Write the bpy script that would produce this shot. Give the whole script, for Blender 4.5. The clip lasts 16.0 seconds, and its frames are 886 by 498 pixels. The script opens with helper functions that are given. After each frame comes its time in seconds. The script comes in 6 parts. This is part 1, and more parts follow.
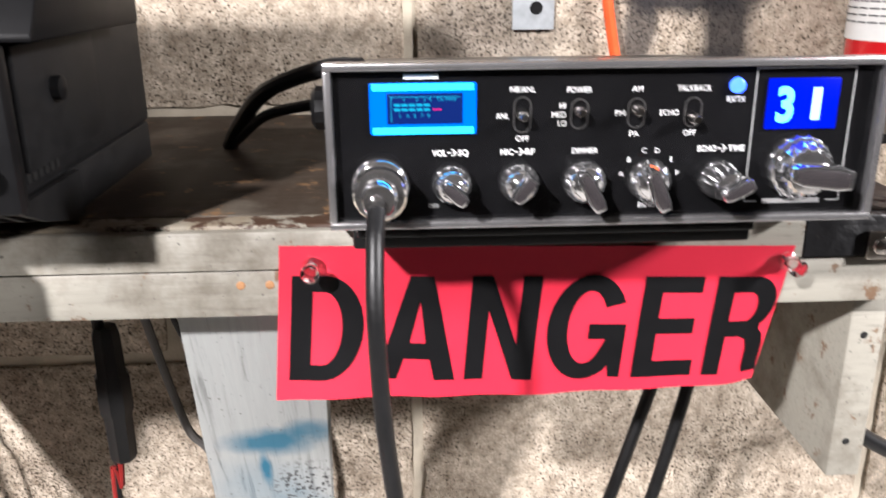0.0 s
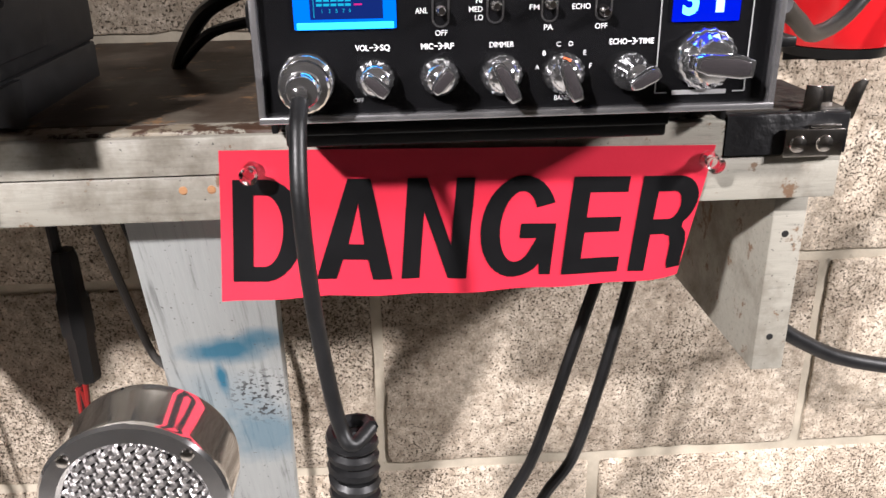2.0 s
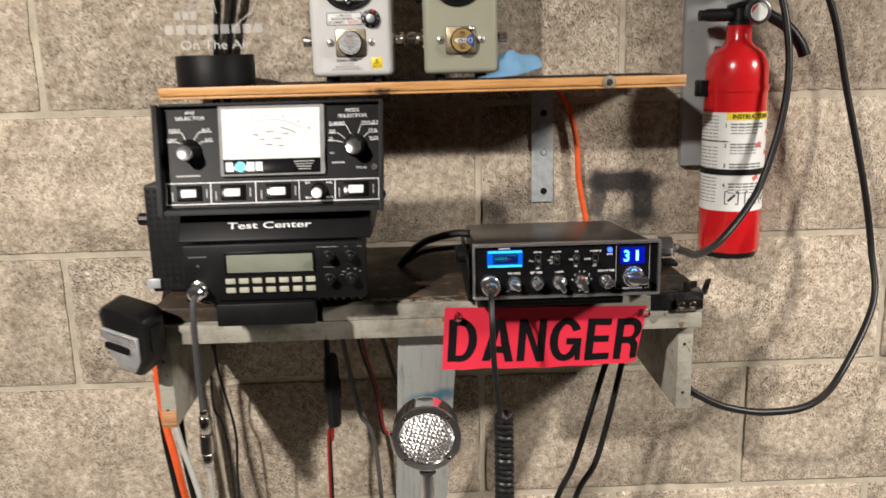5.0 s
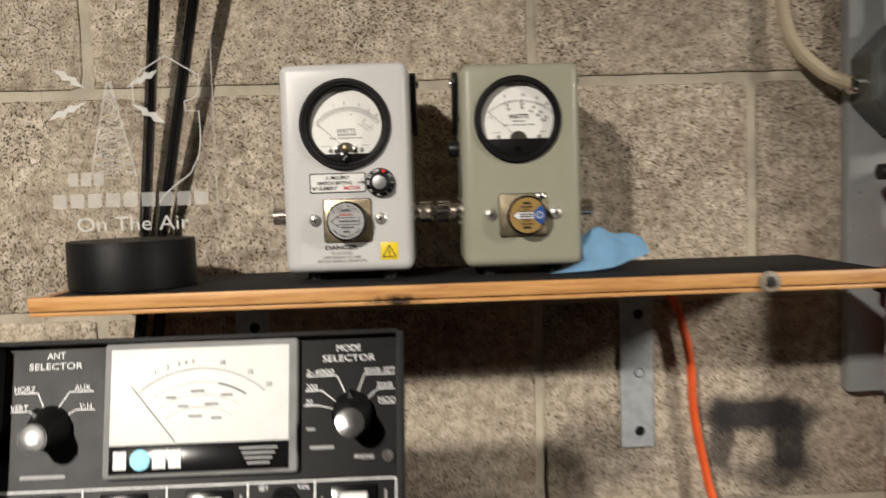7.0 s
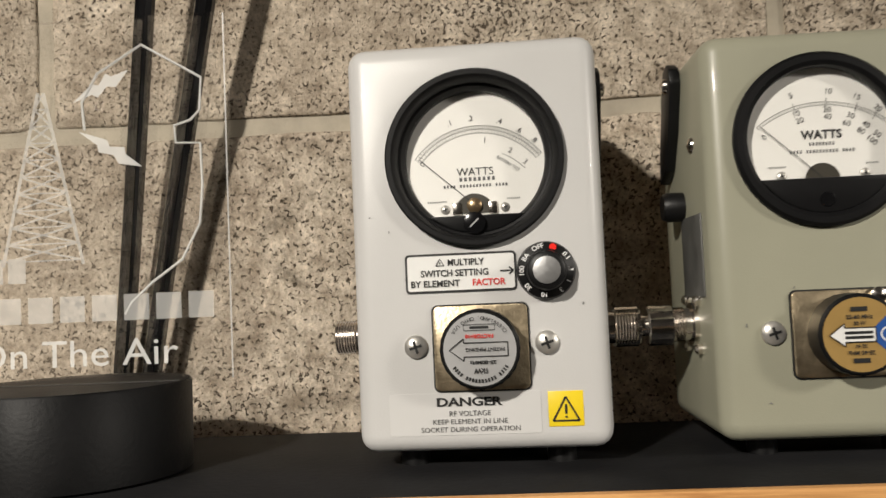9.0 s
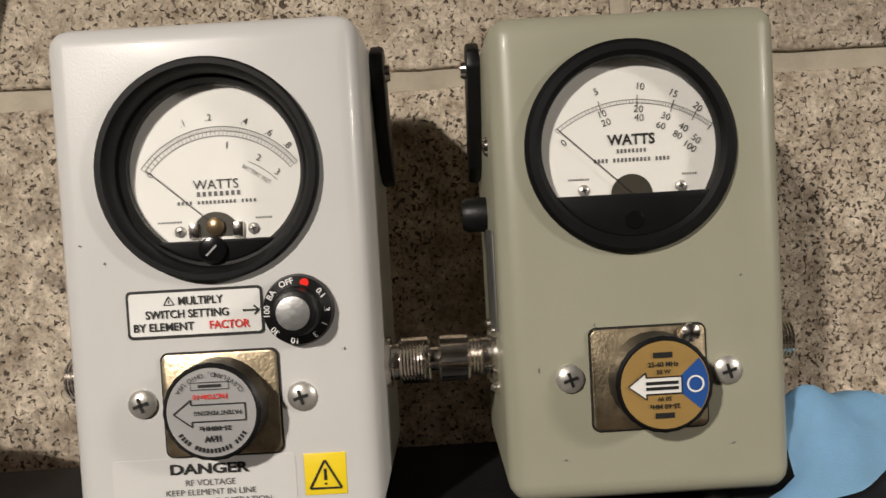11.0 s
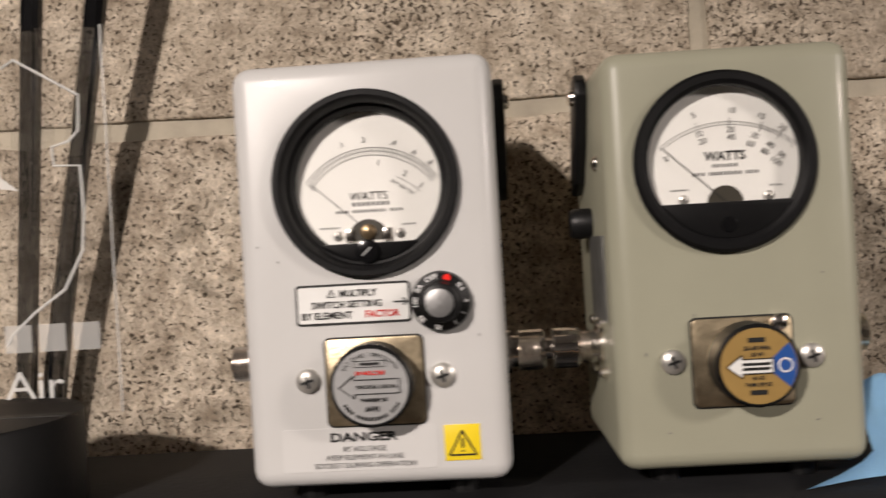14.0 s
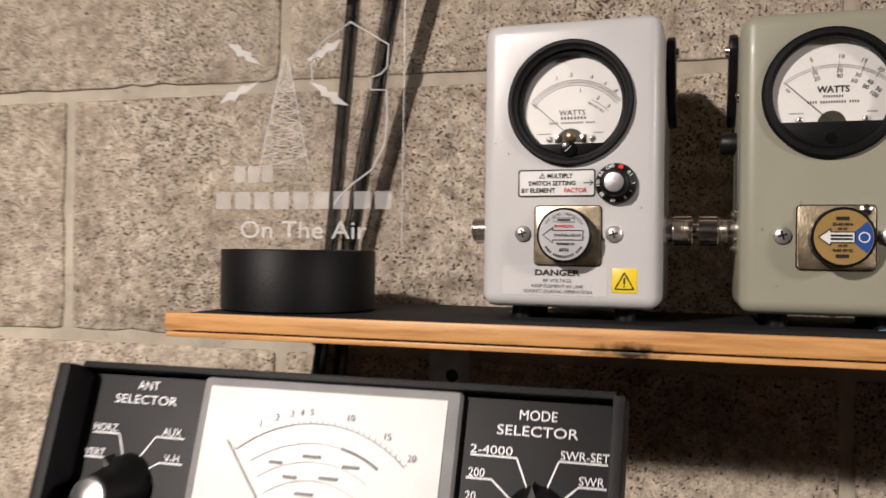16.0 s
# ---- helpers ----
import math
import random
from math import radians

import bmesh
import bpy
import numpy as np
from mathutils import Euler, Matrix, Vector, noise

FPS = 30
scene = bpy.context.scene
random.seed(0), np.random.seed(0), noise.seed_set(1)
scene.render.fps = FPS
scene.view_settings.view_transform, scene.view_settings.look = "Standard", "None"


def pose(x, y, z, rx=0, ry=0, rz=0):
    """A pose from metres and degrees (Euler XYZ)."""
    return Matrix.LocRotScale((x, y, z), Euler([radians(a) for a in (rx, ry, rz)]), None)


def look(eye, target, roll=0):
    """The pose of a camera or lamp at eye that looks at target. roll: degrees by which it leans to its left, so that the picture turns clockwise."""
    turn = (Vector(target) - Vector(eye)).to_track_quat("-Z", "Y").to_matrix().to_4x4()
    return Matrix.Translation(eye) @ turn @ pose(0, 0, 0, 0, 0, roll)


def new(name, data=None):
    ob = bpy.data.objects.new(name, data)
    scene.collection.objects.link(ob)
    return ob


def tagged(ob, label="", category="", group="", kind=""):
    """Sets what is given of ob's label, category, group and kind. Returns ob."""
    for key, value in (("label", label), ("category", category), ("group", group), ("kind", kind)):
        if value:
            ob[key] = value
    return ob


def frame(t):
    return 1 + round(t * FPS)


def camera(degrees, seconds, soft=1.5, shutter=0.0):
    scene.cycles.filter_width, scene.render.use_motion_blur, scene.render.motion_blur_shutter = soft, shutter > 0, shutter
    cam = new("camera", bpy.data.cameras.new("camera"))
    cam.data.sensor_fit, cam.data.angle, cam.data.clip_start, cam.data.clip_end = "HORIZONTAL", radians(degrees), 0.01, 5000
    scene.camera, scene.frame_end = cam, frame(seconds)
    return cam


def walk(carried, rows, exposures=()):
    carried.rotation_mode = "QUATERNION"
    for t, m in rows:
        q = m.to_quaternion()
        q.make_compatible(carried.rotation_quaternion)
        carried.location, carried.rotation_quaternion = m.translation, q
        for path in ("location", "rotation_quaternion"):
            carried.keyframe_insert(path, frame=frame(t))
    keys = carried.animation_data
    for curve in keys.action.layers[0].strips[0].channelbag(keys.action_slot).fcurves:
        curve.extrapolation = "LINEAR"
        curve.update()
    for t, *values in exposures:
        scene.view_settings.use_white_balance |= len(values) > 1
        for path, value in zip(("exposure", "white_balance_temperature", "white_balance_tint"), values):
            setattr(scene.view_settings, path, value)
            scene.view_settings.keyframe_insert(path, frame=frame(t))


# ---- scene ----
cam = camera(55.9, 16.0, soft=1.5, shutter=0.4)
PATH = [
    (0, (0.208, -0.64, 1.395), (0.29, 1.249, 0.744), -0.5),
    (0.5, (0.224, -0.649, 1.385), (0.36, 1.213, 0.668), -0.9),
    (1, (0.226, -0.664, 1.383), (0.372, 1.19, 0.648), -0.8),
    (1.5, (0.231, -0.666, 1.382), (0.365, 1.184, 0.634), -1.1),
    (2, (0.227, -0.664, 1.379), (0.353, 1.181, 0.618), -0.9),
    (2.5, (0.221, -0.704, 1.433), (0.326, 1.177, 0.761), -1.1),
    (3, (0.209, -0.759, 1.446), (0.325, 1.144, 0.841), -1.7),
    (3.2, (0.204, -0.784, 1.456), (0.332, 1.116, 0.846), -1.3),
    (5.3, (0.1, -1.246, 1.565), (0.143, 0.715, 1.173), -1.5),
    (5.5, (0.078, -1.261, 1.572), (0.157, 0.706, 1.22), -1.1),
    (6, (0.052, -1.188, 1.585), (0.198, 0.794, 1.357), -1.1),
    (6.5, (0.123, -0.965, 1.582), (0.233, 1.025, 1.419), -1.7),
    (7, (0.1, -0.778, 1.594), (0.162, 1.217, 1.459), -1.8),
    (7.5, (0.014, -0.653, 1.603), (0.138, 1.342, 1.565), -2.9),
    (8, (0.023, -0.565, 1.595), (0.12, 1.43, 1.696), -3.1),
    (8.2, (0.038, -0.536, 1.594), (0.073, 1.458, 1.742), -2.7),
    (10.3, (0.066, -0.395, 1.626), (-0.094, 1.598, 1.575), -2.6),
    (10.5, (0.081, -0.392, 1.633), (0.013, 1.605, 1.559), -2.8),
    (11, (0.114, -0.392, 1.632), (0.159, 1.606, 1.539), -3.2),
    (11.5, (0.113, -0.397, 1.632), (0.188, 1.6, 1.555), -3.0),
    (12, (0.113, -0.409, 1.633), (0.179, 1.589, 1.586), -3.1),
    (12.5, (0.115, -0.419, 1.629), (0.151, 1.58, 1.578), -2.8),
    (13, (0.118, -0.431, 1.628), (0.089, 1.568, 1.585), -2.4),
    (13.5, (0.122, -0.446, 1.625), (0.033, 1.552, 1.609), -2.7),
    (14, (0.083, -0.439, 1.625), (0.033, 1.561, 1.609), -3.3),
    (14.5, (0.006, -0.442, 1.637), (0.037, 1.557, 1.664), -2.8),
    (15, (-0.015, -0.453, 1.627), (0.016, 1.547, 1.618), -1.4),
    (15.5, (0.05, -0.526, 1.591), (-0.214, 1.456, 1.564), 0.4),
    (16, (0.111, -0.593, 1.564), (-0.45, 1.327, 1.573), 0.8),
]
EXPOSURE = [(0, 0.62, 5850, 9), (1.0, 0.42, 5850, 9), (2.0, 0.38, 5900, 10), (3.0, 0.40, 5900, 9), (5.3, -0.42, 6400, 5), (6.0, -0.47, 6450, 4), (7.0, -0.56, 6500, 4), (8.0, -0.46, 6500, 3), (10.5, -0.58, 6550, 5), (12.5, -0.6, 6600, 8), (14.0, -0.5, 6600, 11), (15.0, -0.34, 6500, 12), (15.5, -0.36, 6480, 12), (16.0, -0.58, 6450, 12)]
walk(cam, [(t, look(eye, target, roll)) for t, eye, target, roll in PATH], EXPOSURE)

# ---- world, lamps ----
world = bpy.data.worlds.new("world")
scene.world = world
world.use_nodes = True
world.node_tree.nodes["Background"].inputs[0].default_value = (0.02, 0.02, 0.022, 1)
world.node_tree.nodes["Background"].inputs[1].default_value = 0.1


def bulb_light(x, y, z, watts, radius, colour, aim, spread):
    data = bpy.data.lights.new("bulb_light", "SPOT")
    data.spot_size, data.spot_blend = radians(spread), 1.0
    data.energy, data.color, data.shadow_soft_size = watts, colour, radius
    ob = new("bulb_light", data)
    ob.matrix_basis = look((x, y, z), aim)
    return ob


LAMP_A = (-0.95, -2.05, 2.6)
LAMP_B = (1.83, -1.2, 2.15)
bulb_light(*LAMP_A, 520, 0.06, (1.0, 0.895, 0.825), (-0.5, 0.0, 0.3), 86)
bulb_light(*LAMP_B, 275, 0.12, (1.0, 0.895, 0.825), (0.3, 0.0, -0.5), 104)


# ---- materials ----
def mat(name):
    m = bpy.data.materials.new(name)
    m.use_nodes = True
    return m, m.node_tree.nodes, m.node_tree.links, m.node_tree.nodes["Principled BSDF"]


def nd(nodes, kind, **values):
    n = nodes.new(kind)
    for key, value in values.items():
        n.inputs[key.replace("_", " ")].default_value = value
    return n


def ramp(nodes, links, source, stops):
    r = nodes.new("ShaderNodeValToRGB")
    e = r.color_ramp.elements
    while len(e) < len(stops):
        e.new(0.5)
    for el, (p, c) in zip(e, stops):
        el.position, el.color = p, (*c, 1) if len(c) == 3 else c
    links.new(source, r.inputs[0])
    return r


def grey(v):
    return (v, v, v)


def surf(name, base, rough=0.5, metal=0.0, vary=0.12, scale=60, bump=0.05, bscale=600, rvary=0.15, stretch=(1, 1, 1), coat=0.0, spec=0.5, dirt=None, dirt_scale=25, dirt_from=0.62):
    """A surface with two scales of colour and gloss variation and fine relief; dirt: a stain colour in patches."""
    m, n, l, b = mat(name)
    co = n.new("ShaderNodeTexCoord")
    mp = nd(n, "ShaderNodeMapping", Scale=stretch)
    l.new(co.outputs["Object"], mp.inputs[0])
    big = nd(n, "ShaderNodeTexNoise", Scale=scale, Detail=5, Roughness=0.6)
    fine = nd(n, "ShaderNodeTexNoise", Scale=bscale, Detail=3)
    l.new(mp.outputs[0], big.inputs[0])
    l.new(mp.outputs[0], fine.inputs[0])
    lo, hi = [c * (1 - vary) for c in base], [min(1, c * (1 + vary)) for c in base]
    colour = ramp(n, l, big.outputs[0], [(0.3, lo), (0.7, hi)]).outputs[0]
    if dirt:
        d = nd(n, "ShaderNodeTexNoise", Scale=dirt_scale, Detail=6, Roughness=0.7)
        l.new(mp.outputs[0], d.inputs[0])
        mask = ramp(n, l, d.outputs[0], [(dirt_from, grey(0)), (dirt_from + 0.1, grey(1))])
        mix = n.new("ShaderNodeMix")
        mix.data_type = "RGBA"
        l.new(mask.outputs[0], mix.inputs[0])
        l.new(colour, mix.inputs[6])
        mix.inputs[7].default_value = (*dirt, 1)
        colour = mix.outputs[2]
    l.new(colour, b.inputs["Base Color"])
    r = nd(n, "ShaderNodeMapRange")
    r.inputs[3].default_value, r.inputs[4].default_value = max(0.02, rough - rvary * rough), min(1, rough + rvary * rough)
    l.new(big.outputs[0], r.inputs[0])
    l.new(r.outputs[0], b.inputs["Roughness"])
    b.inputs["Metallic"].default_value = metal
    b.inputs["Coat Weight"].default_value = coat
    b.inputs["Specular IOR Level"].default_value = spec
    if bump:
        bp = nd(n, "ShaderNodeBump", Strength=bump, Distance=0.001)
        l.new(fine.outputs[0], bp.inputs["Height"])
        l.new(bp.outputs[0], b.inputs["Normal"])
    return m


def glow(name, colour, strength, base=(0.002, 0.002, 0.006)):
    m, n, l, b = mat(name)
    b.inputs["Base Color"].default_value = (*base, 1)
    b.inputs["Emission Color"].default_value = (*colour, 1)
    b.inputs["Emission Strength"].default_value = strength
    b.inputs["Roughness"].default_value = 0.25
    b.inputs["Specular IOR Level"].default_value = 0.1
    return m


def plain(name, colour, rough=0.5, metal=0.0):
    m, n, l, b = mat(name)
    b.inputs["Base Color"].default_value = (*colour, 1)
    b.inputs["Roughness"].default_value = rough
    b.inputs["Metallic"].default_value = metal
    return m


def glass(name, tint=(1, 1, 1), rough=0.02, ior=1.45):
    m, n, l, b = mat(name)
    b.inputs["Base Color"].default_value = (*tint, 1)
    b.inputs["Transmission Weight"].default_value = 1
    b.inputs["Roughness"].default_value = rough
    b.inputs["IOR"].default_value = ior
    return m


def block_material():
    """Porous concrete block: sandy face, dark open pits, each block of a slightly different shade, old black spray paint."""
    m, n, l, b = mat("concrete_block")
    geo = n.new("ShaderNodeNewGeometry")
    info = n.new("ShaderNodeObjectInfo")
    pos = geo.outputs["Position"]
    mid = nd(n, "ShaderNodeTexNoise", Scale=14, Detail=6, Roughness=0.65)
    sand = nd(n, "ShaderNodeTexNoise", Scale=420, Detail=4, Roughness=0.7)
    pits = nd(n, "ShaderNodeTexNoise", Scale=440, Detail=3, Roughness=0.55, Distortion=0.6)
    where = nd(n, "ShaderNodeTexNoise", Scale=9, Detail=3)
    for t in (mid, sand, pits, where):
        l.new(pos, t.inputs[0])
    base = ramp(n, l, mid.outputs[0], [(0.3, (0.37, 0.31, 0.243)), (0.5, (0.56, 0.483, 0.388)), (0.7, (0.70, 0.62, 0.51))])
    blot = nd(n, "ShaderNodeTexNoise", Scale=95, Detail=4, Roughness=0.6)
    l.new(pos, blot.inputs[0])
    blotr = ramp(n, l, blot.outputs[0], [(0.34, (0.66, 0.63, 0.59)), (0.66, (1.24, 1.24, 1.24))])
    cloud = n.new("ShaderNodeMix")
    cloud.data_type, cloud.blend_type = "RGBA", "MULTIPLY"
    cloud.inputs[0].default_value = 1
    l.new(base.outputs[0], cloud.inputs[6])
    l.new(blotr.outputs[0], cloud.inputs[7])
    sandr = ramp(n, l, sand.outputs[0], [(0.32, grey(0.66)), (0.5, grey(0.98)), (0.68, grey(1.22))])
    mul = n.new("ShaderNodeMix")
    mul.data_type, mul.blend_type = "RGBA", "MULTIPLY"
    mul.inputs[0].default_value = 1
    l.new(cloud.outputs[2], mul.inputs[6])
    l.new(sandr.outputs[0], mul.inputs[7])
    add = n.new("ShaderNodeMath")
    add.operation = "MULTIPLY_ADD"
    l.new(where.outputs[0], add.inputs[0])
    add.inputs[1].default_value = 0.26
    l.new(pits.outputs[0], add.inputs[2])
    pitm = ramp(n, l, add.outputs[0], [(0.495, grey(1)), (0.565, grey(0))])
    dark = n.new("ShaderNodeMix")
    dark.data_type = "RGBA"
    l.new(pitm.outputs[0], dark.inputs[0])
    l.new(mul.outputs[2], dark.inputs[6])
    dark.inputs[7].default_value = (0.10, 0.078, 0.057, 1)
    shade = nd(n, "ShaderNodeMapRange")
    shade.inputs[3].default_value, shade.inputs[4].default_value = 0.86, 1.1
    l.new(info.outputs["Random"], shade.inputs[0])
    tone = n.new("ShaderNodeVectorMath")
    tone.operation = "SCALE"
    l.new(dark.outputs[2], tone.inputs[0])
    l.new(shade.outputs[0], tone.inputs[3])
    colour = tone.outputs[0]
    # old overspray of black paint with a stencilled gap
    wob = nd(n, "ShaderNodeTexNoise", Scale=40, Detail=4)
    l.new(pos, wob.inputs[0])
    for cx, cz, rx, rz, power in ((0.42, 1.372, 0.062, 0.017, 0.95), (0.452, 1.345, 0.02, 0.04, 0.9), (0.385, 1.35, 0.014, 0.04, 0.8), (0.27, 1.338, 0.055, 0.035, 0.45), (0.44, 1.315, 0.05, 0.016, 0.6)):
        mp = nd(n, "ShaderNodeMapping", Location=(-cx / rx, 0, -cz / rz), Scale=(1 / rx, 0, 1 / rz))
        l.new(pos, mp.inputs[0])
        ln = n.new("ShaderNodeVectorMath")
        ln.operation = "LENGTH"
        l.new(mp.outputs[0], ln.inputs[0])
        ad = n.new("ShaderNodeMath")
        ad.operation = "MULTIPLY_ADD"
        l.new(wob.outputs[0], ad.inputs[0])
        ad.inputs[1].default_value = 0.9
        l.new(ln.outputs["Value"], ad.inputs[2])
        mk = ramp(n, l, ad.outputs[0], [(0.65, grey(power)), (1.0, grey(0))])
        mk.color_ramp.elements[1].position = 1.0
        sc = nd(n, "ShaderNodeMath")
        sc.operation = "MULTIPLY"
        l.new(ad.outputs[0], sc.inputs[0])
        sc.inputs[1].default_value = 0.6
        l.new(sc.outputs[0], mk.inputs[0])
        mx = n.new("ShaderNodeMix")
        mx.data_type = "RGBA"
        l.new(mk.outputs[0], mx.inputs[0])
        l.new(colour, mx.inputs[6])
        mx.inputs[7].default_value = (0.035, 0.033, 0.035, 1)
        colour = mx.outputs[2]
    l.new(colour, b.inputs["Base Color"])
    b.inputs["Roughness"].default_value = 0.92
    b.inputs["Specular IOR Level"].default_value = 0.2
    inv = n.new("ShaderNodeMath")
    inv.operation = "MULTIPLY_ADD"
    l.new(pitm.outputs[0], inv.inputs[0])
    inv.inputs[1].default_value = -1.4
    l.new(sand.outputs[0], inv.inputs[2])
    bp = nd(n, "ShaderNodeBump", Strength=0.75, Distance=0.0016)
    l.new(inv.outputs[0], bp.inputs["Height"])
    l.new(bp.outputs[0], b.inputs["Normal"])
    return m


def wood_material(name, light, dark, scale=30, rough=0.5, knot=None):
    """Sawn softwood with grain along x; knot: centre of a dark knot."""
    m, n, l, b = mat(name)
    geo = n.new("ShaderNodeNewGeometry")
    mp = nd(n, "ShaderNodeMapping", Scale=(1.6, 30, 30))
    l.new(geo.outputs["Position"], mp.inputs[0])
    grain = nd(n, "ShaderNodeTexNoise", Scale=scale / 3, Detail=6, Roughness=0.7, Distortion=0.5)
    l.new(mp.outputs[0], grain.inputs[0])
    colour = ramp(n, l, grain.outputs[0], [(0.3, dark), (0.55, light), (0.75, [c * 1.15 for c in light])]).outputs[0]
    if knot:
        cx, cz, rx, rz = knot
        k = nd(n, "ShaderNodeMapping", Location=(-cx / rx, 0, -cz / rz), Scale=(1 / rx, 0, 1 / rz))
        l.new(geo.outputs["Position"], k.inputs[0])
        ln = n.new("ShaderNodeVectorMath")
        ln.operation = "LENGTH"
        l.new(k.outputs[0], ln.inputs[0])
        wn = nd(n, "ShaderNodeTexNoise", Scale=160, Detail=4)
        l.new(geo.outputs["Position"], wn.inputs[0])
        ad = n.new("ShaderNodeMath")
        ad.operation = "MULTIPLY_ADD"
        l.new(wn.outputs[0], ad.inputs[0])
        ad.inputs[1].default_value = 0.9
        l.new(ln.outputs["Value"], ad.inputs[2])
        mk = ramp(n, l, ad.outputs[0], [(0.6, grey(1)), (1.0, grey(0))])
        mx = n.new("ShaderNodeMix")
        mx.data_type = "RGBA"
        l.new(mk.outputs[0], mx.inputs[0])
        l.new(colour, mx.inputs[6])
        mx.inputs[7].default_value = (0.03, 0.014, 0.006, 1)
        colour = mx.outputs[2]
    l.new(colour, b.inputs["Base Color"])
    b.inputs["Roughness"].default_value = rough
    bp = nd(n, "ShaderNodeBump", Strength=0.25, Distance=0.0008)
    l.new(grain.outputs[0], bp.inputs["Height"])
    l.new(bp.outputs[0], b.inputs["Normal"])
    return m


def old_paint_material(name, paint, worn, axis_scale, amount=0.6, blue=None, furrow=0.62, grime=None):
    """Old greyish white paint on wood: brush grain, dirt, chips down to bare wood; blue: centre of a sprayed blotch with a run."""
    m, n, l, b = mat(name)
    geo = n.new("ShaderNodeNewGeometry")
    pos = geo.outputs["Position"]
    mp = nd(n, "ShaderNodeMapping", Scale=axis_scale)
    l.new(pos, mp.inputs[0])
    grain = nd(n, "ShaderNodeTexNoise", Scale=22, Detail=6, Roughness=0.65, Distortion=0.4)
    l.new(mp.outputs[0], grain.inputs[0])
    chips = nd(n, "ShaderNodeTexNoise", Scale=55, Detail=7, Roughness=0.72)
    l.new(pos, chips.inputs[0])
    specks = nd(n, "ShaderNodeTexNoise", Scale=420, Detail=2)
    l.new(pos, specks.inputs[0])
    colour = ramp(n, l, grain.outputs[0], [(0.25 + (0.62 - furrow) * 0.45, [c * furrow for c in paint]), (0.42 + (0.62 - furrow) * 0.2, paint), (0.7, [c * 1.1 for c in paint])]).outputs[0]

    def over(mask, tone):
        nonlocal colour
        mx = n.new("ShaderNodeMix")
        mx.data_type = "RGBA"
        l.new(mask, mx.inputs[0])
        l.new(colour, mx.inputs[6])
        mx.inputs[7].default_value = (*tone, 1)
        colour = mx.outputs[2]

    if blue:
        wob = nd(n, "ShaderNodeTexNoise", Scale=70, Detail=4)
        l.new(pos, wob.inputs[0])
        for cx, cz, rx, rz, power in blue:
            k = nd(n, "ShaderNodeMapping", Location=(-cx / rx, 0, -cz / rz), Scale=(1 / rx, 0, 1 / rz))
            l.new(pos, k.inputs[0])
            ln = n.new("ShaderNodeVectorMath")
            ln.operation = "LENGTH"
            l.new(k.outputs[0], ln.inputs[0])
            ad = n.new("ShaderNodeMath")
            ad.operation = "MULTIPLY_ADD"
            l.new(wob.outputs[0], ad.inputs[0])
            ad.inputs[1].default_value = 0.5
            l.new(ln.outputs["Value"], ad.inputs[2])
            over(ramp(n, l, ad.outputs[0], [(0.5, grey(power)), (1.0, grey(0))]).outputs[0], (0.020, 0.115, 0.185))
        # black spatter beside the blotch
        k = nd(n, "ShaderNodeMapping", Location=(-0.146 / 0.026, 0, -1.098 / 0.030), Scale=(1 / 0.026, 0, 1 / 0.030))
        l.new(pos, k.inputs[0])
        ln = n.new("ShaderNodeVectorMath")
        ln.operation = "LENGTH"
        l.new(k.outputs[0], ln.inputs[0])
        near = ramp(n, l, ln.outputs["Value"], [(0.5, grey(1)), (1.0, grey(0))])
        dots = nd(n, "ShaderNodeTexNoise", Scale=330, Detail=3)
        l.new(pos, dots.inputs[0])
        spots = ramp(n, l, dots.outputs[0], [(0.55, grey(0)), (0.58, grey(1))])
        both = n.new("ShaderNodeMath")
        both.operation = "MULTIPLY"
        l.new(near.outputs[0], both.inputs[0])
        l.new(spots.outputs[0], both.inputs[1])
        over(both.outputs[0], (0.03, 0.03, 0.032))
    if grime:
        soil = nd(n, "ShaderNodeTexNoise", Scale=13, Detail=6, Roughness=0.7)
        l.new(pos, soil.inputs[0])
        over(ramp(n, l, soil.outputs[0], [(0.50, grey(0)), (0.68, grey(0.75))]).outputs[0], grime)
    over(ramp(n, l, chips.outputs[0], [(amount, grey(0)), (amount + 0.035, grey(1))]).outputs[0], worn)
    over(ramp(n, l, specks.outputs[0], [(0.70, grey(0)), (0.74, grey(0.8))]).outputs[0], (0.05, 0.045, 0.04))
    l.new(colour, b.inputs["Base Color"])
    b.inputs["Roughness"].default_value = 0.55
    bp = nd(n, "ShaderNodeBump", Strength=0.35, Distance=0.001)
    l.new(grain.outputs[0], bp.inputs["Height"])
    l.new(bp.outputs[0], b.inputs["Normal"])
    return m


BLOCK = block_material()
MORTAR = surf("mortar", (0.45, 0.40, 0.315), 0.9, vary=0.25, scale=22, bump=0.5, bscale=350, dirt=(0.16, 0.14, 0.11), dirt_scale=60, dirt_from=0.64)
# unseen room surfaces: dark walls and ceiling cut fill light, paler floor bounces it up
DARKWALL = surf("low_bounce_wall", (0.13, 0.125, 0.12), 0.85, vary=0.25, scale=4, bump=0.3, bscale=120)
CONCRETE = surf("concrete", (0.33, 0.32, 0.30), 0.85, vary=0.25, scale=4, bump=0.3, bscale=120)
CEILING = surf("low_bounce_ceiling", (0.16, 0.15, 0.14), 0.9, vary=0.1, scale=3)
PINE = wood_material("pine_edge", (0.62, 0.33, 0.12), (0.36, 0.15, 0.045), 26, 0.42, knot=(0.085, 1.516, 0.042, 0.0085))
BARE = wood_material("bare_wood", (0.42, 0.22, 0.10), (0.22, 0.1, 0.04), 30, 0.6)
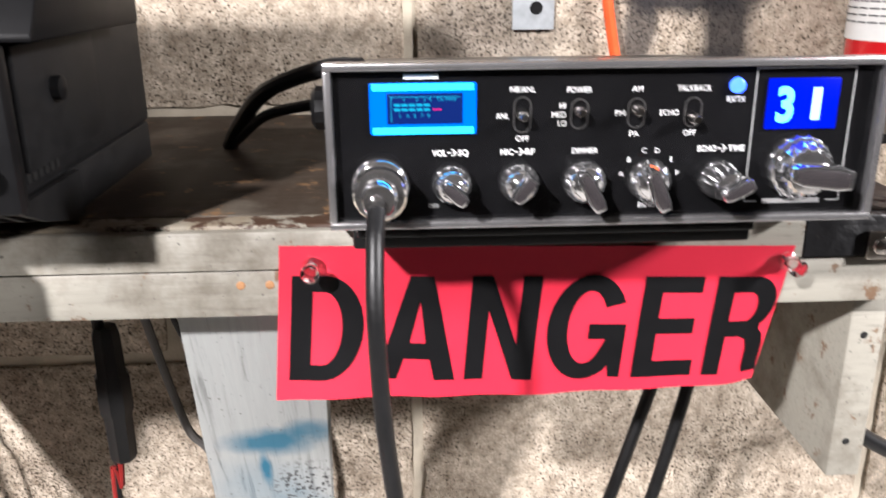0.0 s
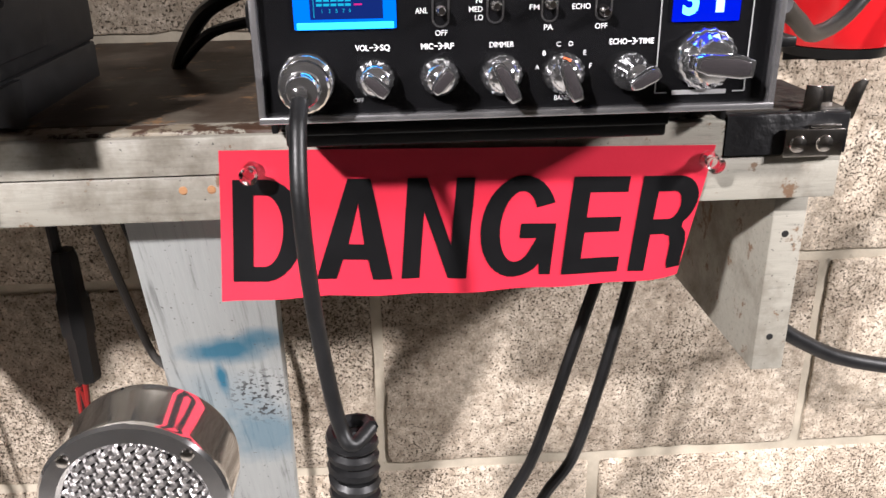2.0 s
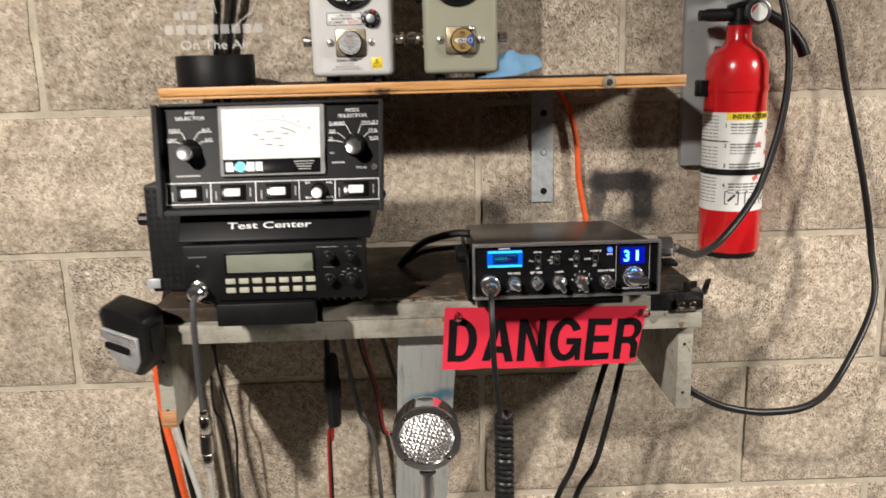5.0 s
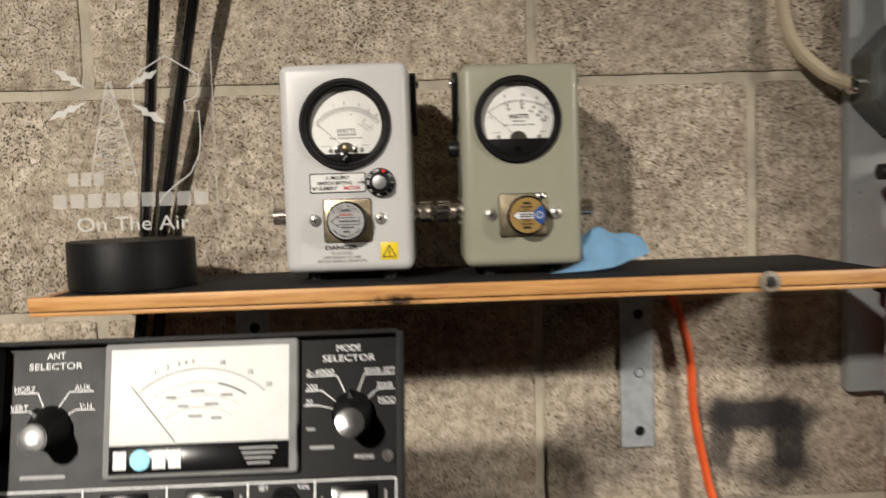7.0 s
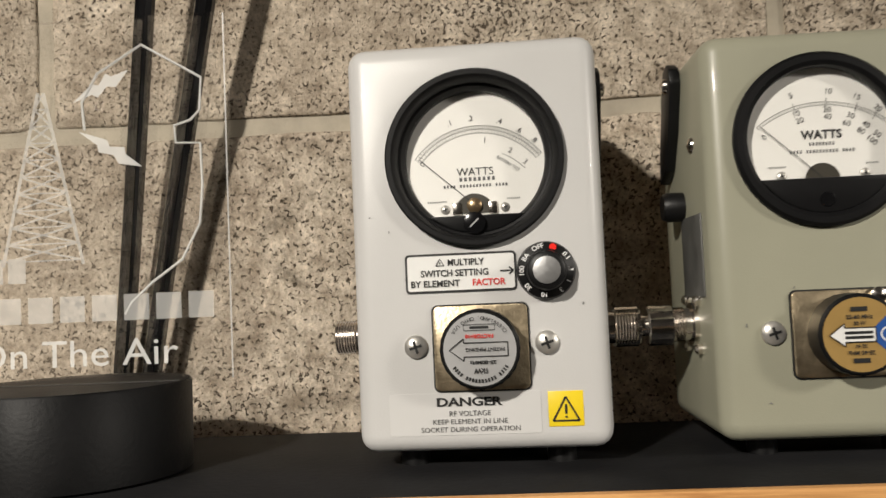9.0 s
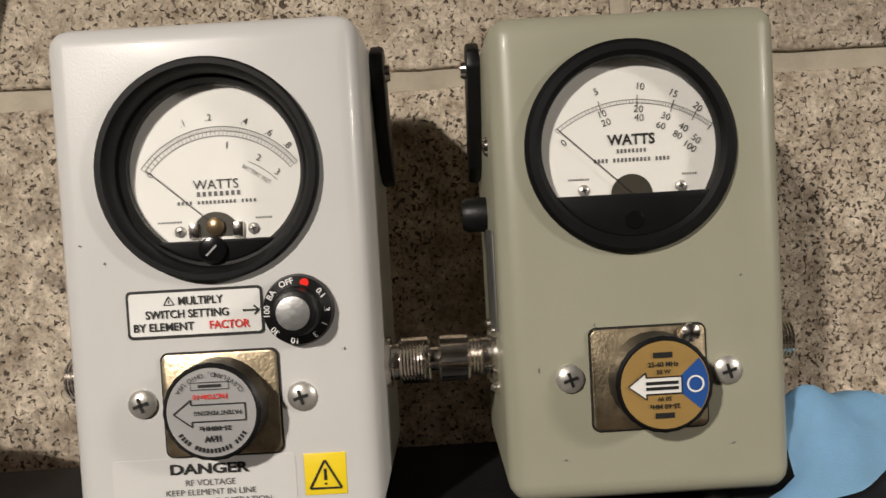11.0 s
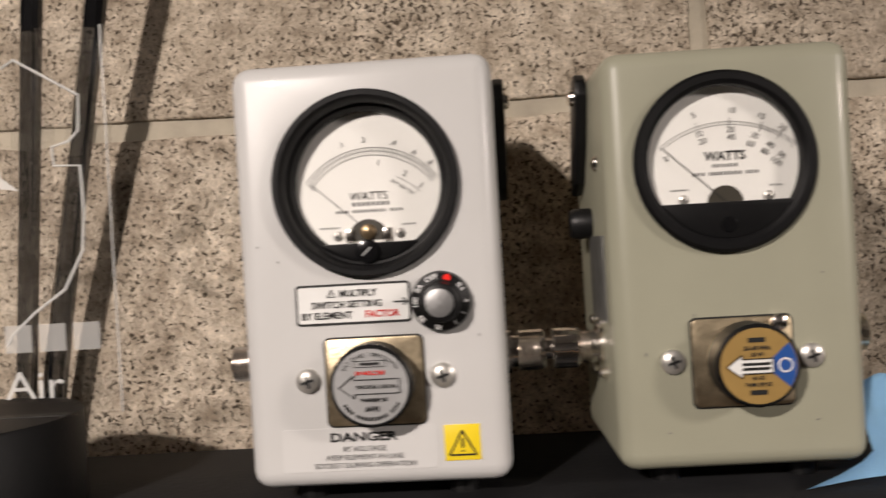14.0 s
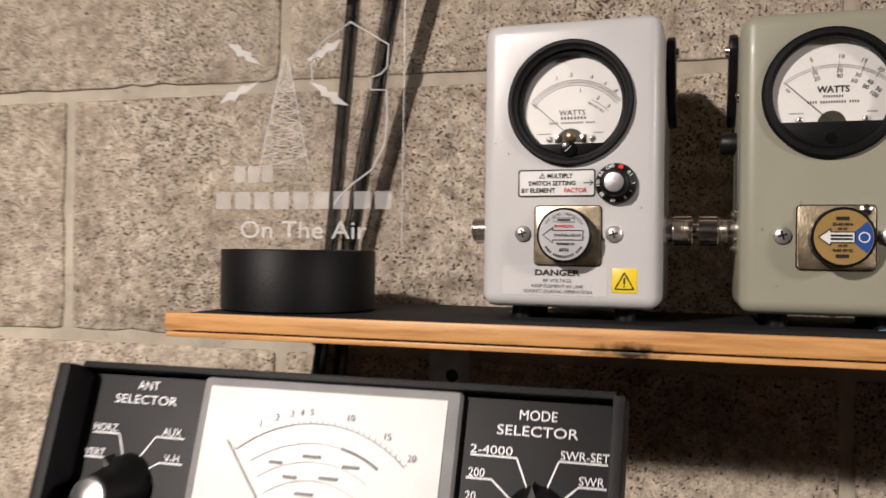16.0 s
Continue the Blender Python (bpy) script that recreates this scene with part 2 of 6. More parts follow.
SHELF_BLACK = surf("black_shelf_top", (0.010, 0.010, 0.011), 0.7, vary=0.4, scale=25, bump=0.2, bscale=300, spec=0.2)
PAINT = old_paint_material("old_white_paint", (0.31, 0.295, 0.25), (0.16, 0.10, 0.06), (1.5, 14, 14), 0.60, grime=(0.10, 0.08, 0.055))
PAINT_TOP = old_paint_material("worn_shelf_top", (0.040, 0.029, 0.021), (0.17, 0.10, 0.05), (1.5, 10, 10), 0.585, grime=(0.115, 0.10, 0.08))
PAINT_EDGE = old_paint_material("chipped_front_paint", (0.28, 0.265, 0.22), (0.055, 0.028, 0.016), (1.2, 9, 9), 0.50, grime=(0.20, 0.15, 0.09))
PAINT_TOP.node_tree.nodes["Principled BSDF"].inputs["Specular IOR Level"].default_value = 0.2
PAINT_LEG = old_paint_material("old_paint_brace", (0.31, 0.32, 0.31), (0.5, 0.5, 0.47), (13, 0.5, 0.7), 0.7,
                               furrow=0.5,
                               blue=((0.128, 1.141, 0.042, 0.020, 0.95), (0.152, 1.150, 0.026, 0.016, 0.8), (0.1225, 1.118, 0.0060, 0.028, 1.0), (0.140, 1.060, 0.05, 0.05, 0.6), (0.120, 1.100, 0.05, 0.045, 0.3)))
BURNT = surf("charred_paint", (0.012, 0.012, 0.013), 0.35, vary=0.5, scale=50, bump=0.6, bscale=220, dirt=(0.14, 0.11, 0.09), dirt_scale=70, dirt_from=0.66)
CHAR = surf("flaking_char", (0.05, 0.042, 0.034), 0.6, vary=0.6, scale=40, bump=0.6, bscale=180, dirt=(0.006, 0.006, 0.006), dirt_scale=95, dirt_from=0.5)
SATIN_CHROME = surf("satin_chrome", (0.95, 0.94, 0.94), 0.08, 0.97, vary=0.06, bump=0.0)
CHROME = surf("chrome", (0.92, 0.92, 0.93), 0.15, 0.97, vary=0.05, bump=0.0)
SCREW = surf("zinc_screw", (0.62, 0.60, 0.56), 0.35, 0.7, vary=0.15, scale=200, bump=0.1)
STEEL = surf("zinc_steel", (0.47, 0.50, 0.52), 0.42, 0.3, vary=0.2, scale=80, bump=0.1)
NICKEL = surf("nickel_plug", (0.80, 0.75, 0.70), 0.17, 1.0, vary=0.15, scale=120, bump=0.08)
BRASS = surf("tarnished_plate", (0.46, 0.38, 0.26), 0.4, 1.0, vary=0.3, scale=140, bump=0.15, bscale=900)
BLACK = surf("black_plastic", (0.006, 0.006, 0.0063), 0.42, vary=0.25, bump=0.08, bscale=900, spec=0.3)
DIAL_BLACK = surf("moulded_black", (0.005, 0.005, 0.0055), 0.5, vary=0.2, bump=0.05, spec=0.2)
BLACK_GLOSS = surf("black_gloss", (0.006, 0.006, 0.0066), 0.16, vary=0.2, bump=0.0)
BLACK_PAINT = surf("black_crackle_paint", (0.010, 0.010, 0.0105), 0.55, vary=0.3, scale=90, bump=0.25, bscale=1400, spec=0.22)
PANEL = surf("black_panel", (0.006, 0.006, 0.0065), 0.42, vary=0.15, bump=0.05, bscale=1500, spec=0.14)
RUBBER = surf("black_cable", (0.009, 0.009, 0.0095), 0.42, vary=0.3, scale=120, bump=0.1, spec=0.4)
GREYPAINT = surf("pale_grey_enamel", (0.60, 0.595, 0.585), 0.36, vary=0.035, scale=14, bump=0.06, bscale=1300, coat=0.15, dirt=(0.42, 0.40, 0.37), dirt_scale=70, dirt_from=0.74)
OLIVE = surf("olive_grey_enamel", (0.34, 0.335, 0.255), 0.4, vary=0.05, scale=14, bump=0.06, bscale=1300, coat=0.1, dirt=(0.13, 0.12, 0.08), dirt_scale=160, dirt_from=0.76)
WHITE = surf("dial_white", (0.82, 0.81, 0.77), 0.5, vary=0.02, bump=0.0)
PAPER = surf("label_white", (0.78, 0.78, 0.76), 0.45, vary=0.04, bump=0.0)
INK = plain("black_ink", (0.012, 0.012, 0.012), 0.5)
GREYINK = plain("grey_ink", (0.16, 0.16, 0.16), 0.6)
REDINK = plain("red_ink", (0.65, 0.03, 0.02), 0.5)
WHITEINK = plain("white_ink", (0.8, 0.8, 0.8), 0.5)
FADEINK = plain("faded_ink", (0.10, 0.10, 0.10), 0.5)
DIMINK = plain("dim_white_ink", (0.33, 0.33, 0.33), 0.5)
YELLOW = surf("yellow_sticker", (0.83, 0.62, 0.02), 0.4, vary=0.04, bump=0.0)
GOLD = surf("gold_label", (0.42, 0.27, 0.09), 0.4, 0.3, vary=0.1, bump=0.0)
BLUE = plain("blue_ink", (0.02, 0.08, 0.30), 0.4)
GLASS = glass("clear_glass")
GLASS.node_tree.nodes["Principled BSDF"].inputs["Alpha"].default_value = 0.1
CLOTH = surf("blue_cloth", (0.34, 0.62, 0.88), 0.9, vary=0.1, scale=30, bump=0.25, bscale=1500)

# ---- mesh helpers ----
ROOT = {}


def thing(name, m=None, label="", category="", group="", kind=""):
    """A top-level empty; parts under it are built in its own axes where m is given with local=True, else in world axes."""
    ob = new(name)
    ob.matrix_basis = m if m is not None else Matrix()
    ob.empty_display_size = 0.02
    ROOT[ob] = ob.matrix_basis.inverted()
    return tagged(ob, label, category, group, kind)


def part(name, bm, material, parent, label="", local=False, smooth=True):
    """One bmesh as one mesh under a thing or a part."""
    inv = ROOT[parent]
    if not local:
        bmesh.ops.transform(bm, matrix=inv, verts=bm.verts)
    me = bpy.data.meshes.new(name)
    bm.to_mesh(me)
    bm.free()
    if smooth:
        me.shade_smooth()
        me.set_sharp_from_angle(angle=radians(35))
    me.materials.append(material)
    ob = new(name, me)
    ob.parent = parent
    ROOT[ob] = inv
    if label:
        ob["label"] = label
    return ob


def solo(name, bm, material, label, category, base=(0, 0, 0), group="", kind=""):
    """A thing that is one mesh, with its origin at base."""
    bmesh.ops.translate(bm, vec=-Vector(base), verts=bm.verts)
    me = bpy.data.meshes.new(name)
    bm.to_mesh(me)
    bm.free()
    me.shade_smooth()
    me.set_sharp_from_angle(angle=radians(35))
    me.materials.append(material)
    ob = new(name, me)
    ob.location = base
    ROOT[ob] = Matrix.Translation(base).inverted()
    return tagged(ob, label, category, group, kind)


def box(x0, x1, y0, y1, z0, z1, bevel=0.0, seg=2, bm=None):
    own = bmesh.new()
    bmesh.ops.create_cube(own, size=1)
    bmesh.ops.transform(own, matrix=Matrix.Translation(((x0 + x1) / 2, (y0 + y1) / 2, (z0 + z1) / 2)) @ Matrix.Diagonal((x1 - x0, y1 - y0, z1 - z0, 1)), verts=own.verts)
    if bevel:
        bmesh.ops.bevel(own, geom=own.edges[:], offset=bevel, segments=seg, profile=0.5, affect="EDGES")
    return join(bm, own)


def join(bm, own):
    if bm is None:
        return own
    me = bpy.data.meshes.new("tmp")
    own.to_mesh(me)
    own.free()
    bm.from_mesh(me)
    bpy.data.meshes.remove(me)
    return bm


def prism(outline, y0, y1, bevel=0.0, bm=None, axis="y"):
    """An outline of (a, b) pairs drawn out along y (a=x, b=z), x (a=y, b=z) or z (a=x, b=y)."""
    own = bmesh.new()

    def at(a, b, c):
        return {"y": (a, c, b), "x": (c, a, b), "z": (a, b, c)}[axis]

    lo = [own.verts.new(at(a, b, y0)) for a, b in outline]
    hi = [own.verts.new(at(a, b, y1)) for a, b in outline]
    own.faces.new(lo)
    own.faces.new(hi[::-1])
    k = len(outline)
    for i in range(k):
        own.faces.new((lo[i], lo[(i + 1) % k], hi[(i + 1) % k], hi[i])[::-1])
    bmesh.ops.recalc_face_normals(own, faces=own.faces)
    if bevel:
        bmesh.ops.bevel(own, geom=own.edges[:], offset=bevel, segments=2, profile=0.5, affect="EDGES")
    return join(bm, own)


def lathe(profile, centre, axis="y", seg=32, bm=None, knurl=0.0, caps=True):
    """Rings of (radius, way) round an axis: y comes out towards the viewer, z up, x to the right."""
    own = bmesh.new()
    cx, cy, cz = centre
    rings = []
    for r, d in profile:
        ring = []
        for i in range(seg):
            a = 2 * math.pi * i / seg
            rr = r * (1 - knurl * (i % 2))
            u, v = rr * math.cos(a), rr * math.sin(a)
            p = {"y": (cx + u, cy - d, cz + v), "z": (cx + u, cy + v, cz + d), "x": (cx + d, cy + u, cz + v)}[axis]
            ring.append(own.verts.new(p))
        rings.append(ring)
    for a, b in zip(rings, rings[1:]):
        for i in range(seg):
            own.faces.new((a[i], a[(i + 1) % seg], b[(i + 1) % seg], b[i]))
    if caps:
        own.faces.new(rings[0][::-1])
        own.faces.new(rings[-1])
    bmesh.ops.recalc_face_normals(own, faces=own.faces)
    return join(bm, own)


def smooth_line(pts, steps=8):
    """Catmull-Rom points through pts."""
    p = [Vector(q) for q in pts]
    p = [p[0] * 2 - p[1]] + p + [p[-1] * 2 - p[-2]]
    out = []
    for i in range(1, len(p) - 2):
        a, b, c, d = p[i - 1:i + 3]
        for s in range(steps):
            t = s / steps
            out.append(0.5 * (2 * b + (c - a) * t + (2 * a - 5 * b + 4 * c - d) * t * t + (3 * b - a - 3 * c + d) * t ** 3))
    return out + [p[-2]]


def tube(pts, r, seg=10, steps=8, bm=None, smooth_path=True):
    """A round cable through pts."""
    line = smooth_line(pts, steps) if smooth_path else [Vector(q) for q in pts]
    own = bmesh.new()
    t0 = (line[1] - line[0]).normalized()
    n = t0.orthogonal().normalized()
    rings = []
    for i, q in enumerate(line):
        t = (line[min(i + 1, len(line) - 1)] - line[max(i - 1, 0)]).normalized()
        n = (n - t * n.dot(t)).normalized()
        b = t.cross(n)
        rings.append([own.verts.new(q + (n * math.cos(2 * math.pi * k / seg) + b * math.sin(2 * math.pi * k / seg)) * r) for k in range(seg)])
    for a, b in zip(rings, rings[1:]):
        for k in range(seg):
            own.faces.new((a[k], a[(k + 1) % seg], b[(k + 1) % seg], b[k]))
    own.faces.new(rings[0][::-1])
    own.faces.new(rings[-1])
    bmesh.ops.recalc_face_normals(own, faces=own.faces)
    return join(bm, own)


def strokes(lines, y, bm=None, thick=0.0002):
    """Printed strokes (x0, z0, x1, z1, width) lying proud on a face at y."""
    own = bmesh.new() if bm is None else bm
    for x0, z0, x1, z1, w in lines:
        d = Vector((x1 - x0, z1 - z0))
        if d.length < 1e-9:
            continue
        d.normalize()
        px, pz = -d.y * w / 2, d.x * w / 2
        own.faces.new([own.verts.new(c) for c in ((x0 + px, y - thick, z0 + pz), (x0 - px, y - thick, z0 - pz), (x1 - px, y - thick, z1 - pz), (x1 + px, y - thick, z1 + pz))])
    return own


def flat(outline, y, bm=None):
    own = bmesh.new() if bm is None else bm
    own.faces.new([own.verts.new((a, y, b)) for a, b in outline])
    return own


def disc(cx, cz, r, y, seg=32, bm=None, lo=0.0, hi=360.0):
    return flat([(cx + r * math.cos(radians(lo + (hi - lo) * i / seg)), cz + r * math.sin(radians(lo + (hi - lo) * i / seg))) for i in range(seg if hi - lo >= 360 else seg + 1)], y, bm)


FONTS = {}


def letters(text, bold=0.0):
    """The outline of a text as vertices and faces in units of its capital height, centred on its width, standing on its base line."""
    key = (text, bold)
    if key not in FONTS:
        cu = bpy.data.curves.new("text", "FONT")
        cu.body, cu.size, cu.offset, cu.resolution_u = text, 1.0, bold, 3
        ob = bpy.data.objects.new("text", cu)
        me = bpy.data.meshes.new_from_object(ob)
        v = [(p.co.x, p.co.y) for p in me.vertices]
        f = [tuple(q.vertices) for q in me.polygons]
        bpy.data.objects.remove(ob)
        bpy.data.curves.remove(cu)
        bpy.data.meshes.remove(me)
        lo, hi = min(a for a, _ in v), max(a for a, _ in v)
        FONTS[key] = [((a - (lo + hi) / 2) / 0.7, b / 0.7) for a, b in v], f, (hi - lo) / 0.7
    return FONTS[key]


def text(s, x, z, h, y, bm=None, width=None, align="c", bold=0.02, turn=0.0, proud=0.0003):
    """Lettering on a face at y that looks to -y: capital height h, centre of the capitals at (x, z)."""
    own = bmesh.new() if bm is None else bm
    v, f, w = letters(s, bold)
    sx = h if width is None else width / w
    dx = {"c": 0, "l": w * sx / 2, "r": -w * sx / 2}[align]
    c, sn = math.cos(radians(turn)), math.sin(radians(turn))
    vs = []
    for a, b in v:
        px, pz = a * sx + dx, (b - 0.5) * h
        vs.append(own.verts.new((x + px * c - pz * sn, y - proud, z + px * sn + pz * c)))
    for q in f:
        own.faces.new([vs[i] for i in q])
    return own


# ---- the room ----
def slab(name, x0, x1, y0, y1, z0, z1, material, label, category):
    return solo(name, box(x0, x1, y0, y1, z0, z1), material, label, category, kind="structure")


# all but the north wall are added out of view; their tones set the bounce
slab("floor", -3, 4, -4, 0.2, -0.1, 0, CONCRETE, "unseen grey concrete floor, paler to bounce light upwards", "floor")
slab("ceiling", -3, 4, -4, 0.2, 2.80, 2.90, CEILING, "unseen basement ceiling, coloured dark to keep bounce light low", "ceiling")
slab("wall_south", -3, 4, -4.1, -4, 0, 2.80, DARKWALL, "unseen plain wall behind, coloured dark to keep bounce light low", "wall")
slab("wall_west", -3.1, -3, -4, 0.2, 0, 2.80, DARKWALL, "unseen plain side wall, coloured dark to keep bounce light low", "wall")
slab("wall_east", 4, 4.1, -4, 0.2, 0, 2.80, DARKWALL, "unseen plain side wall, coloured dark to keep bounce light low", "wall")
wall_north = slab("wall_north", -3, 4, 0.0025, 0.2, 0, 2.80, MORTAR, "beige concrete block wall with pale flush mortar joints", "wall")

# ---- upper shelf ----
upper = thing("upper_shelf", pose(0.14, -0.09, 1.513), "narrow pine shelf with black top and knotty front edge", "shelf")
part("board", box(-0.183, 0.456, -0.158, -0.022, 1.5125, 1.5252, 0.0006), BARE, upper)
part("top_sheet", box(-0.170, 0.450, -0.1635, -0.021, 1.5254, 1.5268, 0.0004), SHELF_BLACK, upper, "matt black top covering")
part("front_edge", box(-0.184, 0.457, -0.1665, -0.1582, 1.5165, 1.5267, 0.0008), PINE, upper, "orange pine edge strip with a dark knot")
part("front_edge", box(-0.184, 0.457, -0.1655, -0.1582, 1.5125, 1.5155, 0.0006), PINE, upper)


def shelf_bracket(x):
    """An angle bracket: a strip on the wall with three countersunk screws and a strip under the board."""
    w = 0.0155
    out = []
    bm = box(x - w, x + w, -0.004, -0.0003, 1.3465, 1.5120, 0.0005)
    box(x - w, x + w, -0.14, -0.004, 1.5090, 1.5122, 0.0004, bm=bm)
    b = part("bracket", bm, STEEL, upper, "zinc-plated steel angle bracket")
    for z in (1.362, 1.418, 1.474):
        part("screw_hole", lathe([(0.0048, 0.0), (0.0046, 0.0003), (0.002, 0.0003)], (x + 0.002, -0.0041, z), seg=16), BLACK, b)
        if z == 1.418:
            part("screw", lathe([(0.0040, 0.0), (0.0034, 0.0008), (0.0008, 0.0012)], (x + 0.002, -0.0044, z), seg=12), STEEL, b)


shelf_bracket(0.304)
shelf_bracket(-0.055)
part("washer", lathe([(0.0080, 0), (0.0082, 0.0008), (0.0072, 0.0020), (0.0050, 0.0026)], (0.362, -0.1665, 1.5200), seg=24), surf("milky_plastic", (0.30, 0.27, 0.22), 0.25, vary=0.1, bump=0.0), upper, "translucent plastic washer")
part("bolt", lathe([(0.0048, 0.0026), (0.0046, 0.0034), (0.0036, 0.0046), (0.0012, 0.0052)], (0.362, -0.1665, 1.5200), seg=16), CHROME, upper, "chrome screw in the front edge")

# ---- lower shelf ----
lower = thing("lower_shelf", pose(0.13, -0.15, 1.243), "old white-painted plank shelf with chipped and stained wood", "shelf")
part("base_plank", box(-0.185, 0.447, -0.288, -0.004, 1.2430, 1.2655, 0.0015), PAINT, lower)


def worn_plank(x0, x1, y0, y1, z0, z1, rough, seed):
    """A plank whose upper front arris is chipped and wavy along its length."""
    rnd = random.Random(seed)
    n = max(8, int((x1 - x0) / 0.006))
    rings = []
    own = bmesh.new()
    for i in range(n + 1):
        x = x0 + (x1 - x0) * i / n
        bite = rough * (0.35 + 0.65 * rnd.random()) + (rough * 1.6 * rnd.random() if rnd.random() < 0.12 else 0)
        drop = rough * (0.3 + 0.7 * rnd.random())
        rings.append([own.verts.new(p) for p in ((x, y0, z0), (x, y0, z1 - drop), (x, y0 + bite * 0.6, z1 - drop * 0.3), (x, y0 + bite * 1.8, z1), (x, y1, z1), (x, y1, z0))])
    for a, b in zip(rings, rings[1:]):
        for k in range(6):
            own.faces.new((a[k], a[(k + 1) % 6], b[(k + 1) % 6], b[k]))
    own.faces.new(rings[0])
    own.faces.new(rings[-1][::-1])
    bmesh.ops.recalc_face_normals(own, faces=own.faces)
    return own


part("top_plank", worn_plank(0.013, 0.446, -0.2700, -0.004, 1.2660, 1.2862, 0.0008, 3), PAINT_TOP, lower, "worn brown top plank")
part("front_lip", worn_plank(0.0132, 0.4458, -0.2843, -0.2702, 1.2660, 1.2856, 0.0014, 4), PAINT_EDGE, lower, "chipped cream and brown paint along the front")
part("front_trim", worn_plank(0.013, 0.387, -0.289, -0.2845, 1.2662, 1.2838, 0.0012, 5), PAINT, lower)
part("burnt_edge", worn_plank(0.3875, 0.447, -0.2895, -0.2845, 1.2664, 1.2862, 0.0016, 6), BURNT, lower, "charred black front corner")
part("burnt_top", worn_plank(0.372, 0.4465, -0.2844, -0.215, 1.2857, 1.2872, 0.0009, 7), CHAR, lower, "blackened flaking paint behind the corner")
part("side_plank", box(-0.183, -0.102, -0.276, -0.004, 1.2660, 1.2830, 0.002), PAINT_TOP, lower)


def side_board(x0, x1):
    b = part("side_board", box(x0, x1, -0.270, -0.002, 1.1350, 1.2427, 0.0012), PAINT, lower)
    for z in (1.217, 1.156):
        part("nail_hole", lathe([(0.0022, 0), (0.0018, 0.0004)], ((x0 + x1) / 2 - 0.001, -0.2698, z), seg=12), INK, b)


side_board(0.426, 0.444)
side_board(-0.186, -0.168)
part("bare_end", box(-0.1858, -0.1682, -0.2722, -0.2702, 1.1352, 1.1560, 0.0004), BARE, lower, "bare reddish wood end")
for x in (0.1325, 0.1455):
    part("nail_hole", lathe([(0.0022, 0), (0.0018, 0.0004)], (x, -0.2879, 1.2585), seg=12), BARE, lower)
bm = bmesh.new()
tl, tr, bl, br = (0.0965, -0.270, 1.2425), (0.1665, -0.270, 1.2425), (0.060, -0.002, 0.59), (0.130, -0.002, 0.59)
fr = [bm.verts.new(p) for p in (tl, tr, br, bl)]
bk = [bm.verts.new((p[0], min(p[1] + 0.019, 0), p[2] + 0.0)) for p in (tl, tr, br, bl)]
bm.faces.new(fr)
bm.faces.new(bk[::-1])
for i in range(4):
    bm.faces.new((fr[i], fr[(i + 1) % 4], bk[(i + 1) % 4], bk[i]))
bmesh.ops.recalc_face_normals(bm, faces=bm.faces)
bmesh.ops.bevel(bm, geom=bm.edges[:], offset=0.0012, segments=2, profile=0.5, affect="EDGES")
part("brace", bm, PAINT_LEG, lower, "sloping grey-painted brace with blue paint splash")

# ---- the two wattmeters ----
def screw_head(x, z, r, parent, y=0.0):
    s = part("screw", lathe([(r, 0), (r * 0.97, r * 0.25), (r * 0.7, r * 0.48), (r * 0.2, r * 0.55)], (x, y, z), seg=20), SCREW, parent, local=True)
    part("slot", strokes([(x - r * 0.5, z - r * 0.15, x + r * 0.5, z + r * 0.15, r * 0.22), (x - r * 0.15, z + r * 0.5, x + r * 0.15, z - r * 0.5, r * 0.22)], y - r * 0.56), INK, s, local=True)


def arc_scale(cx, cz, r0, r1, a0, a1, count, w, y, power=1.0, bm=None):
    lines = []
    for i in range(count + 1):
        a = radians(a0 + (a1 - a0) * (i / count) ** power)
        lines.append((cx + r0 * math.cos(a), cz + r0 * math.sin(a), cx + r1 * math.cos(a), cz + r1 * math.sin(a), w))
    return strokes(lines, y, bm)


def arc_line(cx, cz, r, a0, a1, w, y, bm=None, n=24):
    pts = [(cx + r * math.cos(radians(a0 + (a1 - a0) * i / n)), cz + r * math.sin(radians(a0 + (a1 - a0) * i / n))) for i in range(n + 1)]
    return strokes([(*p, *q, w) for p, q in zip(pts, pts[1:])], y, bm)


def word_bars(x, z, w, h, words, y, bm=None):
    """A line of unreadable print: short upright bars in groups."""
    cells = sum(words) + len(words) - 1
    step, q, rows = w / cells, x - w / 2, []
    for n in words:
        for k in range(n):
            rows.append((q + step * 0.18, z, q + step * 0.74, z, h))
            q += step
        q += step
    return strokes(rows, y, bm)


def ring_text(s, cx, cz, r, h, y, a0, a1, bm, turn=0.0):
    """Letters round a circle with their feet outwards, from angle a0 to a1, the whole turned."""
    for i, c in enumerate(s):
        if c != " ":
            a = a0 + (a1 - a0) * i / (len(s) - 1)
            text(c, cx + r * math.cos(radians(a + turn)), cz + r * math.sin(radians(a + turn)), h, y, bm, turn=a + 90 + turn, bold=0.0)


def rounded(x0, x1, z0, z1, r, n=5):
    out = []
    for cx, cz, a in ((x1 - r, z1 - r, 0), (x0 + r, z1 - r, 90), (x0 + r, z0 + r, 180), (x1 - r, z0 + r, 270)):
        out += [(cx + r * math.cos(radians(a + 90 * i / n)), cz + r * math.sin(radians(a + 90 * i / n))) for i in range(n + 1)]
    return out


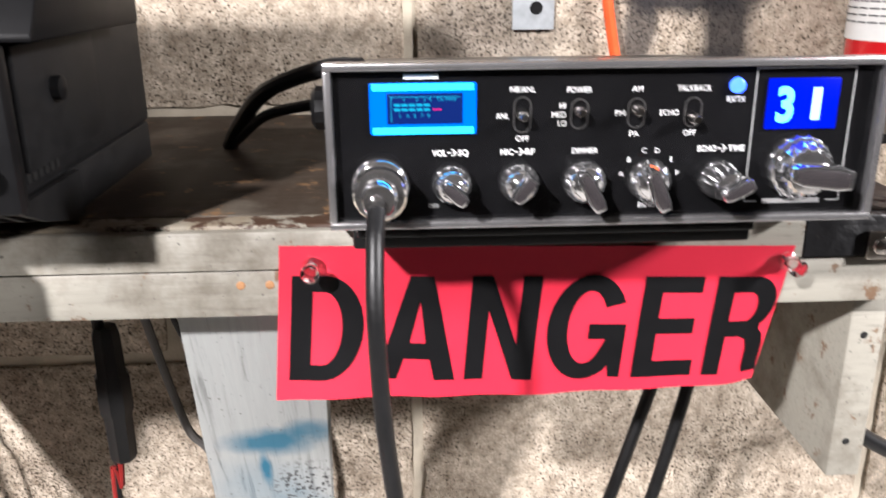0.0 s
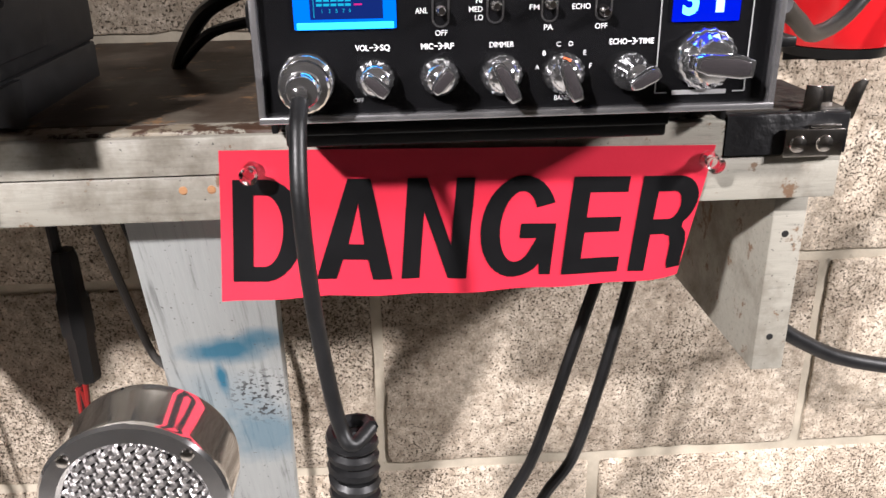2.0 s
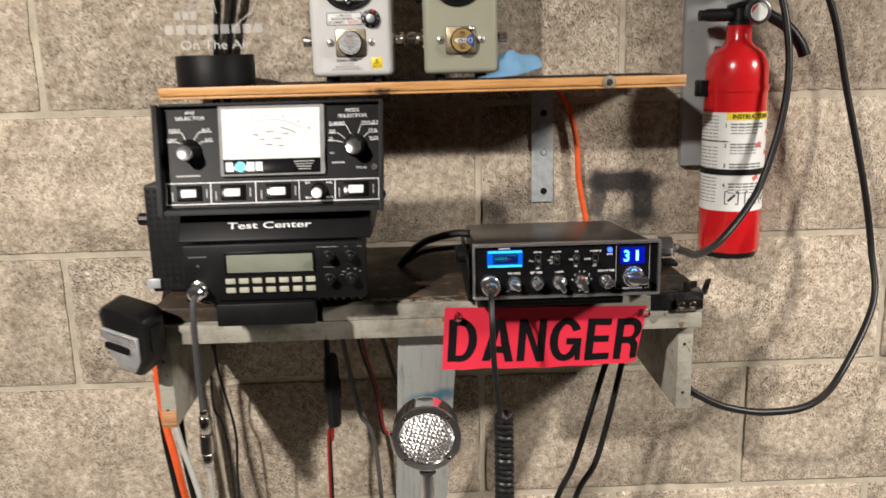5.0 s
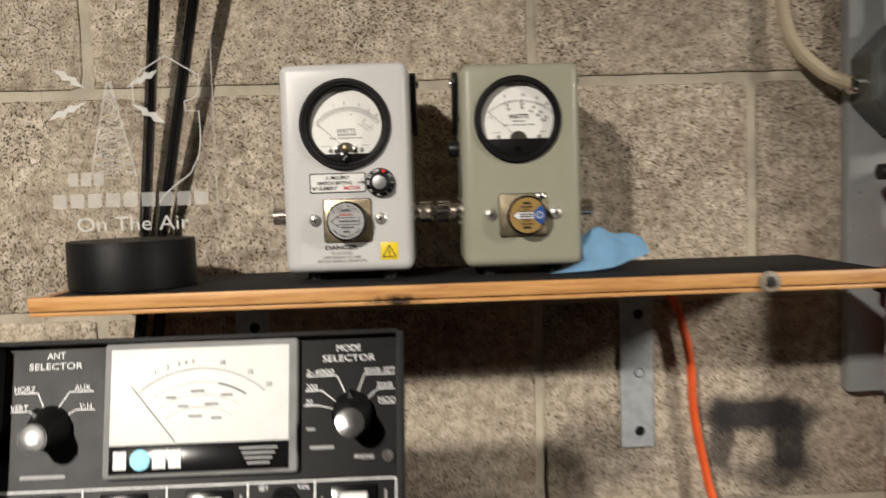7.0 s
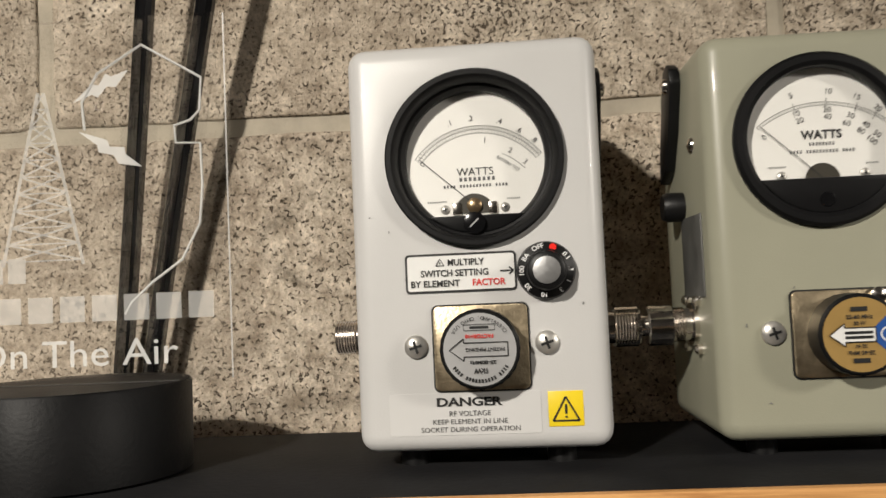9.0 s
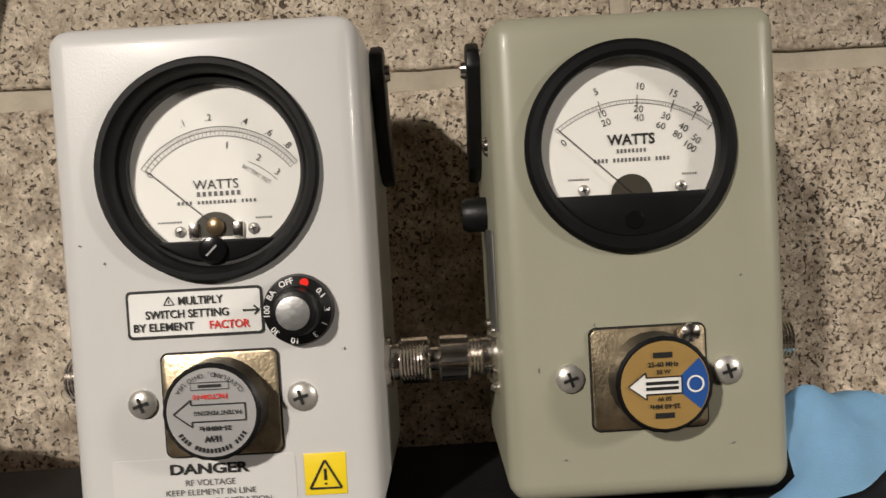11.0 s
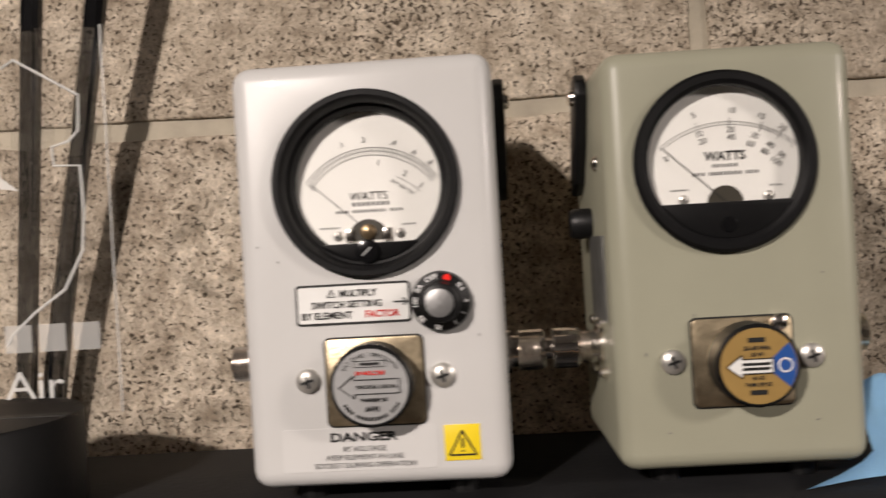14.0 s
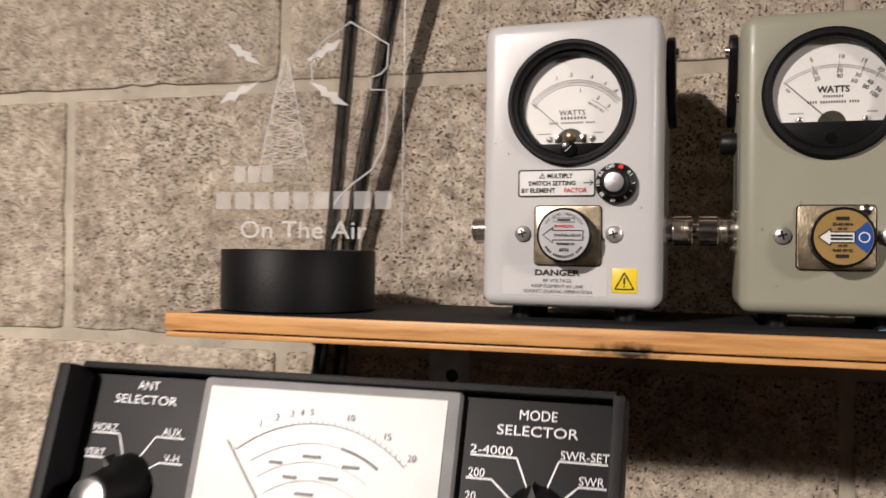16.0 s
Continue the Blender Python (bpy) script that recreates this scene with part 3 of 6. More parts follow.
def coax_jack(parent, x, y, z, way):
    """A threaded coaxial socket that sticks out sideways."""
    prof = [(0.0092, 0), (0.0092, 0.002), (0.0068, 0.002), (0.0068, 0.005)]
    d = 0.005
    while d < 0.014:
        prof += [(0.0075, d + 0.0004), (0.0067, d + 0.001)]
        d += 0.0012
    prof += [(0.0048, d), (0.0046, d - 0.004)]
    return part("socket", lathe([(r, w * way) for r, w in prof], (x, y, z), "x", 24), NICKEL, parent, "nickel threaded coaxial socket", local=True)


def wattmeter(m, body_mat, w, h, modern, label):
    t = thing("wattmeter", m, label, "wattmeter", "wattmeters on the upper shelf")
    d = 0.088
    body_bm = box(-w / 2, w / 2, 0, d, 0, h, 0.0072, 4)
    for fx in (-1, 1):
        for fy in (0.02, d - 0.02):
            part("foot", lathe([(0.006, -0.0072), (0.006, 0.001)], (fx * (w / 2 - 0.02), fy, 0), "z", 16), BLACK, t, local=True)
    # dial housing: black ring round a deep well, white face, lower mask, needle, glass
    cx, cz = (0.0004, 0.1148) if modern else (-0.0027, 0.1150)
    front = [fc for fc in body_bm.faces if fc.normal.y < -0.99 and fc.calc_area() > 0.004][0]
    rim = front.edges[:]
    bmesh.ops.delete(body_bm, geom=[front], context="FACES_ONLY")
    hole = [body_bm.verts.new((cx + 0.0325 * math.cos(2 * math.pi * i / 48), 0, cz + 0.0325 * math.sin(2 * math.pi * i / 48))) for i in range(48)]
    loop = [body_bm.edges.new((hole[i], hole[(i + 1) % 48])) for i in range(48)]
    bmesh.ops.triangle_fill(body_bm, use_beauty=True, use_dissolve=False, edges=rim + loop, normal=(0, -1, 0))
    body = part("body", body_bm, body_mat, t, local=True)
    if modern:
        ring = [(0.0352, 0), (0.0352, 0.0026), (0.0344, 0.0036), (0.0328, 0.0036), (0.0314, 0.0020), (0.0306, -0.0030), (0.0296, -0.0034), (0.0286, -0.0050), (0.0278, -0.0074), (0.0282, -0.0090)]
    else:
        ring = [(0.0338, 0), (0.0338, 0.0020), (0.0325, 0.0032), (0.0302, 0.0034), (0.0286, 0.0022), (0.0281, -0.0006), (0.0290, -0.0040)]
    dial = part("dial", lathe(ring, (cx, 0, cz), seg=64, caps=False), DIAL_BLACK, t, "black round meter housing", local=True)
    yf = 0.0084 if modern else 0.0036
    part("face", disc(cx, cz, 0.0299 if modern else 0.0288, yf, 48), WHITE, dial, "white printed dial face", local=True)
    chord, r_in, yb = (0.0925, 0.0293, 0.0034) if modern else (0.1000, 0.0286, -0.0026)
    a = math.degrees(math.asin((chord - cz) / r_in))
    mask = [(cx + r_in * math.cos(radians(180 - a + (180 + 2 * a) * i / 20)), cz + r_in * math.sin(radians(180 - a + (180 + 2 * a) * i / 20))) for i in range(21)]
    part("mask", prism(mask[::-1], yb, yf - 0.0005, 0.0006), DIAL_BLACK, dial, local=True)
    wx, wz = (0.0002, 0.1106) if modern else (-0.0014, 0.1175)
    dark = plain("dark_movement", (0.045, 0.04, 0.03), 0.4)
    if modern:
        part("movement", disc(wx - 0.0008, wz - 0.0170, 0.0080, yf - 0.0004, 24, lo=0, hi=180), dark, dial, local=True)
        part("coil", lathe([(0.0030, 0), (0.0030, 0.001), (0.0016, 0.0018)], (wx - 0.0008, yf - 0.0006, wz - 0.0138), seg=20), surf("brass_coil", (0.30, 0.22, 0.13), 0.3, 0.85), dial, "brass coil movement", local=True)
        for sx in (-0.0126, 0.0115):
            screw_head(wx + sx, wz - 0.0150, 0.0019, dial, yf)
        for sx in (-0.0078, 0.0066):
            part("clamp", box(wx + sx - 0.0018, wx + sx + 0.0018, yf - 0.0015, yf, wz - 0.0175, wz - 0.0125, 0.0005), NICKEL, dial, local=True)
        part("zero_screw", lathe([(0.0046, 0), (0.0044, 0.0016), (0.0032, 0.0020)], (cx - 0.001, yb, 0.0893), seg=20), BLACK_GLOSS, dial, local=True)
        part("slot", strokes([(cx - 0.0028, 0.0877, cx + 0.0006, 0.0909, 0.0006)], yb - 0.0021), DIMINK, dial, local=True)
        ax, az = wx + 0.0015, wz - 0.0139
        bm = arc_scale(ax, az, 0.0310, 0.0324, 142, 38, 62, 0.00013, yf, 0.85)
        arc_scale(ax, az, 0.0294, 0.0310, 142, 38, 40, 0.00013, yf, 0.9, bm)
        for r in (0.0294, 0.0310, 0.0324):
            arc_line(ax, az, r, 142, 38, 0.0002, yf, bm)
        arc_line(wx, wz - 0.0185, 0.0275, 66, 43, 0.0002, yf, bm, 8)
        part("scale", bm, INK, dial, local=True)
        for s, dx0, dz0, tn in ((".1", -0.0097, 0.0200, 18), (".2", -0.001, 0.0216, 4), (".4", 0.0107, 0.0198, -18), (".6", 0.0185, 0.0158, -32), (".8", 0.0243, 0.0115, -44), ("1", 0.0045, 0.0124, -8), ("2", 0.0146, 0.0078, -28), ("3", 0.0204, 0.0029, -40), ("0", -0.0212, 0.0040, 45)):
            part("figure", text(s, wx + dx0, wz + dz0, 0.0022, yf, turn=tn, bold=0.0), INK, dial, local=True)
        part("word", text("BATTERY TEST", wx + 0.0136, wz + 0.0025, 0.0013, yf, turn=-34, bold=0, width=0.0105), GREYINK, dial, local=True)
        part("word", text("WATTS", wx, wz, 0.0031, yf, width=0.0148, bold=0.0), INK, dial, local=True)
        bars = ((0.0008, -0.0031, 0.0150, 0.0019, (8,)), (0, -0.0058, 0.0262, 0.0014, (4, 10, 4)), (-0.0158, -0.0118, 0.008, 0.0008, (9,)), (0.0150, -0.0116, 0.0055, 0.0008, (7,)))
        tip, base = (wx - 0.0222, wz + 0.0056), (wx - 0.0008, wz - 0.0135)
    else:
        part("movement", disc(wx - 0.0005, wz - 0.0180, 0.0068, yf - 0.0004, 24, lo=0, hi=180), dark, dial, local=True)
        for sx in (-0.0160, 0.0156):
            screw_head(wx + sx, wz - 0.0158, 0.0019, dial, yf)
        part("zero_screw", lathe([(0.0030, 0), (0.0026, 0.0004)], (cx, yb, 0.0915), seg=20), BLACK_GLOSS, dial, local=True)
        ax, az = wx + 0.0008, wz - 0.0281
        bm = arc_scale(ax, az, 0.0396, 0.0408, 128, 51, 50, 0.00011, yf, 0.8)
        for r in (0.0396, 0.0408):
            arc_line(ax, az, r, 128, 51, 0.00015, yf, bm)
        for ang in (105, 87.5, 71, 60, 51):
            strokes([(ax + 0.0382 * math.cos(radians(ang)), az + 0.0382 * math.sin(radians(ang)), ax + 0.0422 * math.cos(radians(ang)), az + 0.0422 * math.sin(radians(ang)), 0.00024)], yf, bm)
        part("scale", bm, INK, dial, local=True)
        for s, dx0, dz0 in (("5", -0.0107, 0.0158), ("10", 0.0039, 0.0168), ("15", 0.0146, 0.0140), ("20", 0.0222, 0.0092), ("10", -0.0088, 0.0086), ("20", 0.0029, 0.0096), ("30", 0.0117, 0.0068), ("40", 0.0172, 0.0030), ("50", 0.0212, -0.0010), ("20", -0.0078, 0.0058), ("40", 0.0029, 0.0068), ("60", 0.0099, 0.0039), ("80", 0.0152, 0.0006), ("100", 0.0192, -0.0034), ("0", -0.0218, 0.0000)):
            part("figure", text(s, wx + dx0, wz + dz0, 0.0022, yf, turn=-dx0 * 1900, bold=0.0), INK, dial, local=True)
        part("word", text("WATTS", wx, wz, 0.0033, yf, width=0.0155, bold=0.03), INK, dial, local=True)
        bars = ((0, -0.0037, 0.0100, 0.0016, (8,)), (0, -0.0066, 0.0250, 0.0016, (4, 10, 4)), (-0.0175, -0.0122, 0.007, 0.0008, (9,)), (0.0185, -0.0120, 0.005, 0.0008, (6,)))
        tip, base = (wx - 0.0238, wz + 0.0042), (wx - 0.0010, wz - 0.0170)
    for bx, bz, bw, bh, words in bars:
        part("maker_bar", word_bars(wx + bx, wz + bz, bw, bh * 0.8, words, yf), FADEINK, dial, local=True)
    part("needle", strokes([(*base, *tip, 0.00032)], yf - 0.0015), INK, dial, local=True)
    gd = 0.0 if modern else 0.0042
    cover = part("glass", lathe([(0.0281, gd - 0.0050), (0.0270, gd - 0.0040), (0.0005, gd - 0.0033)], (cx, 0, cz), seg=40, caps=False), GLASS, dial, local=True)
    cover.visible_shadow = False
    # socket plate, element plug, side screws
    ez = 0.0405
    part("plate_gasket", prism(rounded(-0.0190, 0.0190, ez - 0.0170, ez + 0.0170, 0.0026), -0.0006, 0.0005), INK, t, local=True)
    part("socket_plate", prism(rounded(-0.0184, 0.0184, ez - 0.0164, ez + 0.0164, 0.0022), -0.0014, 0.0005, 0.0003), BRASS, t, "tarnished metal socket plate", local=True)
    ex = 0.0 if modern else 0.0018
    plug = part("element_plug", lathe([(0.0150, 0), (0.0152, 0.0012), (0.0152, 0.0120), (0.0143, 0.0128)], (ex, 0, ez), seg=48, knurl=0.012), BLACK, t, "round plug-in element with printed cap", local=True)
    yc = -0.0129
    part("cap", disc(ex, ez, 0.0137, yc, 40), surf("silver_cap", (0.6, 0.6, 0.6), 0.35, 0.6, vary=0.05, bump=0.05) if modern else GOLD, plug, local=True)
    yc -= 0.0002
    tip_x = ex - 0.0115
    arrow = [(tip_x, ez), (tip_x + 0.0055, ez - 0.0042), (tip_x + 0.0055, ez - 0.0026), (ex + 0.0105 if modern else ex + 0.005, ez - 0.0026), (ex + 0.0105 if modern else ex + 0.005, ez + 0.0026), (tip_x + 0.0055, ez + 0.0026), (tip_x + 0.0055, ez + 0.0042)]
    if modern:
        bm = strokes([(*p, *q, 0.0004) for p, q in zip(arrow, arrow[1:] + arrow[:1])], yc)
        strokes([(ex - 0.0058, ez + 0.0072, ex + 0.0058, ez + 0.0072, 0.0002), (ex - 0.0058, ez + 0.0094, ex + 0.0058, ez + 0.0094, 0.0002), (ex - 0.0058, ez + 0.0072, ex - 0.0058, ez + 0.0094, 0.0002), (ex + 0.0058, ez + 0.0072, ex + 0.0058, ez + 0.0094, 0.0002)], yc, bm)
        strokes([(ex - 0.0035, ez + 0.0083, ex + 0.0035, ez + 0.0083, 0.0009)], yc, bm)
        text("PATENT PENDING", ex + 0.002, ez, 0.0013, yc, bm, width=0.0145, turn=180, bold=0.02)
        text("25-80MHz", ex + 0.001, ez - 0.0048, 0.0013, yc, bm, width=0.0100, turn=180, bold=0.03)
        text("1kW", ex, ez - 0.0080, 0.0019, yc, bm, turn=180, bold=0.03)
        ring_text("CLEVELAND, OHIO USA", ex, ez, 0.0117, 0.0014, yc, 215, 325, bm, 180)
        for k in range(20):
            if k not in (4, 15):
                ang = radians(214 + k * 5.9)
                strokes([(ex + 0.0110 * math.cos(ang), ez + 0.0110 * math.sin(ang), ex + 0.0124 * math.cos(ang), ez + 0.0124 * math.sin(ang), 0.0007)], yc, bm)
        part("print", bm, INK, plug, local=True)
        part("red_print", text("FACTOR=10", ex, ez + 0.0050, 0.0014, yc, width=0.0105, turn=180, bold=0.03), REDINK, plug, local=True)
    else:
        wedge = [(ex + 0.005, ez - 0.0028), (ex + 0.0108, ez - 0.0080)] + [(ex + 0.0134 * math.cos(radians(q)), ez + 0.0134 * math.sin(radians(q))) for q in range(-36, 37, 8)] + [(ex + 0.0108, ez + 0.0080), (ex + 0.005, ez + 0.0028)]
        part("blue_wedge", flat(wedge, yc), BLUE, plug, local=True)
        part("arrow", flat(arrow, yc - 0.0001), PAPER, plug, local=True)
        part("emblem", arc_line(ex + 0.0093, ez, 0.0024, 0, 360, 0.0006, yc - 0.0001), WHITEINK, plug, local=True)
        bm = strokes([(*p, *q, 0.0004) for p, q in zip(arrow, arrow[1:] + arrow[:1])], yc - 0.0002)
        strokes([(ex - 0.006, ez + 0.0008, ex + 0.004, ez + 0.0008, 0.0010), (ex - 0.006, ez - 0.0009, ex + 0.004, ez - 0.0009, 0.0010)], yc - 0.0002, bm)
        for q, tn in ((1, 0), (-1, 180)):
            text("50 W", ex - 0.0005, ez + q * 0.0042, 0.0013, yc, bm, turn=tn, bold=0.03)
            text("25-60 MHz", ex - 0.0005, ez + q * 0.0066, 0.0014, yc, bm, turn=tn, bold=0.03, width=0.0095)
            strokes([(ex - 0.0035, ez + q * 0.0094, ex + 0.0025, ez + q * 0.0094, 0.0017)], yc, bm)
        part("print", bm, INK, plug, local=True)
        part("catch", lathe([(0.003, 0), (0.003, 0.003), (0.001, 0.004)], (0.0135, 0, ez + 0.014), seg=14), NICKEL, t, local=True)
    for sx in (-0.0255, 0.0255):
        screw_head(sx, ez + 0.001, 0.0047, t)
    # side fittings
    coax_jack(t, -w / 2, 0.035, ez + 0.004, -1)
    coax_jack(t, w / 2, 0.035, ez + 0.004, 1)
    for sy in (0.025, 0.045):
        for sz in (-0.010, 0.010):
            part("socket_screw", lathe([(0.0022, 0), (0.0022, -0.002), (0.001, -0.003)], (-w / 2, sy, ez + 0.004 + sz), "x", 12), NICKEL, t, local=True)
    for side in (-1, 1):
        bm = prism([(0.0350, 0.1490), (0.0365, 0.1550), (0.0420, 0.1585), (0.0485, 0.1570), (0.0520, 0.1510), (0.0640, 0.1240), (0.0680, 0.1080), (0.0560, 0.1130), (0.0440, 0.1290)], side * (w / 2), side * (w / 2 + 0.005), 0.0010, axis="x")
        handle = part("strap_end", bm, BLACK, t, "black strap mount", local=True)
        part("stud", lathe([(0.0035, 0), (0.0030, 0.0018 * side), (0.001, 0.0025 * side)], (side * (w / 2 + 0.005), 0.0435, 0.1490), "x", 16), NICKEL, handle, local=True)
    part("side_screw", lathe([(0.0034, 0), (0.0030, -0.0010), (0.0010, -0.0018)], (-w / 2, 0.0235, 0.1190), "x", 16), NICKEL, t, local=True)
    if not modern:
        part("side_knob", lathe([(0.0065, 0), (0.0065, -0.007), (0.0055, -0.009)], (-w / 2, 0.0455, 0.0955), "x", 20), BLACK, t, local=True)
        part("side_plate", box(-w / 2 - 0.0008, -w / 2, 0.013, 0.048, 0.056, 0.090, 0.0003), surf("worn_data_plate", (0.10, 0.10, 0.095), 0.5, vary=0.35, scale=60, bump=0.1), t, "worn grey data plate", local=True)
    if modern:
        lx0, lx1, lz0, lz1 = -0.0286, 0.0150, 0.0622, 0.0776
        part("label", prism(rounded(lx0, lx1, lz0, lz1, 0.0016), -0.0004, 0.0002), INK, t, "black-bordered warning label", local=True)
        part("label_paper", prism(rounded(lx0 + 0.0009, lx1 - 0.0008, lz0 + 0.0009, lz1 - 0.0009, 0.0010), -0.0006, 0), PAPER, t, local=True)
        yl = -0.0007
        mid, col = (lx0 + lx1) / 2, lx1 - 0.0012
        bm = text("MULTIPLY", mid + 0.0022, lz1 - 0.0036, 0.0025, yl, width=0.0142, bold=0.02)
        text("SWITCH SETTING", mid - 0.0024, (lz0 + lz1) / 2, 0.0025, yl, bm, width=0.0265, bold=0.02)
        text("BY ELEMENT", lx0 + 0.0118, lz0 + 0.0037, 0.0025, yl, bm, width=0.0192, bold=0.02)
        arrow2 = (lz0 + lz1) / 2
        strokes([(col - 0.0052, arrow2, col, arrow2, 0.0006), (col - 0.0017, arrow2 + 0.0014, col, arrow2, 0.0006), (col - 0.0017, arrow2 - 0.0014, col, arrow2, 0.0006)], yl, bm)
        tri = [(mid - 0.0096, lz1 - 0.0048), (mid - 0.0064, lz1 - 0.0048), (mid - 0.0080, lz1 - 0.0021)]
        strokes([(*p, *q, 0.0003) for p, q in zip(tri, tri[1:] + tri[:1])] + [(mid - 0.0080, lz1 - 0.0043, mid - 0.0080, lz1 - 0.0033, 0.0003)], yl, bm)
        part("label_lettering", bm, INK, t, local=True)
        part("label_red_word", text("FACTOR", lx1 - 0.0108, lz0 + 0.0037, 0.0025, yl, width=0.0128, bold=0.02), REDINK, t, local=True)
        kx, kz = 0.0264, 0.0692
        knob = part("knob", lathe([(0.0112, 0), (0.0114, 0.001), (0.0108, 0.0035), (0.0078, 0.0050), (0.0072, 0.0100), (0.0060, 0.0108)], (kx, 0, kz), seg=44), BLACK, t, "black skirted range knob", local=True)
        part("knob_cap", lathe([(0.0052, 0), (0.0052, 0.0006), (0.0030, 0.0010)], (kx, -0.0108, kz), seg=32), surf("spun_aluminium", (0.50, 0.50, 0.50), 0.38, 0.9, vary=0.1, scale=300, bump=0.1), knob, "spun aluminium cap", local=True)
        bm = bmesh.new()
        for s, ang in (("OFF", 108), ("0.1", 35), (".3", 2), ("1", -28), ("3", -55), ("10", -98), ("30", -140), ("100", 178), ("BA", 145)):
            text(s, kx + 0.0094 * math.cos(radians(ang)), kz + 0.0094 * math.sin(radians(ang)), 0.0019, -0.0043, bm, turn=ang - 90, bold=0.02)
        part("knob_lettering", bm, WHITEINK, knob, local=True)
        part("knob_mark", disc(kx + 0.0092 * math.cos(radians(72)), kz + 0.0092 * math.sin(radians(72)), 0.0014, -0.0047, 14), plain("red_mark", (0.85, 0.02, 0.012), 0.35), knob, "red index dot", local=True)
        part("danger_label", prism(rounded(-0.0370, 0.0220, 0.0070, 0.0232, 0.0012), -0.0002, 0.0002), surf("clear_label", (0.595, 0.59, 0.58), 0.34, vary=0.02, bump=0), t, local=True)
        bm = text("DANGER", -0.0055, 0.0198, 0.0032, -0.0003, width=0.0255, bold=0.03)
        part("danger_lettering", bm, INK, t, local=True)
        bm = text("RF VOLTAGE", -0.0055, 0.0153, 0.0020, -0.0003, width=0.0160, bold=0.0)
        text("KEEP ELEMENT IN LINE", -0.0055, 0.0122, 0.0019, -0.0003, bm, width=0.0290, bold=0.0)
        text("SOCKET DURING OPERATION", -0.0055, 0.0092, 0.0019, -0.0003, bm, width=0.0385, bold=0.0)
        part("danger_lettering", bm, FADEINK, t, local=True)
        stick = part("warning_sticker", box(0.0247, 0.0382, -0.0004, 0.0002, 0.0092, 0.0227, 0.0002), YELLOW, t, "yellow warning sticker", local=True)
        tri = [(0.0264, 0.0114), (0.0365, 0.0114), (0.03145, 0.0205)]
        part("warning_print", strokes([(*p, *q, 0.0007) for p, q in zip(tri, tri[1:] + tri[:1])] + [(0.03145, 0.0140, 0.03145, 0.0177, 0.0009), (0.03145, 0.0125, 0.03145, 0.0132, 0.0009)], -0.0005), INK, stick, local=True)
    # small chips in the enamel
    nicks = ((-0.0345, 0.0870, 0.0008, 80), (0.0400, 0.0560, 0.0009, 80), (-0.0420, 0.0930, 0.0007, 20)) if modern else ((-0.0354, 0.0448, 0.0014, 85), (-0.0168, 0.0585, 0.0009, 70), (0.0267, 0.0176, 0.0012, 20), (0.0310, 0.0720, 0.0008, 45), (-0.0280, 0.0150, 0.0010, 0))
    for nx, nz, ln, tn in nicks:
        c, sn = math.cos(radians(tn)) * ln / 2, math.sin(radians(tn)) * ln / 2
        part("paint_chip", strokes([(nx - c, nz - sn, nx + c, nz + sn, 0.00045)], -0.0003), GREYINK, t, local=True)
    return t


wattmeter(pose(0.0470, -0.126, 1.534, 0, 0, -2.0), GREYPAINT, 0.0998, 0.1620, True, "pale grey enamelled wattmeter with switch knob and warning labels")
wattmeter(pose(0.1840, -0.126, 1.534, 0, 0, -0.5), OLIVE, 0.0930, 0.1585, False, "older olive-grey enamelled wattmeter with gold element")
coupler = thing("coax_coupler", pose(0.117, -0.091, 1.5785), "nickel coaxial coupling joining the two wattmeters", "connector")
part("barrel", lathe([(0.0045, -0.022), (0.0045, 0.020)], (0.1165, -0.091, 1.5785), "x", 20), NICKEL, coupler)
for cx in (0.1085, 0.1225):
    part("collar", lathe([(0.0078, -0.0055), (0.0085, -0.0048), (0.0085, 0.0048), (0.0078, 0.0055)], (cx, -0.091, 1.5785), "x", 36, knurl=0.05), NICKEL, coupler)


# ---- old transceiver, test console, speaker ----
def label_bars(rows, y, parent, material, name="lettering_bar"):
    for x, z, w, h in rows:
        part(name, strokes([(x - w / 2, z, x + w / 2, z, h)], y), material, parent)


KEYCAP = surf("dull_ivory_keys", (0.40, 0.39, 0.31), 0.5, vary=0.12, scale=80, bump=0.05)
rig = thing("transceiver", pose(-0.032, -0.235, 1.2665), "black radio transceiver with grey display on a mounting cradle", "radio")
part("cradle", box(-0.098, 0.011, -0.306, -0.2880, 1.2668, 1.2925, 0.002), DIAL_BLACK, rig)
body = part("body", box(-0.131, 0.0560, -0.288, -0.082, 1.2930, 1.3550, 0.003), BLACK_PAINT, rig)
part("heat_sink", box(-0.128, 0.0552, -0.214, -0.082, 1.2674, 1.2926, 0.002), BLACK_PAINT, rig)
for i in range(20):
    part("fin", prism([(-0.287, 1.2926), (-0.2145, 1.2926), (-0.2145, 1.2680), (-0.255, 1.2790)], -0.124 + i * 0.0095, -0.1205 + i * 0.0095, axis="x"), BLACK_PAINT, rig)
part("cradle_foot", box(-0.092, 0.005, -0.236, -0.190, 1.2510, 1.2672, 0.002), BLACK, rig)
for s, q, z, w in (("RF PWR", 0.0215, 1.3525, 0.012), ("MIC", 0.0365, 1.3525, 0.006), ("SQ", 0.0625, 1.3525, 0.004)):
    part("word", text(s, q, z, 0.0016, -0.2974, width=w, bold=0.0), DIMINK, rig)
for i in range(9):
    part("vent_slot", box(0.0558, 0.0566, -0.280 + i * 0.0062, -0.2765 + i * 0.0062, 1.2975, 1.3085), INK, body)
part("side_plate", box(0.0562, 0.0590, -0.262, -0.170, 1.3020, 1.3545, 0.001), BLACK_PAINT, rig)
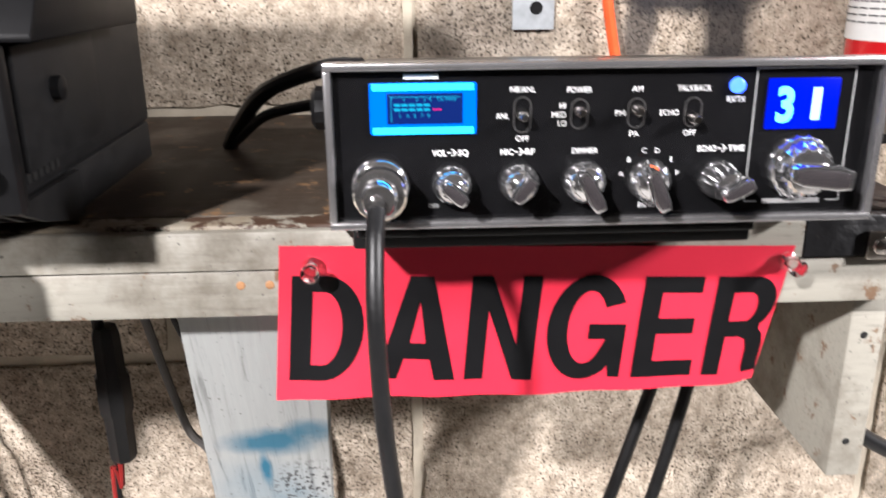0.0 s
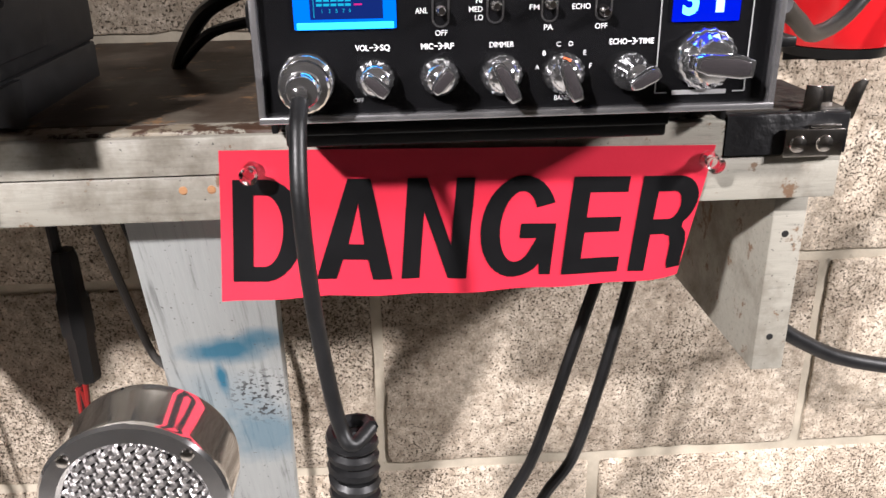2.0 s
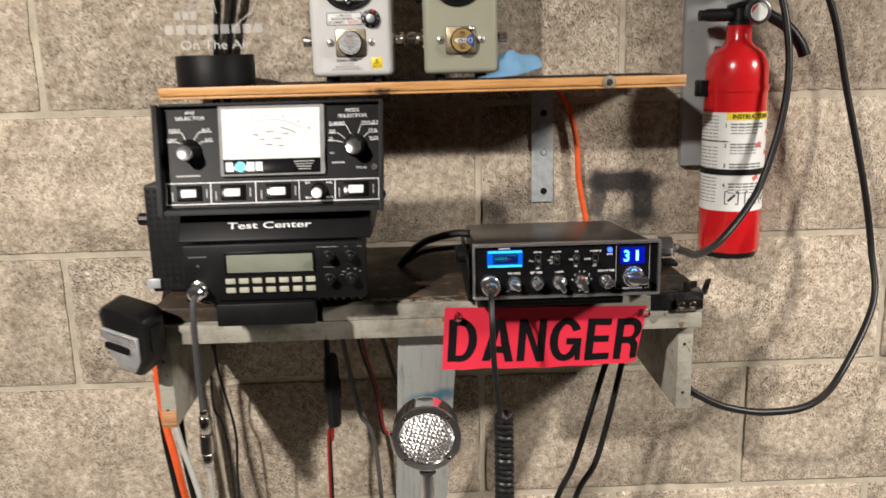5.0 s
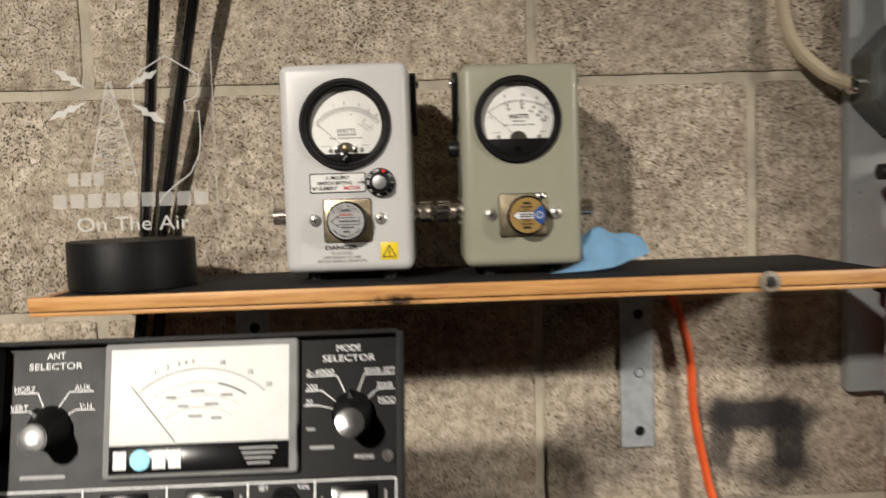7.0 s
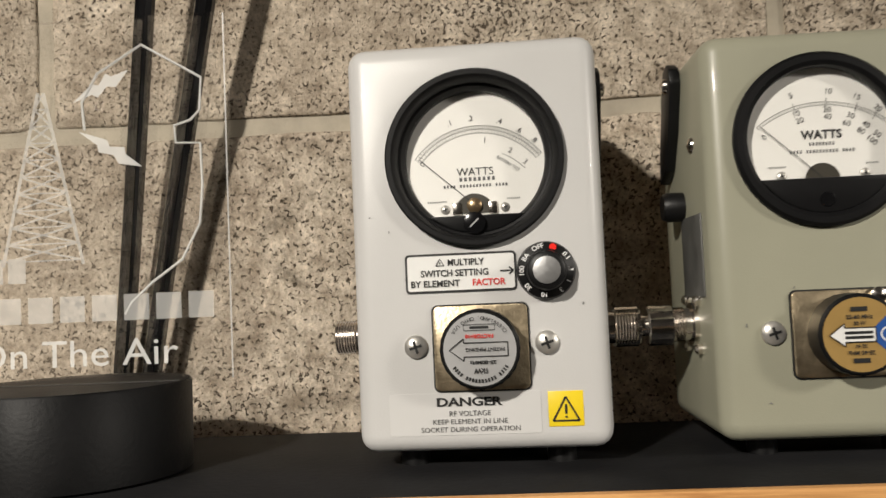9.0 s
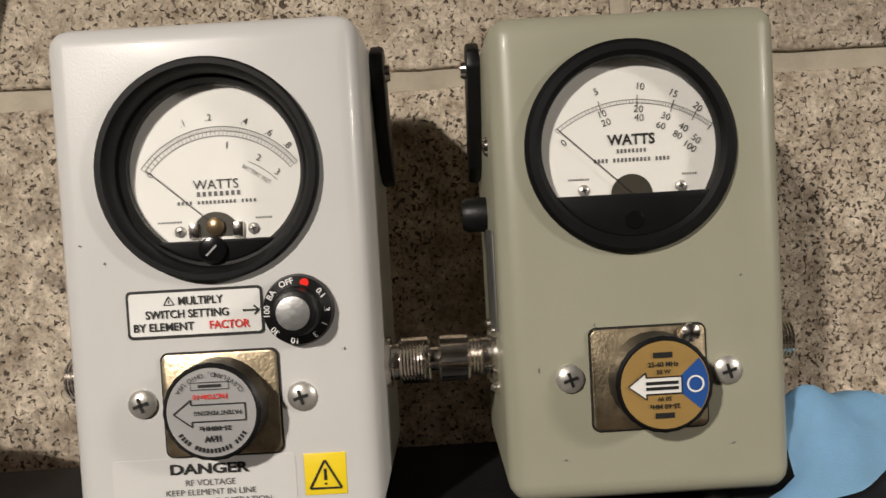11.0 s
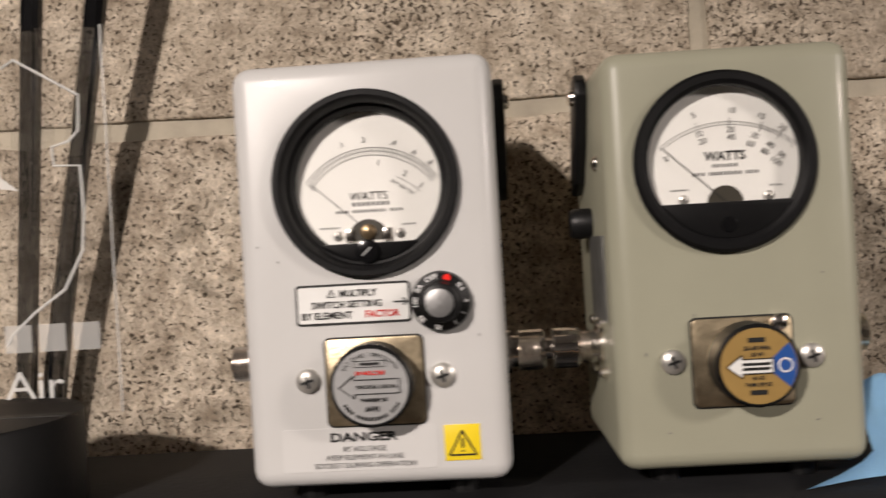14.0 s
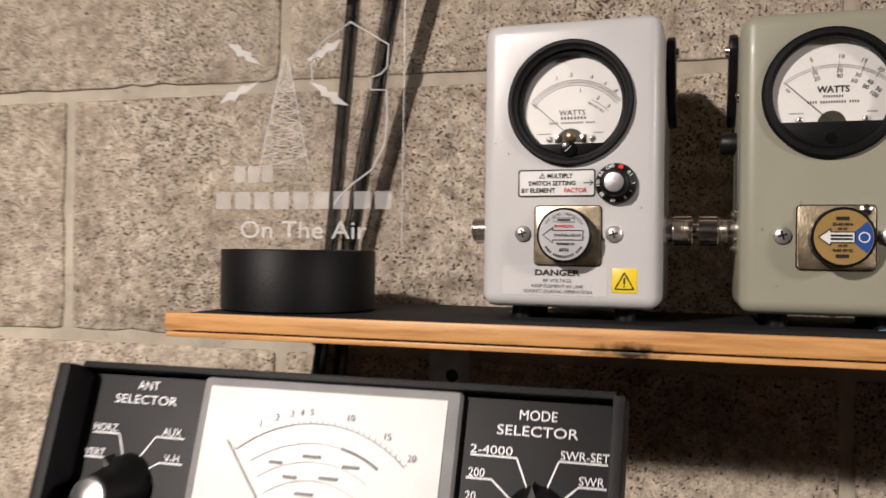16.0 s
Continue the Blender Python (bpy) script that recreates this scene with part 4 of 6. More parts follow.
part("side_bolt", lathe([(0.0055, 0), (0.0055, 0.004), (0.003, 0.005)], (0.0590, -0.226, 1.333), "x", 16), DIAL_BLACK, rig)
for z in (1.344, 1.318, 1.306):
    part("side_screw", lathe([(0.0022, 0), (0.0018, 0.001), (0.0006, 0.0014)], (0.0561, -0.272, z), "x", 12), NICKEL, rig)
front = part("front_panel", box(-0.133, 0.069, -0.297, -0.2875, 1.2932, 1.3585, 0.003), DIAL_BLACK, rig)
yy = -0.2972
part("display_frame", box(-0.087, 0.0135, yy - 0.0012, yy + 0.001, 1.3225, 1.3495, 0.001), BLACK_GLOSS, front)
part("display", box(-0.084, 0.0105, yy - 0.0018, yy, 1.3262, 1.3462, 0.0004), surf("lcd_grey", (0.20, 0.215, 0.17), 0.2, vary=0.12, scale=20, bump=0.0), front, "unlit grey-green display")
for r in range(2):
    for c in range(7):
        cx, cz = -0.0815 + c * 0.01475, 1.3168 - r * 0.0104
        part("key", box(cx - 0.0052, cx + 0.0052, yy - 0.0022, yy, cz - 0.0030, cz + 0.0030, 0.0007), KEYCAP, front)
for kx, kz, r in ((0.0285, 1.3425, 0.0062), (0.0525, 1.3425, 0.0062), (0.0285, 1.3165, 0.0062), (0.0525, 1.3165, 0.0068)):
    k = part("knob", lathe([(r * 1.15, 0), (r * 1.1, 0.003), (r * 0.8, 0.004), (r * 0.75, 0.013), (r * 0.6, 0.014)], (kx, yy, kz), seg=24, knurl=0.03), DIAL_BLACK, front)
    part("mark", strokes([(kx, kz + r * 0.2, kx, kz + r * 0.7, 0.0008)], yy - 0.0141), FADEINK, k)
label_bars([(0.0285, 1.3525, 0.014, 0.0014), (0.0285, 1.3295, 0.013, 0.0012), (-0.116, 1.3450, 0.020, 0.0016), (-0.116, 1.3350, 0.002, 0.003)], yy, front, FADEINK)
part("mic_socket", lathe([(0.0100, 0), (0.0100, 0.003), (0.0078, 0.004), (0.0078, 0.012), (0.0088, 0.013), (0.0088, 0.020), (0.0055, 0.023)], (-0.1165, yy, 1.3085), seg=24), CHROME, rig, "chrome microphone plug")
for s, q, z in (("LSB", 0.0490, 1.3268), ("CW", 0.0570, 1.3268), ("USB", 0.0440, 1.3238), ("PA", 0.0625, 1.3240), ("AM", 0.0420, 1.3205), ("VOL", 0.0478, 1.3525), ("RF", 0.0600, 1.3525)):
    part("word", text(s, q, z, 0.0016, yy - 0.0002, bold=0.0), DIMINK, front)
far = Vector((0.052, -1.188, 1.585))
rig.matrix_basis = Matrix.Translation(far) @ Matrix.Scale(0.950, 4) @ Matrix.Translation(-far) @ rig.matrix_basis

deck = thing("test_console", pose(-0.03, -0.24, 1.363), "black hooded radio test meter console with large white dial", "test meter")
part("base_wedge", prism([(-0.288, 1.3930), (-0.306, 1.3665), (-0.306, 1.3640), (-0.175, 1.3626), (-0.175, 1.3930)], -0.135, 0.074, 0.0012, axis="x"), PANEL, deck)
bm = text("Test Center", 0, 0, 0.0074, 0, width=0.091, bold=0.008)
bmesh.ops.transform(bm, matrix=Matrix.Translation((-0.0365, -0.2978, 1.3802)) @ Matrix.Rotation(radians(-34.2), 4, "X"), verts=bm.verts)
part("title_lettering", bm, WHITEINK, deck, "white lettering")
part("body", box(-0.143, 0.082, -0.284, -0.180, 1.3935, 1.4480, 0.003), BLACK_PAINT, deck)
part("hood_bolt", lathe([(0.0042, 0), (0.0040, 0.0016), (0.0015, 0.0024)], (0.0888, -0.2870, 1.4090), "x", 14), BLACK, deck)
part("hood_side", prism([(-0.3100, 1.3940), (-0.3100, 1.5148), (-0.2700, 1.5050), (-0.2700, 1.3940)], -0.1525, -0.1465, 0.0006, axis="x"), BLACK_PAINT, deck)
part("hood_side", prism([(-0.3100, 1.3940), (-0.3100, 1.5148), (-0.2780, 1.5075), (-0.2780, 1.3940)], 0.0845, 0.0888, 0.0006, axis="x"), BLACK_PAINT, deck)
part("hood_top", prism([(-0.3010, 1.5120), (-0.3010, 1.5148), (-0.2700, 1.5050), (-0.2700, 1.5020)], -0.1470, 0.0850, 0.0006, axis="x"), BLACK_PAINT, deck)
part("hood_lip", box(-0.1470, 0.0850, -0.3075, -0.2700, 1.3942, 1.4010, 0.001), BLACK_PAINT, deck)
panel = part("panel", box(-0.1464, 0.0844, -0.2930, -0.2850, 1.4012, 1.5085), PANEL, deck)
yp = -0.2932
dial = part("dial_frame", box(-0.0865, 0.0265, yp - 0.006, yp + 0.001, 1.4345, 1.5110, 0.0025), surf("clear_plastic_rim", (0.26, 0.26, 0.26), 0.16, vary=0.1, bump=0.0), deck, "large rectangular meter")
part("dial_face", box(-0.0820, 0.0215, yp - 0.0068, yp - 0.005, 1.4535, 1.5075, 0.0004), surf("ivory_dial", (0.74, 0.74, 0.72), 0.5, vary=0.04, bump=0.0), dial, "bright white dial face")
part("logo_strip", box(-0.0820, 0.0215, yp - 0.0067, yp - 0.005, 1.4375, 1.4532, 0.0004), BLACK_GLOSS, dial)
yd = yp - 0.0071
ax, az = -0.030, 1.4380
bm = arc_scale(ax, az, 0.0575, 0.0590, 128, 50, 30, 0.0002, yd)
arc_line(ax, az, 0.0575, 128, 50, 0.0003, yd, bm)
for r in (0.0500, 0.0430, 0.0360):
    arc_line(ax, az, r, 124, 58, 0.0002, yd, bm)
strokes([(ax - 0.014, az + 0.017, ax - 0.040, az + 0.049, 0.0005)], yd - 0.0003, bm)
arc_line(ax, az, 0.0500, 78, 58, 0.0011, yd, bm, 10)
for s, q in (("1", 115), ("2", 108), ("3", 102), ("4", 98), ("5", 94), ("10", 78), ("15", 62), ("20", 50)):
    text(s, ax + 0.0620 * math.cos(radians(q)), az + 0.0620 * math.sin(radians(q)), 0.0026, yd, bm, bold=0.0)
for r, q, w in ((0.045, 112, 0.006), (0.045, 92, 0.008), (0.045, 70, 0.007), (0.038, 105, 0.006), (0.038, 80, 0.008), (0.031, 95, 0.008), (0.031, 72, 0.006)):
    cx, cz = ax + r * math.cos(radians(q)), az + r * math.sin(radians(q))
    strokes([(cx - w / 2, cz, cx + w / 2, cz, 0.0012)], yd, bm)
part("scale", bm, GREYINK, dial)
for bx, bw in ((-0.0755, 0.0075), (-0.0530, 0.0075), (-0.0440, 0.0070)):
    part("logo_bar", strokes([(bx - bw / 2, 1.4455, bx + bw / 2, 1.4455, 0.0100)], yd), WHITEINK, dial)
part("logo_disc", disc(-0.0640, 1.4455, 0.0058, yd - 0.0001, 24), plain("cyan_ink", (0.08, 0.55, 0.75), 0.4), dial)
label_bars([(0.004, 1.4500 - i * 0.0028, 0.022 - i * 0.003, 0.0010) for i in range(4)], yd, dial, DIMINK)


def pointer_knob(x, z, angle, parent):
    k = part("knob", lathe([(0.0122, 0), (0.0120, 0.005), (0.0098, 0.008), (0.0084, 0.024)], (x, yp, z), seg=28), BLACK, parent, "black pointer knob with bright cap")
    a = radians(angle)
    part("pointer", prism([(x + 0.014 * math.cos(a), z + 0.014 * math.sin(a)), (x + 0.006 * math.cos(a + 2), z + 0.006 * math.sin(a + 2)), (x + 0.006 * math.cos(a - 2), z + 0.006 * math.sin(a - 2))], yp - 0.008, yp - 0.001), BLACK, k)
    part("cap", lathe([(0.0080, 0), (0.0076, 0.0008), (0.0040, 0.0017), (0.001, 0.0020)], (x, yp - 0.024, z), seg=28), surf("spun_cap", (0.42, 0.42, 0.42), 0.24, 0.95, vary=0.1, scale=200), k)


pointer_knob(-0.1185, 1.4640, 125, deck)
pointer_knob(0.0580, 1.4660, 95, deck)
for s, q, z, h, w in (("ANT", -0.1165, 1.5045, 0.0040, None), ("SELECTOR", -0.1165, 1.4985, 0.0040, 0.031), ("HORZ", -0.1340, 1.4860, 0.0034, None), ("VERT", -0.1370, 1.4755, 0.0034, None), ("AUX", -0.1005, 1.4860, 0.0034, None), ("V-H", -0.0985, 1.4755, 0.0034, None), ("MODE", 0.0560, 1.5030, 0.0040, None), ("SELECTOR", 0.0560, 1.4972, 0.0040, 0.031), ("2-4000", 0.0390, 1.4895, 0.0034, 0.0165), ("200", 0.0340, 1.4810, 0.0034, None), ("20", 0.0325, 1.4725, 0.0034, None), ("SWR-SET", 0.0745, 1.4895, 0.0034, 0.018), ("SWR", 0.0775, 1.4810, 0.0034, None), ("MOD", 0.0785, 1.4725, 0.0034, None), ("PHONE", 0.0650, 1.4405, 0.0026, None)):
    part("word", text(s, q, z, h * 0.92, yp, width=w, bold=0.0), WHITEINK, panel)
for px0, pz0, px1, pz1 in ((-0.140, 1.4836, -0.1265, 1.4836), (-0.1265, 1.4836, -0.1225, 1.4745), (-0.108, 1.4836, -0.094, 1.4836), (-0.108, 1.4836, -0.1145, 1.4745), (-0.142, 1.4733, -0.131, 1.4733), (-0.131, 1.4733, -0.127, 1.4700), (-0.104, 1.4733, -0.093, 1.4733), (-0.104, 1.4733, -0.110, 1.4700),
                           (0.031, 1.4872, 0.049, 1.4872), (0.049, 1.4872, 0.054, 1.4765), (0.030, 1.4788, 0.040, 1.4788), (0.040, 1.4788, 0.0485, 1.4720), (0.029, 1.4704, 0.038, 1.4704), (0.038, 1.4704, 0.047, 1.4680), (0.065, 1.4872, 0.083, 1.4872), (0.065, 1.4872, 0.061, 1.4765), (0.073, 1.4788, 0.083, 1.4788), (0.073, 1.4788, 0.066, 1.4725), (0.074, 1.4704, 0.083, 1.4704)):
    part("pointer_line", strokes([(px0, pz0, px1, pz1, 0.0006)], yp), WHITEINK, panel)
label_bars([(-0.122, 1.4360, 0.026, 0.0016), (0.040, 1.4465, 0.014, 0.0018), (0.0335, 1.4570, 0.005, 0.0016)], yp, panel, DIMINK)
part("phone_socket", lathe([(0.0034, 0), (0.0034, 0.002), (0.0018, 0.002), (0.0016, 0.0005)], (0.0790, yp, 1.4410), seg=20), NICKEL, panel)
bm = bmesh.new()
for a in ((-0.1465, 1.4045, 0.0835, 1.4045), (-0.1465, 1.4280, 0.0835, 1.4280), (-0.1465, 1.4045, -0.1465, 1.4280), (0.0835, 1.4045, 0.0835, 1.4280), (-0.0985, 1.4045, -0.0985, 1.4280), (-0.0500, 1.4045, -0.0500, 1.4280), (-0.0030, 1.4045, -0.0030, 1.4280), (0.0360, 1.4045, 0.0360, 1.4280)):
    strokes([(*a, 0.0009)], yp, bm)
part("switch_frame", bm, WHITEINK, panel)
for sx in (-0.1215, -0.0745, -0.0255, 0.0590):
    s = part("switch_bezel", box(sx - 0.0135, sx + 0.0135, yp - 0.002, yp, 1.4085, 1.4255, 0.0008), BLACK_GLOSS, deck)
    part("rocker", box(sx - 0.0080, sx + 0.0080, yp - 0.0055, yp - 0.001, 1.4130, 1.4215, 0.0008), WHITE, s, "white rocker")
    label_bars([(sx - 0.0185, 1.4135, 0.0012, 0.010), (sx + 0.0185, 1.4165, 0.0012, 0.010)], yp, panel, DIMINK)
k = part("knob", lathe([(0.0085, 0), (0.0083, 0.005), (0.0066, 0.007), (0.0060, 0.022)], (0.0185, yp, 1.4170), seg=24), BLACK, deck)
part("cap", lathe([(0.0057, 0), (0.0055, 0.0008), (0.001, 0.001)], (0.0185, yp - 0.022, 1.4170), seg=24), surf("spun_small_cap", (0.42, 0.42, 0.42), 0.36, 0.9, vary=0.1, scale=200), k)
for s, q, z in (("VOL", 0.0295, 1.4250), ("MAX", 0.0305, 1.4085), ("SET", 0.0062, 1.4250), ("MIN", 0.0070, 1.4085)):
    part("word", text(s, q, z, 0.0026, yp, bold=0.01), WHITEINK, panel)

# the console's face leans back above its foot
for ob in deck.children_recursive:
    for vert in ob.data.vertices:
        p = deck.matrix_basis @ vert.co
        p = far + (p - far) * (0.980 if ob.name.split(".")[0] in ("base_wedge", "title_lettering") else 1 / (0.9348 - 0.463 * (p.z - far.z)))
        vert.co = deck.matrix_basis.inverted() @ p

speaker = thing("extension_speaker", pose(-0.17, -0.15, 1.283), "black extension speaker with perforated grille beside the console", "speaker")
part("case", box(-0.202, -0.146, -0.205, -0.105, 1.2835, 1.4150, 0.003), BLACK, speaker)
grille = part("grille", box(-0.200, -0.150, -0.2075, -0.205, 1.2860, 1.4130, 0.001), BLACK_PAINT, speaker)
bm = bmesh.new()
for i in range(6):
    for j in range(15):
        disc(-0.1955 + i * 0.0085, 1.293 + j * 0.0082, 0.0026, -0.2077, 10, bm)
tagged(part("perforation", bm, plain("grille_hole", (0.002, 0.002, 0.002), 0.9), grille), kind="stuff")
part("thumb_screw", lathe([(0.0075, 0), (0.0075, -0.010), (0.006, -0.012)], (-0.202, -0.195, 1.373), "x", 20, knurl=0.05), BLACK, speaker)
part("bracket_tab", box(-0.206, -0.190, -0.212, -0.2078, 1.2900, 1.3020, 0.001), STEEL, speaker)

# ---- palm microphone with its lead ----
palm = thing("palm_microphone", Matrix.Translation((-0.1970, -0.300, 1.2590)) @ pose(0, 0, 0, 14, 10, -24) @ Matrix.Diagonal((0.90, 1.0, 0.97, 1)), "black palm microphone with silver front hanging at the shelf end", "microphone")
part("shell", prism([(-0.037, 0.034), (-0.026, 0.043), (0.028, 0.043), (0.037, 0.036), (0.033, -0.020), (0.020, -0.043), (-0.014, -0.043), (-0.030, -0.014)], -0.016, 0.018, 0.006), BLACK, palm, local=True)
part("silver_front", prism([(-0.032, 0.016), (0.026, 0.016), (0.024, -0.018), (0.014, -0.036), (-0.010, -0.036), (-0.024, -0.014)], -0.0195, -0.0155, 0.002), surf("silver_plastic", (0.42, 0.42, 0.43), 0.38, 0.4, vary=0.25, bump=0.2), palm, "scuffed silver plate", local=True)
for i in range(13):
    part("rib", box(-0.030 + i * 0.0042, -0.0278 + i * 0.0042, -0.0207, -0.0190, 0.003, 0.0145, 0.0004), CHROME, palm, local=True)
part("slot", box(-0.024, 0.012, -0.0202, -0.0190, -0.009, 0.000, 0.003), BLACK, palm, local=True)
part("push_key", box(0.031, 0.041, -0.008, 0.010, -0.008, 0.026, 0.003), BLACK, palm, local=True)
part("hook_stud", lathe([(0.006, 0), (0.006, -0.006), (0.008, -0.007), (0.008, -0.009)], (0.004, 0.018, 0.01), "y", 16), NICKEL, palm, local=True)

# ---- mobile radio with lit display ----
dx = thing("mobile_radio", pose(0.279, -0.24, 1.2865), "black mobile radio with chrome bezel and blue lit display", "radio")
part("mount", box(0.186, 0.346, -0.325, -0.150, 1.2868, 1.2985, 0.0015), BLACK, dx, "black mounting bracket")
part("mount_lip", box(0.188, 0.345, -0.330, -0.3255, 1.2930, 1.3030, 0.0008), BLACK_GLOSS, dx)
case = part("case", prism([(-0.3440, 1.3035), (-0.3440, 1.3595), (-0.1250, 1.3400), (-0.1250, 1.2905)], 0.1850, 0.3740, 0.002, axis="x"), surf("black_satin_lid", (0.012, 0.012, 0.0125), 0.3, vary=0.2, scale=30, bump=0.1), dx)
part("side_bracket", box(0.1770, 0.1800, -0.300, -0.170, 1.2868, 1.3370, 0.0008), BLACK, dx)
part("side_bracket", box(0.3790, 0.3820, -0.300, -0.170, 1.2868, 1.3370, 0.0008), BLACK, dx)
for sx, w in ((0.1770, -1), (0.3820, 1)):
    part("thumb_screw", lathe([(0.0095, 0), (0.0100, 0.002 * w), (0.0100, 0.009 * w), (0.0070, 0.011 * w)], (sx, -0.262, 1.333), "x", 24, knurl=0.06), CHROME if w > 0 else BLACK, dx)
X0, X1, Z0, Z1, YF = 0.1800, 0.3785, 1.3035, 1.3625, -0.3480
bez = bmesh.new()
for a in ((X0, X1, Z0, Z0 + 0.0026), (X0, X1, Z1 - 0.0026, Z1), (X0, X0 + 0.0026, Z0 + 0.0026, Z1 - 0.0026), (X1 - 0.0026, X1, Z0 + 0.0026, Z1 - 0.0026)):
    box(a[0], a[1], YF - 0.004, YF + 0.004, a[2], a[3], 0.0005, bm=bez)
part("bezel", bez, surf("bright_bezel", (0.72, 0.71, 0.72), 0.2, 0.9, vary=0.12, scale=40, bump=0.05), dx, "bright chrome bezel")
face = part("face", box(X0 + 0.0026, X1 - 0.0026, YF, YF + 0.004, Z0 + 0.0026, Z1 - 0.0026), BLACK_GLOSS, dx, "glossy black face panel")
yf = YF - 0.0002
lcd = part("display", box(0.1955, 0.2328, yf - 0.001, yf, 1.3375, 1.3555, 0.0006), glow("display_rim", (0.004, 0.16, 0.95), 1.2), dx, "blue backlit signal display")
for z in (1.3389, 1.3541):
    part("backlight_strip", box(0.1965, 0.2318, yf - 0.0013, yf - 0.0008, z - 0.0012, z + 0.0012, 0.0002), glow("backlight_cyan", (0.06, 0.62, 1.0), 2.0), lcd)
part("display_field", box(0.2015, 0.2280, yf - 0.0014, yf - 0.0008, 1.3412, 1.3520, 0.0002), glow("display_field", (0.008, 0.035, 0.26), 0.5), lcd)
bm = bmesh.new()
yl = yf - 0.0015
for s, q in (("1", 0.2075), ("2", 0.2120), ("3", 0.2145), ("4", 0.2165), ("TX PWR", 0.2222)):
    text(s, q, 1.3500, 0.0013, yl, bm, bold=0.0)
for s, q in (("1", 0.2060), ("3", 0.2087), ("5", 0.2112), ("7", 0.2138), ("9", 0.2160)):
    text(s, q, 1.3443, 0.0013, yl, bm, bold=0.0)
for r, z in enumerate((1.3480, 1.3464)):
    for c in range(5):
        strokes([(0.2040 + c * 0.0026, z, 0.2061 + c * 0.0026, z, 0.0009)], yl, bm)
strokes([(0.2030, 1.3420, 0.2030, 1.3512, 0.0002), (0.2025, 1.3508, 0.2270, 1.3508, 0.0002)], yl, bm)
part("segments", bm, glow("display_segments", (0.03, 0.5, 0.75), 0.8), lcd)
part("red_segment", strokes([(0.2175, 1.3464, 0.2205, 1.3464, 0.0006)], yl), glow("red_segment", (0.8, 0.02, 0.25), 0.8), lcd)
num = part("channel_display", box(0.3360, 0.3620, yf - 0.001, yf, 1.3372, 1.3553, 0.0005), glow("channel_field", (0.0, 0.008, 0.62), 1.0), dx, "blue channel display reading 31")
part("figures", text("3", 0.3425, 1.3462, 0.0118, yf - 0.0011, width=0.0062, bold=0.035), glow("figure_cyan", (0.2, 0.85, 1.0), 2.0), num)
part("figures", text("1", 0.3537, 1.3464, 0.0108, yf - 0.0011, width=0.0032, bold=0.03), glow("figure_white", (0.45, 0.75, 1.0), 2.0), num)
part("pilot_light", lathe([(0.0028, 0), (0.0026, 0.0015), (0.0012, 0.0024)], (0.3250, yf, 1.3530), seg=20), glow("pilot_blue", (0.05, 0.12, 1.0), 4.0), dx, "lit blue pilot lamp")
for sx, up, s_h in ((0.2490, 0, 0.0062), (0.2692, 0.0012, 0.0052), (0.2895, 0.0014, 0.0052), (0.3098, -0.0018, 0.0052)):
    sz = 1.3438
    out = [(sx + 0.0030 * math.cos(radians(q)), sz + (s_h - 0.003) * (1 if q < 180 else -1) + 0.0030 * math.sin(radians(q))) for q in range(0, 360, 18)]
    sw = part("switch_guard", strokes([(*p, *q, 0.0007) for p, q in zip(out, out[1:] + out[:1])], yf, thick=0.0006), CHROME, dx)
    part("toggle", lathe([(0.0021, 0), (0.0021, 0.003), (0.0016, 0.006), (0.0012, 0.0066)], (sx, yf, sz + up), seg=18), NICKEL, sw, "small chrome toggle")
for s, q, z, w in (("NB/ANL", 0.2490, 1.3527, 0.0088), ("ANL", 0.2420, 1.3435, 0.0046), ("OFF", 0.2492, 1.3354, 0.0046), ("POWER", 0.2690, 1.3523, 0.0088), ("HI", 0.2632, 1.3468, 0.0022), ("MED", 0.2620, 1.3436, 0.0050), ("LO", 0.2632, 1.3406, 0.0030), ("AM", 0.2895, 1.3523, 0.0038), ("FM", 0.2838, 1.3438, 0.0036), ("PA", 0.2892, 1.3365, 0.0034), ("TALKBACK", 0.3098, 1.3523, 0.0122), ("ECHO", 0.3014, 1.3438, 0.0068), ("OFF", 0.3092, 1.3365, 0.0046), ("RX/TX", 0.3250, 1.3482, 0.0066), ("DIMMER", 0.2718, 1.3306, 0.0092), ("BAND", 0.2955, 1.3100, 0.0062)):
    part("word", text(s, q, z, 0.0020, yf, width=w, bold=0.005), WHITEINK, face)
for a, b, q, w1, w2 in (("VOL", "SQ", 0.2240, 0.0050, 0.0036), ("MIC", "RF", 0.2480, 0.0046, 0.0034), ("ECHO", "TIME", 0.3215, 0.0068, 0.0060)):
    part("word", text(a, q - 0.0019 - w1 / 2, 1.3306, 0.0021, yf, width=w1, bold=0.02), WHITEINK, face)
    part("word", text(b, q + 0.0024 + w2 / 2, 1.3306, 0.0021, yf, width=w2, bold=0.02), WHITEINK, face)
    mark = arc_line(q + 0.0002, 1.3306, 0.0011, -100, 100, 0.00035, yf, n=10)
    strokes([(q - 0.0016, 1.3306, q - 0.0002, 1.3306, 0.0004), (q + 0.0004, 1.3306, q + 0.0021, 1.3306, 0.0004)], yf, mark)
    part("concentric_mark", mark, WHITEINK, face)
for s, q in (("A", 168), ("B", 137), ("C", 103), ("D", 77), ("E", 42), ("F", 12)):
    part("letter", text(s, 0.2957 + 0.0105 * math.cos(radians(q)), 1.3195 + 0.0110 * math.sin(radians(q)), 0.0018, yf, bold=0.0), WHITEINK, face)
part("word", text("OFF", 0.2175, 1.3112, 0.0016, yf, bold=0), DIMINK, face)
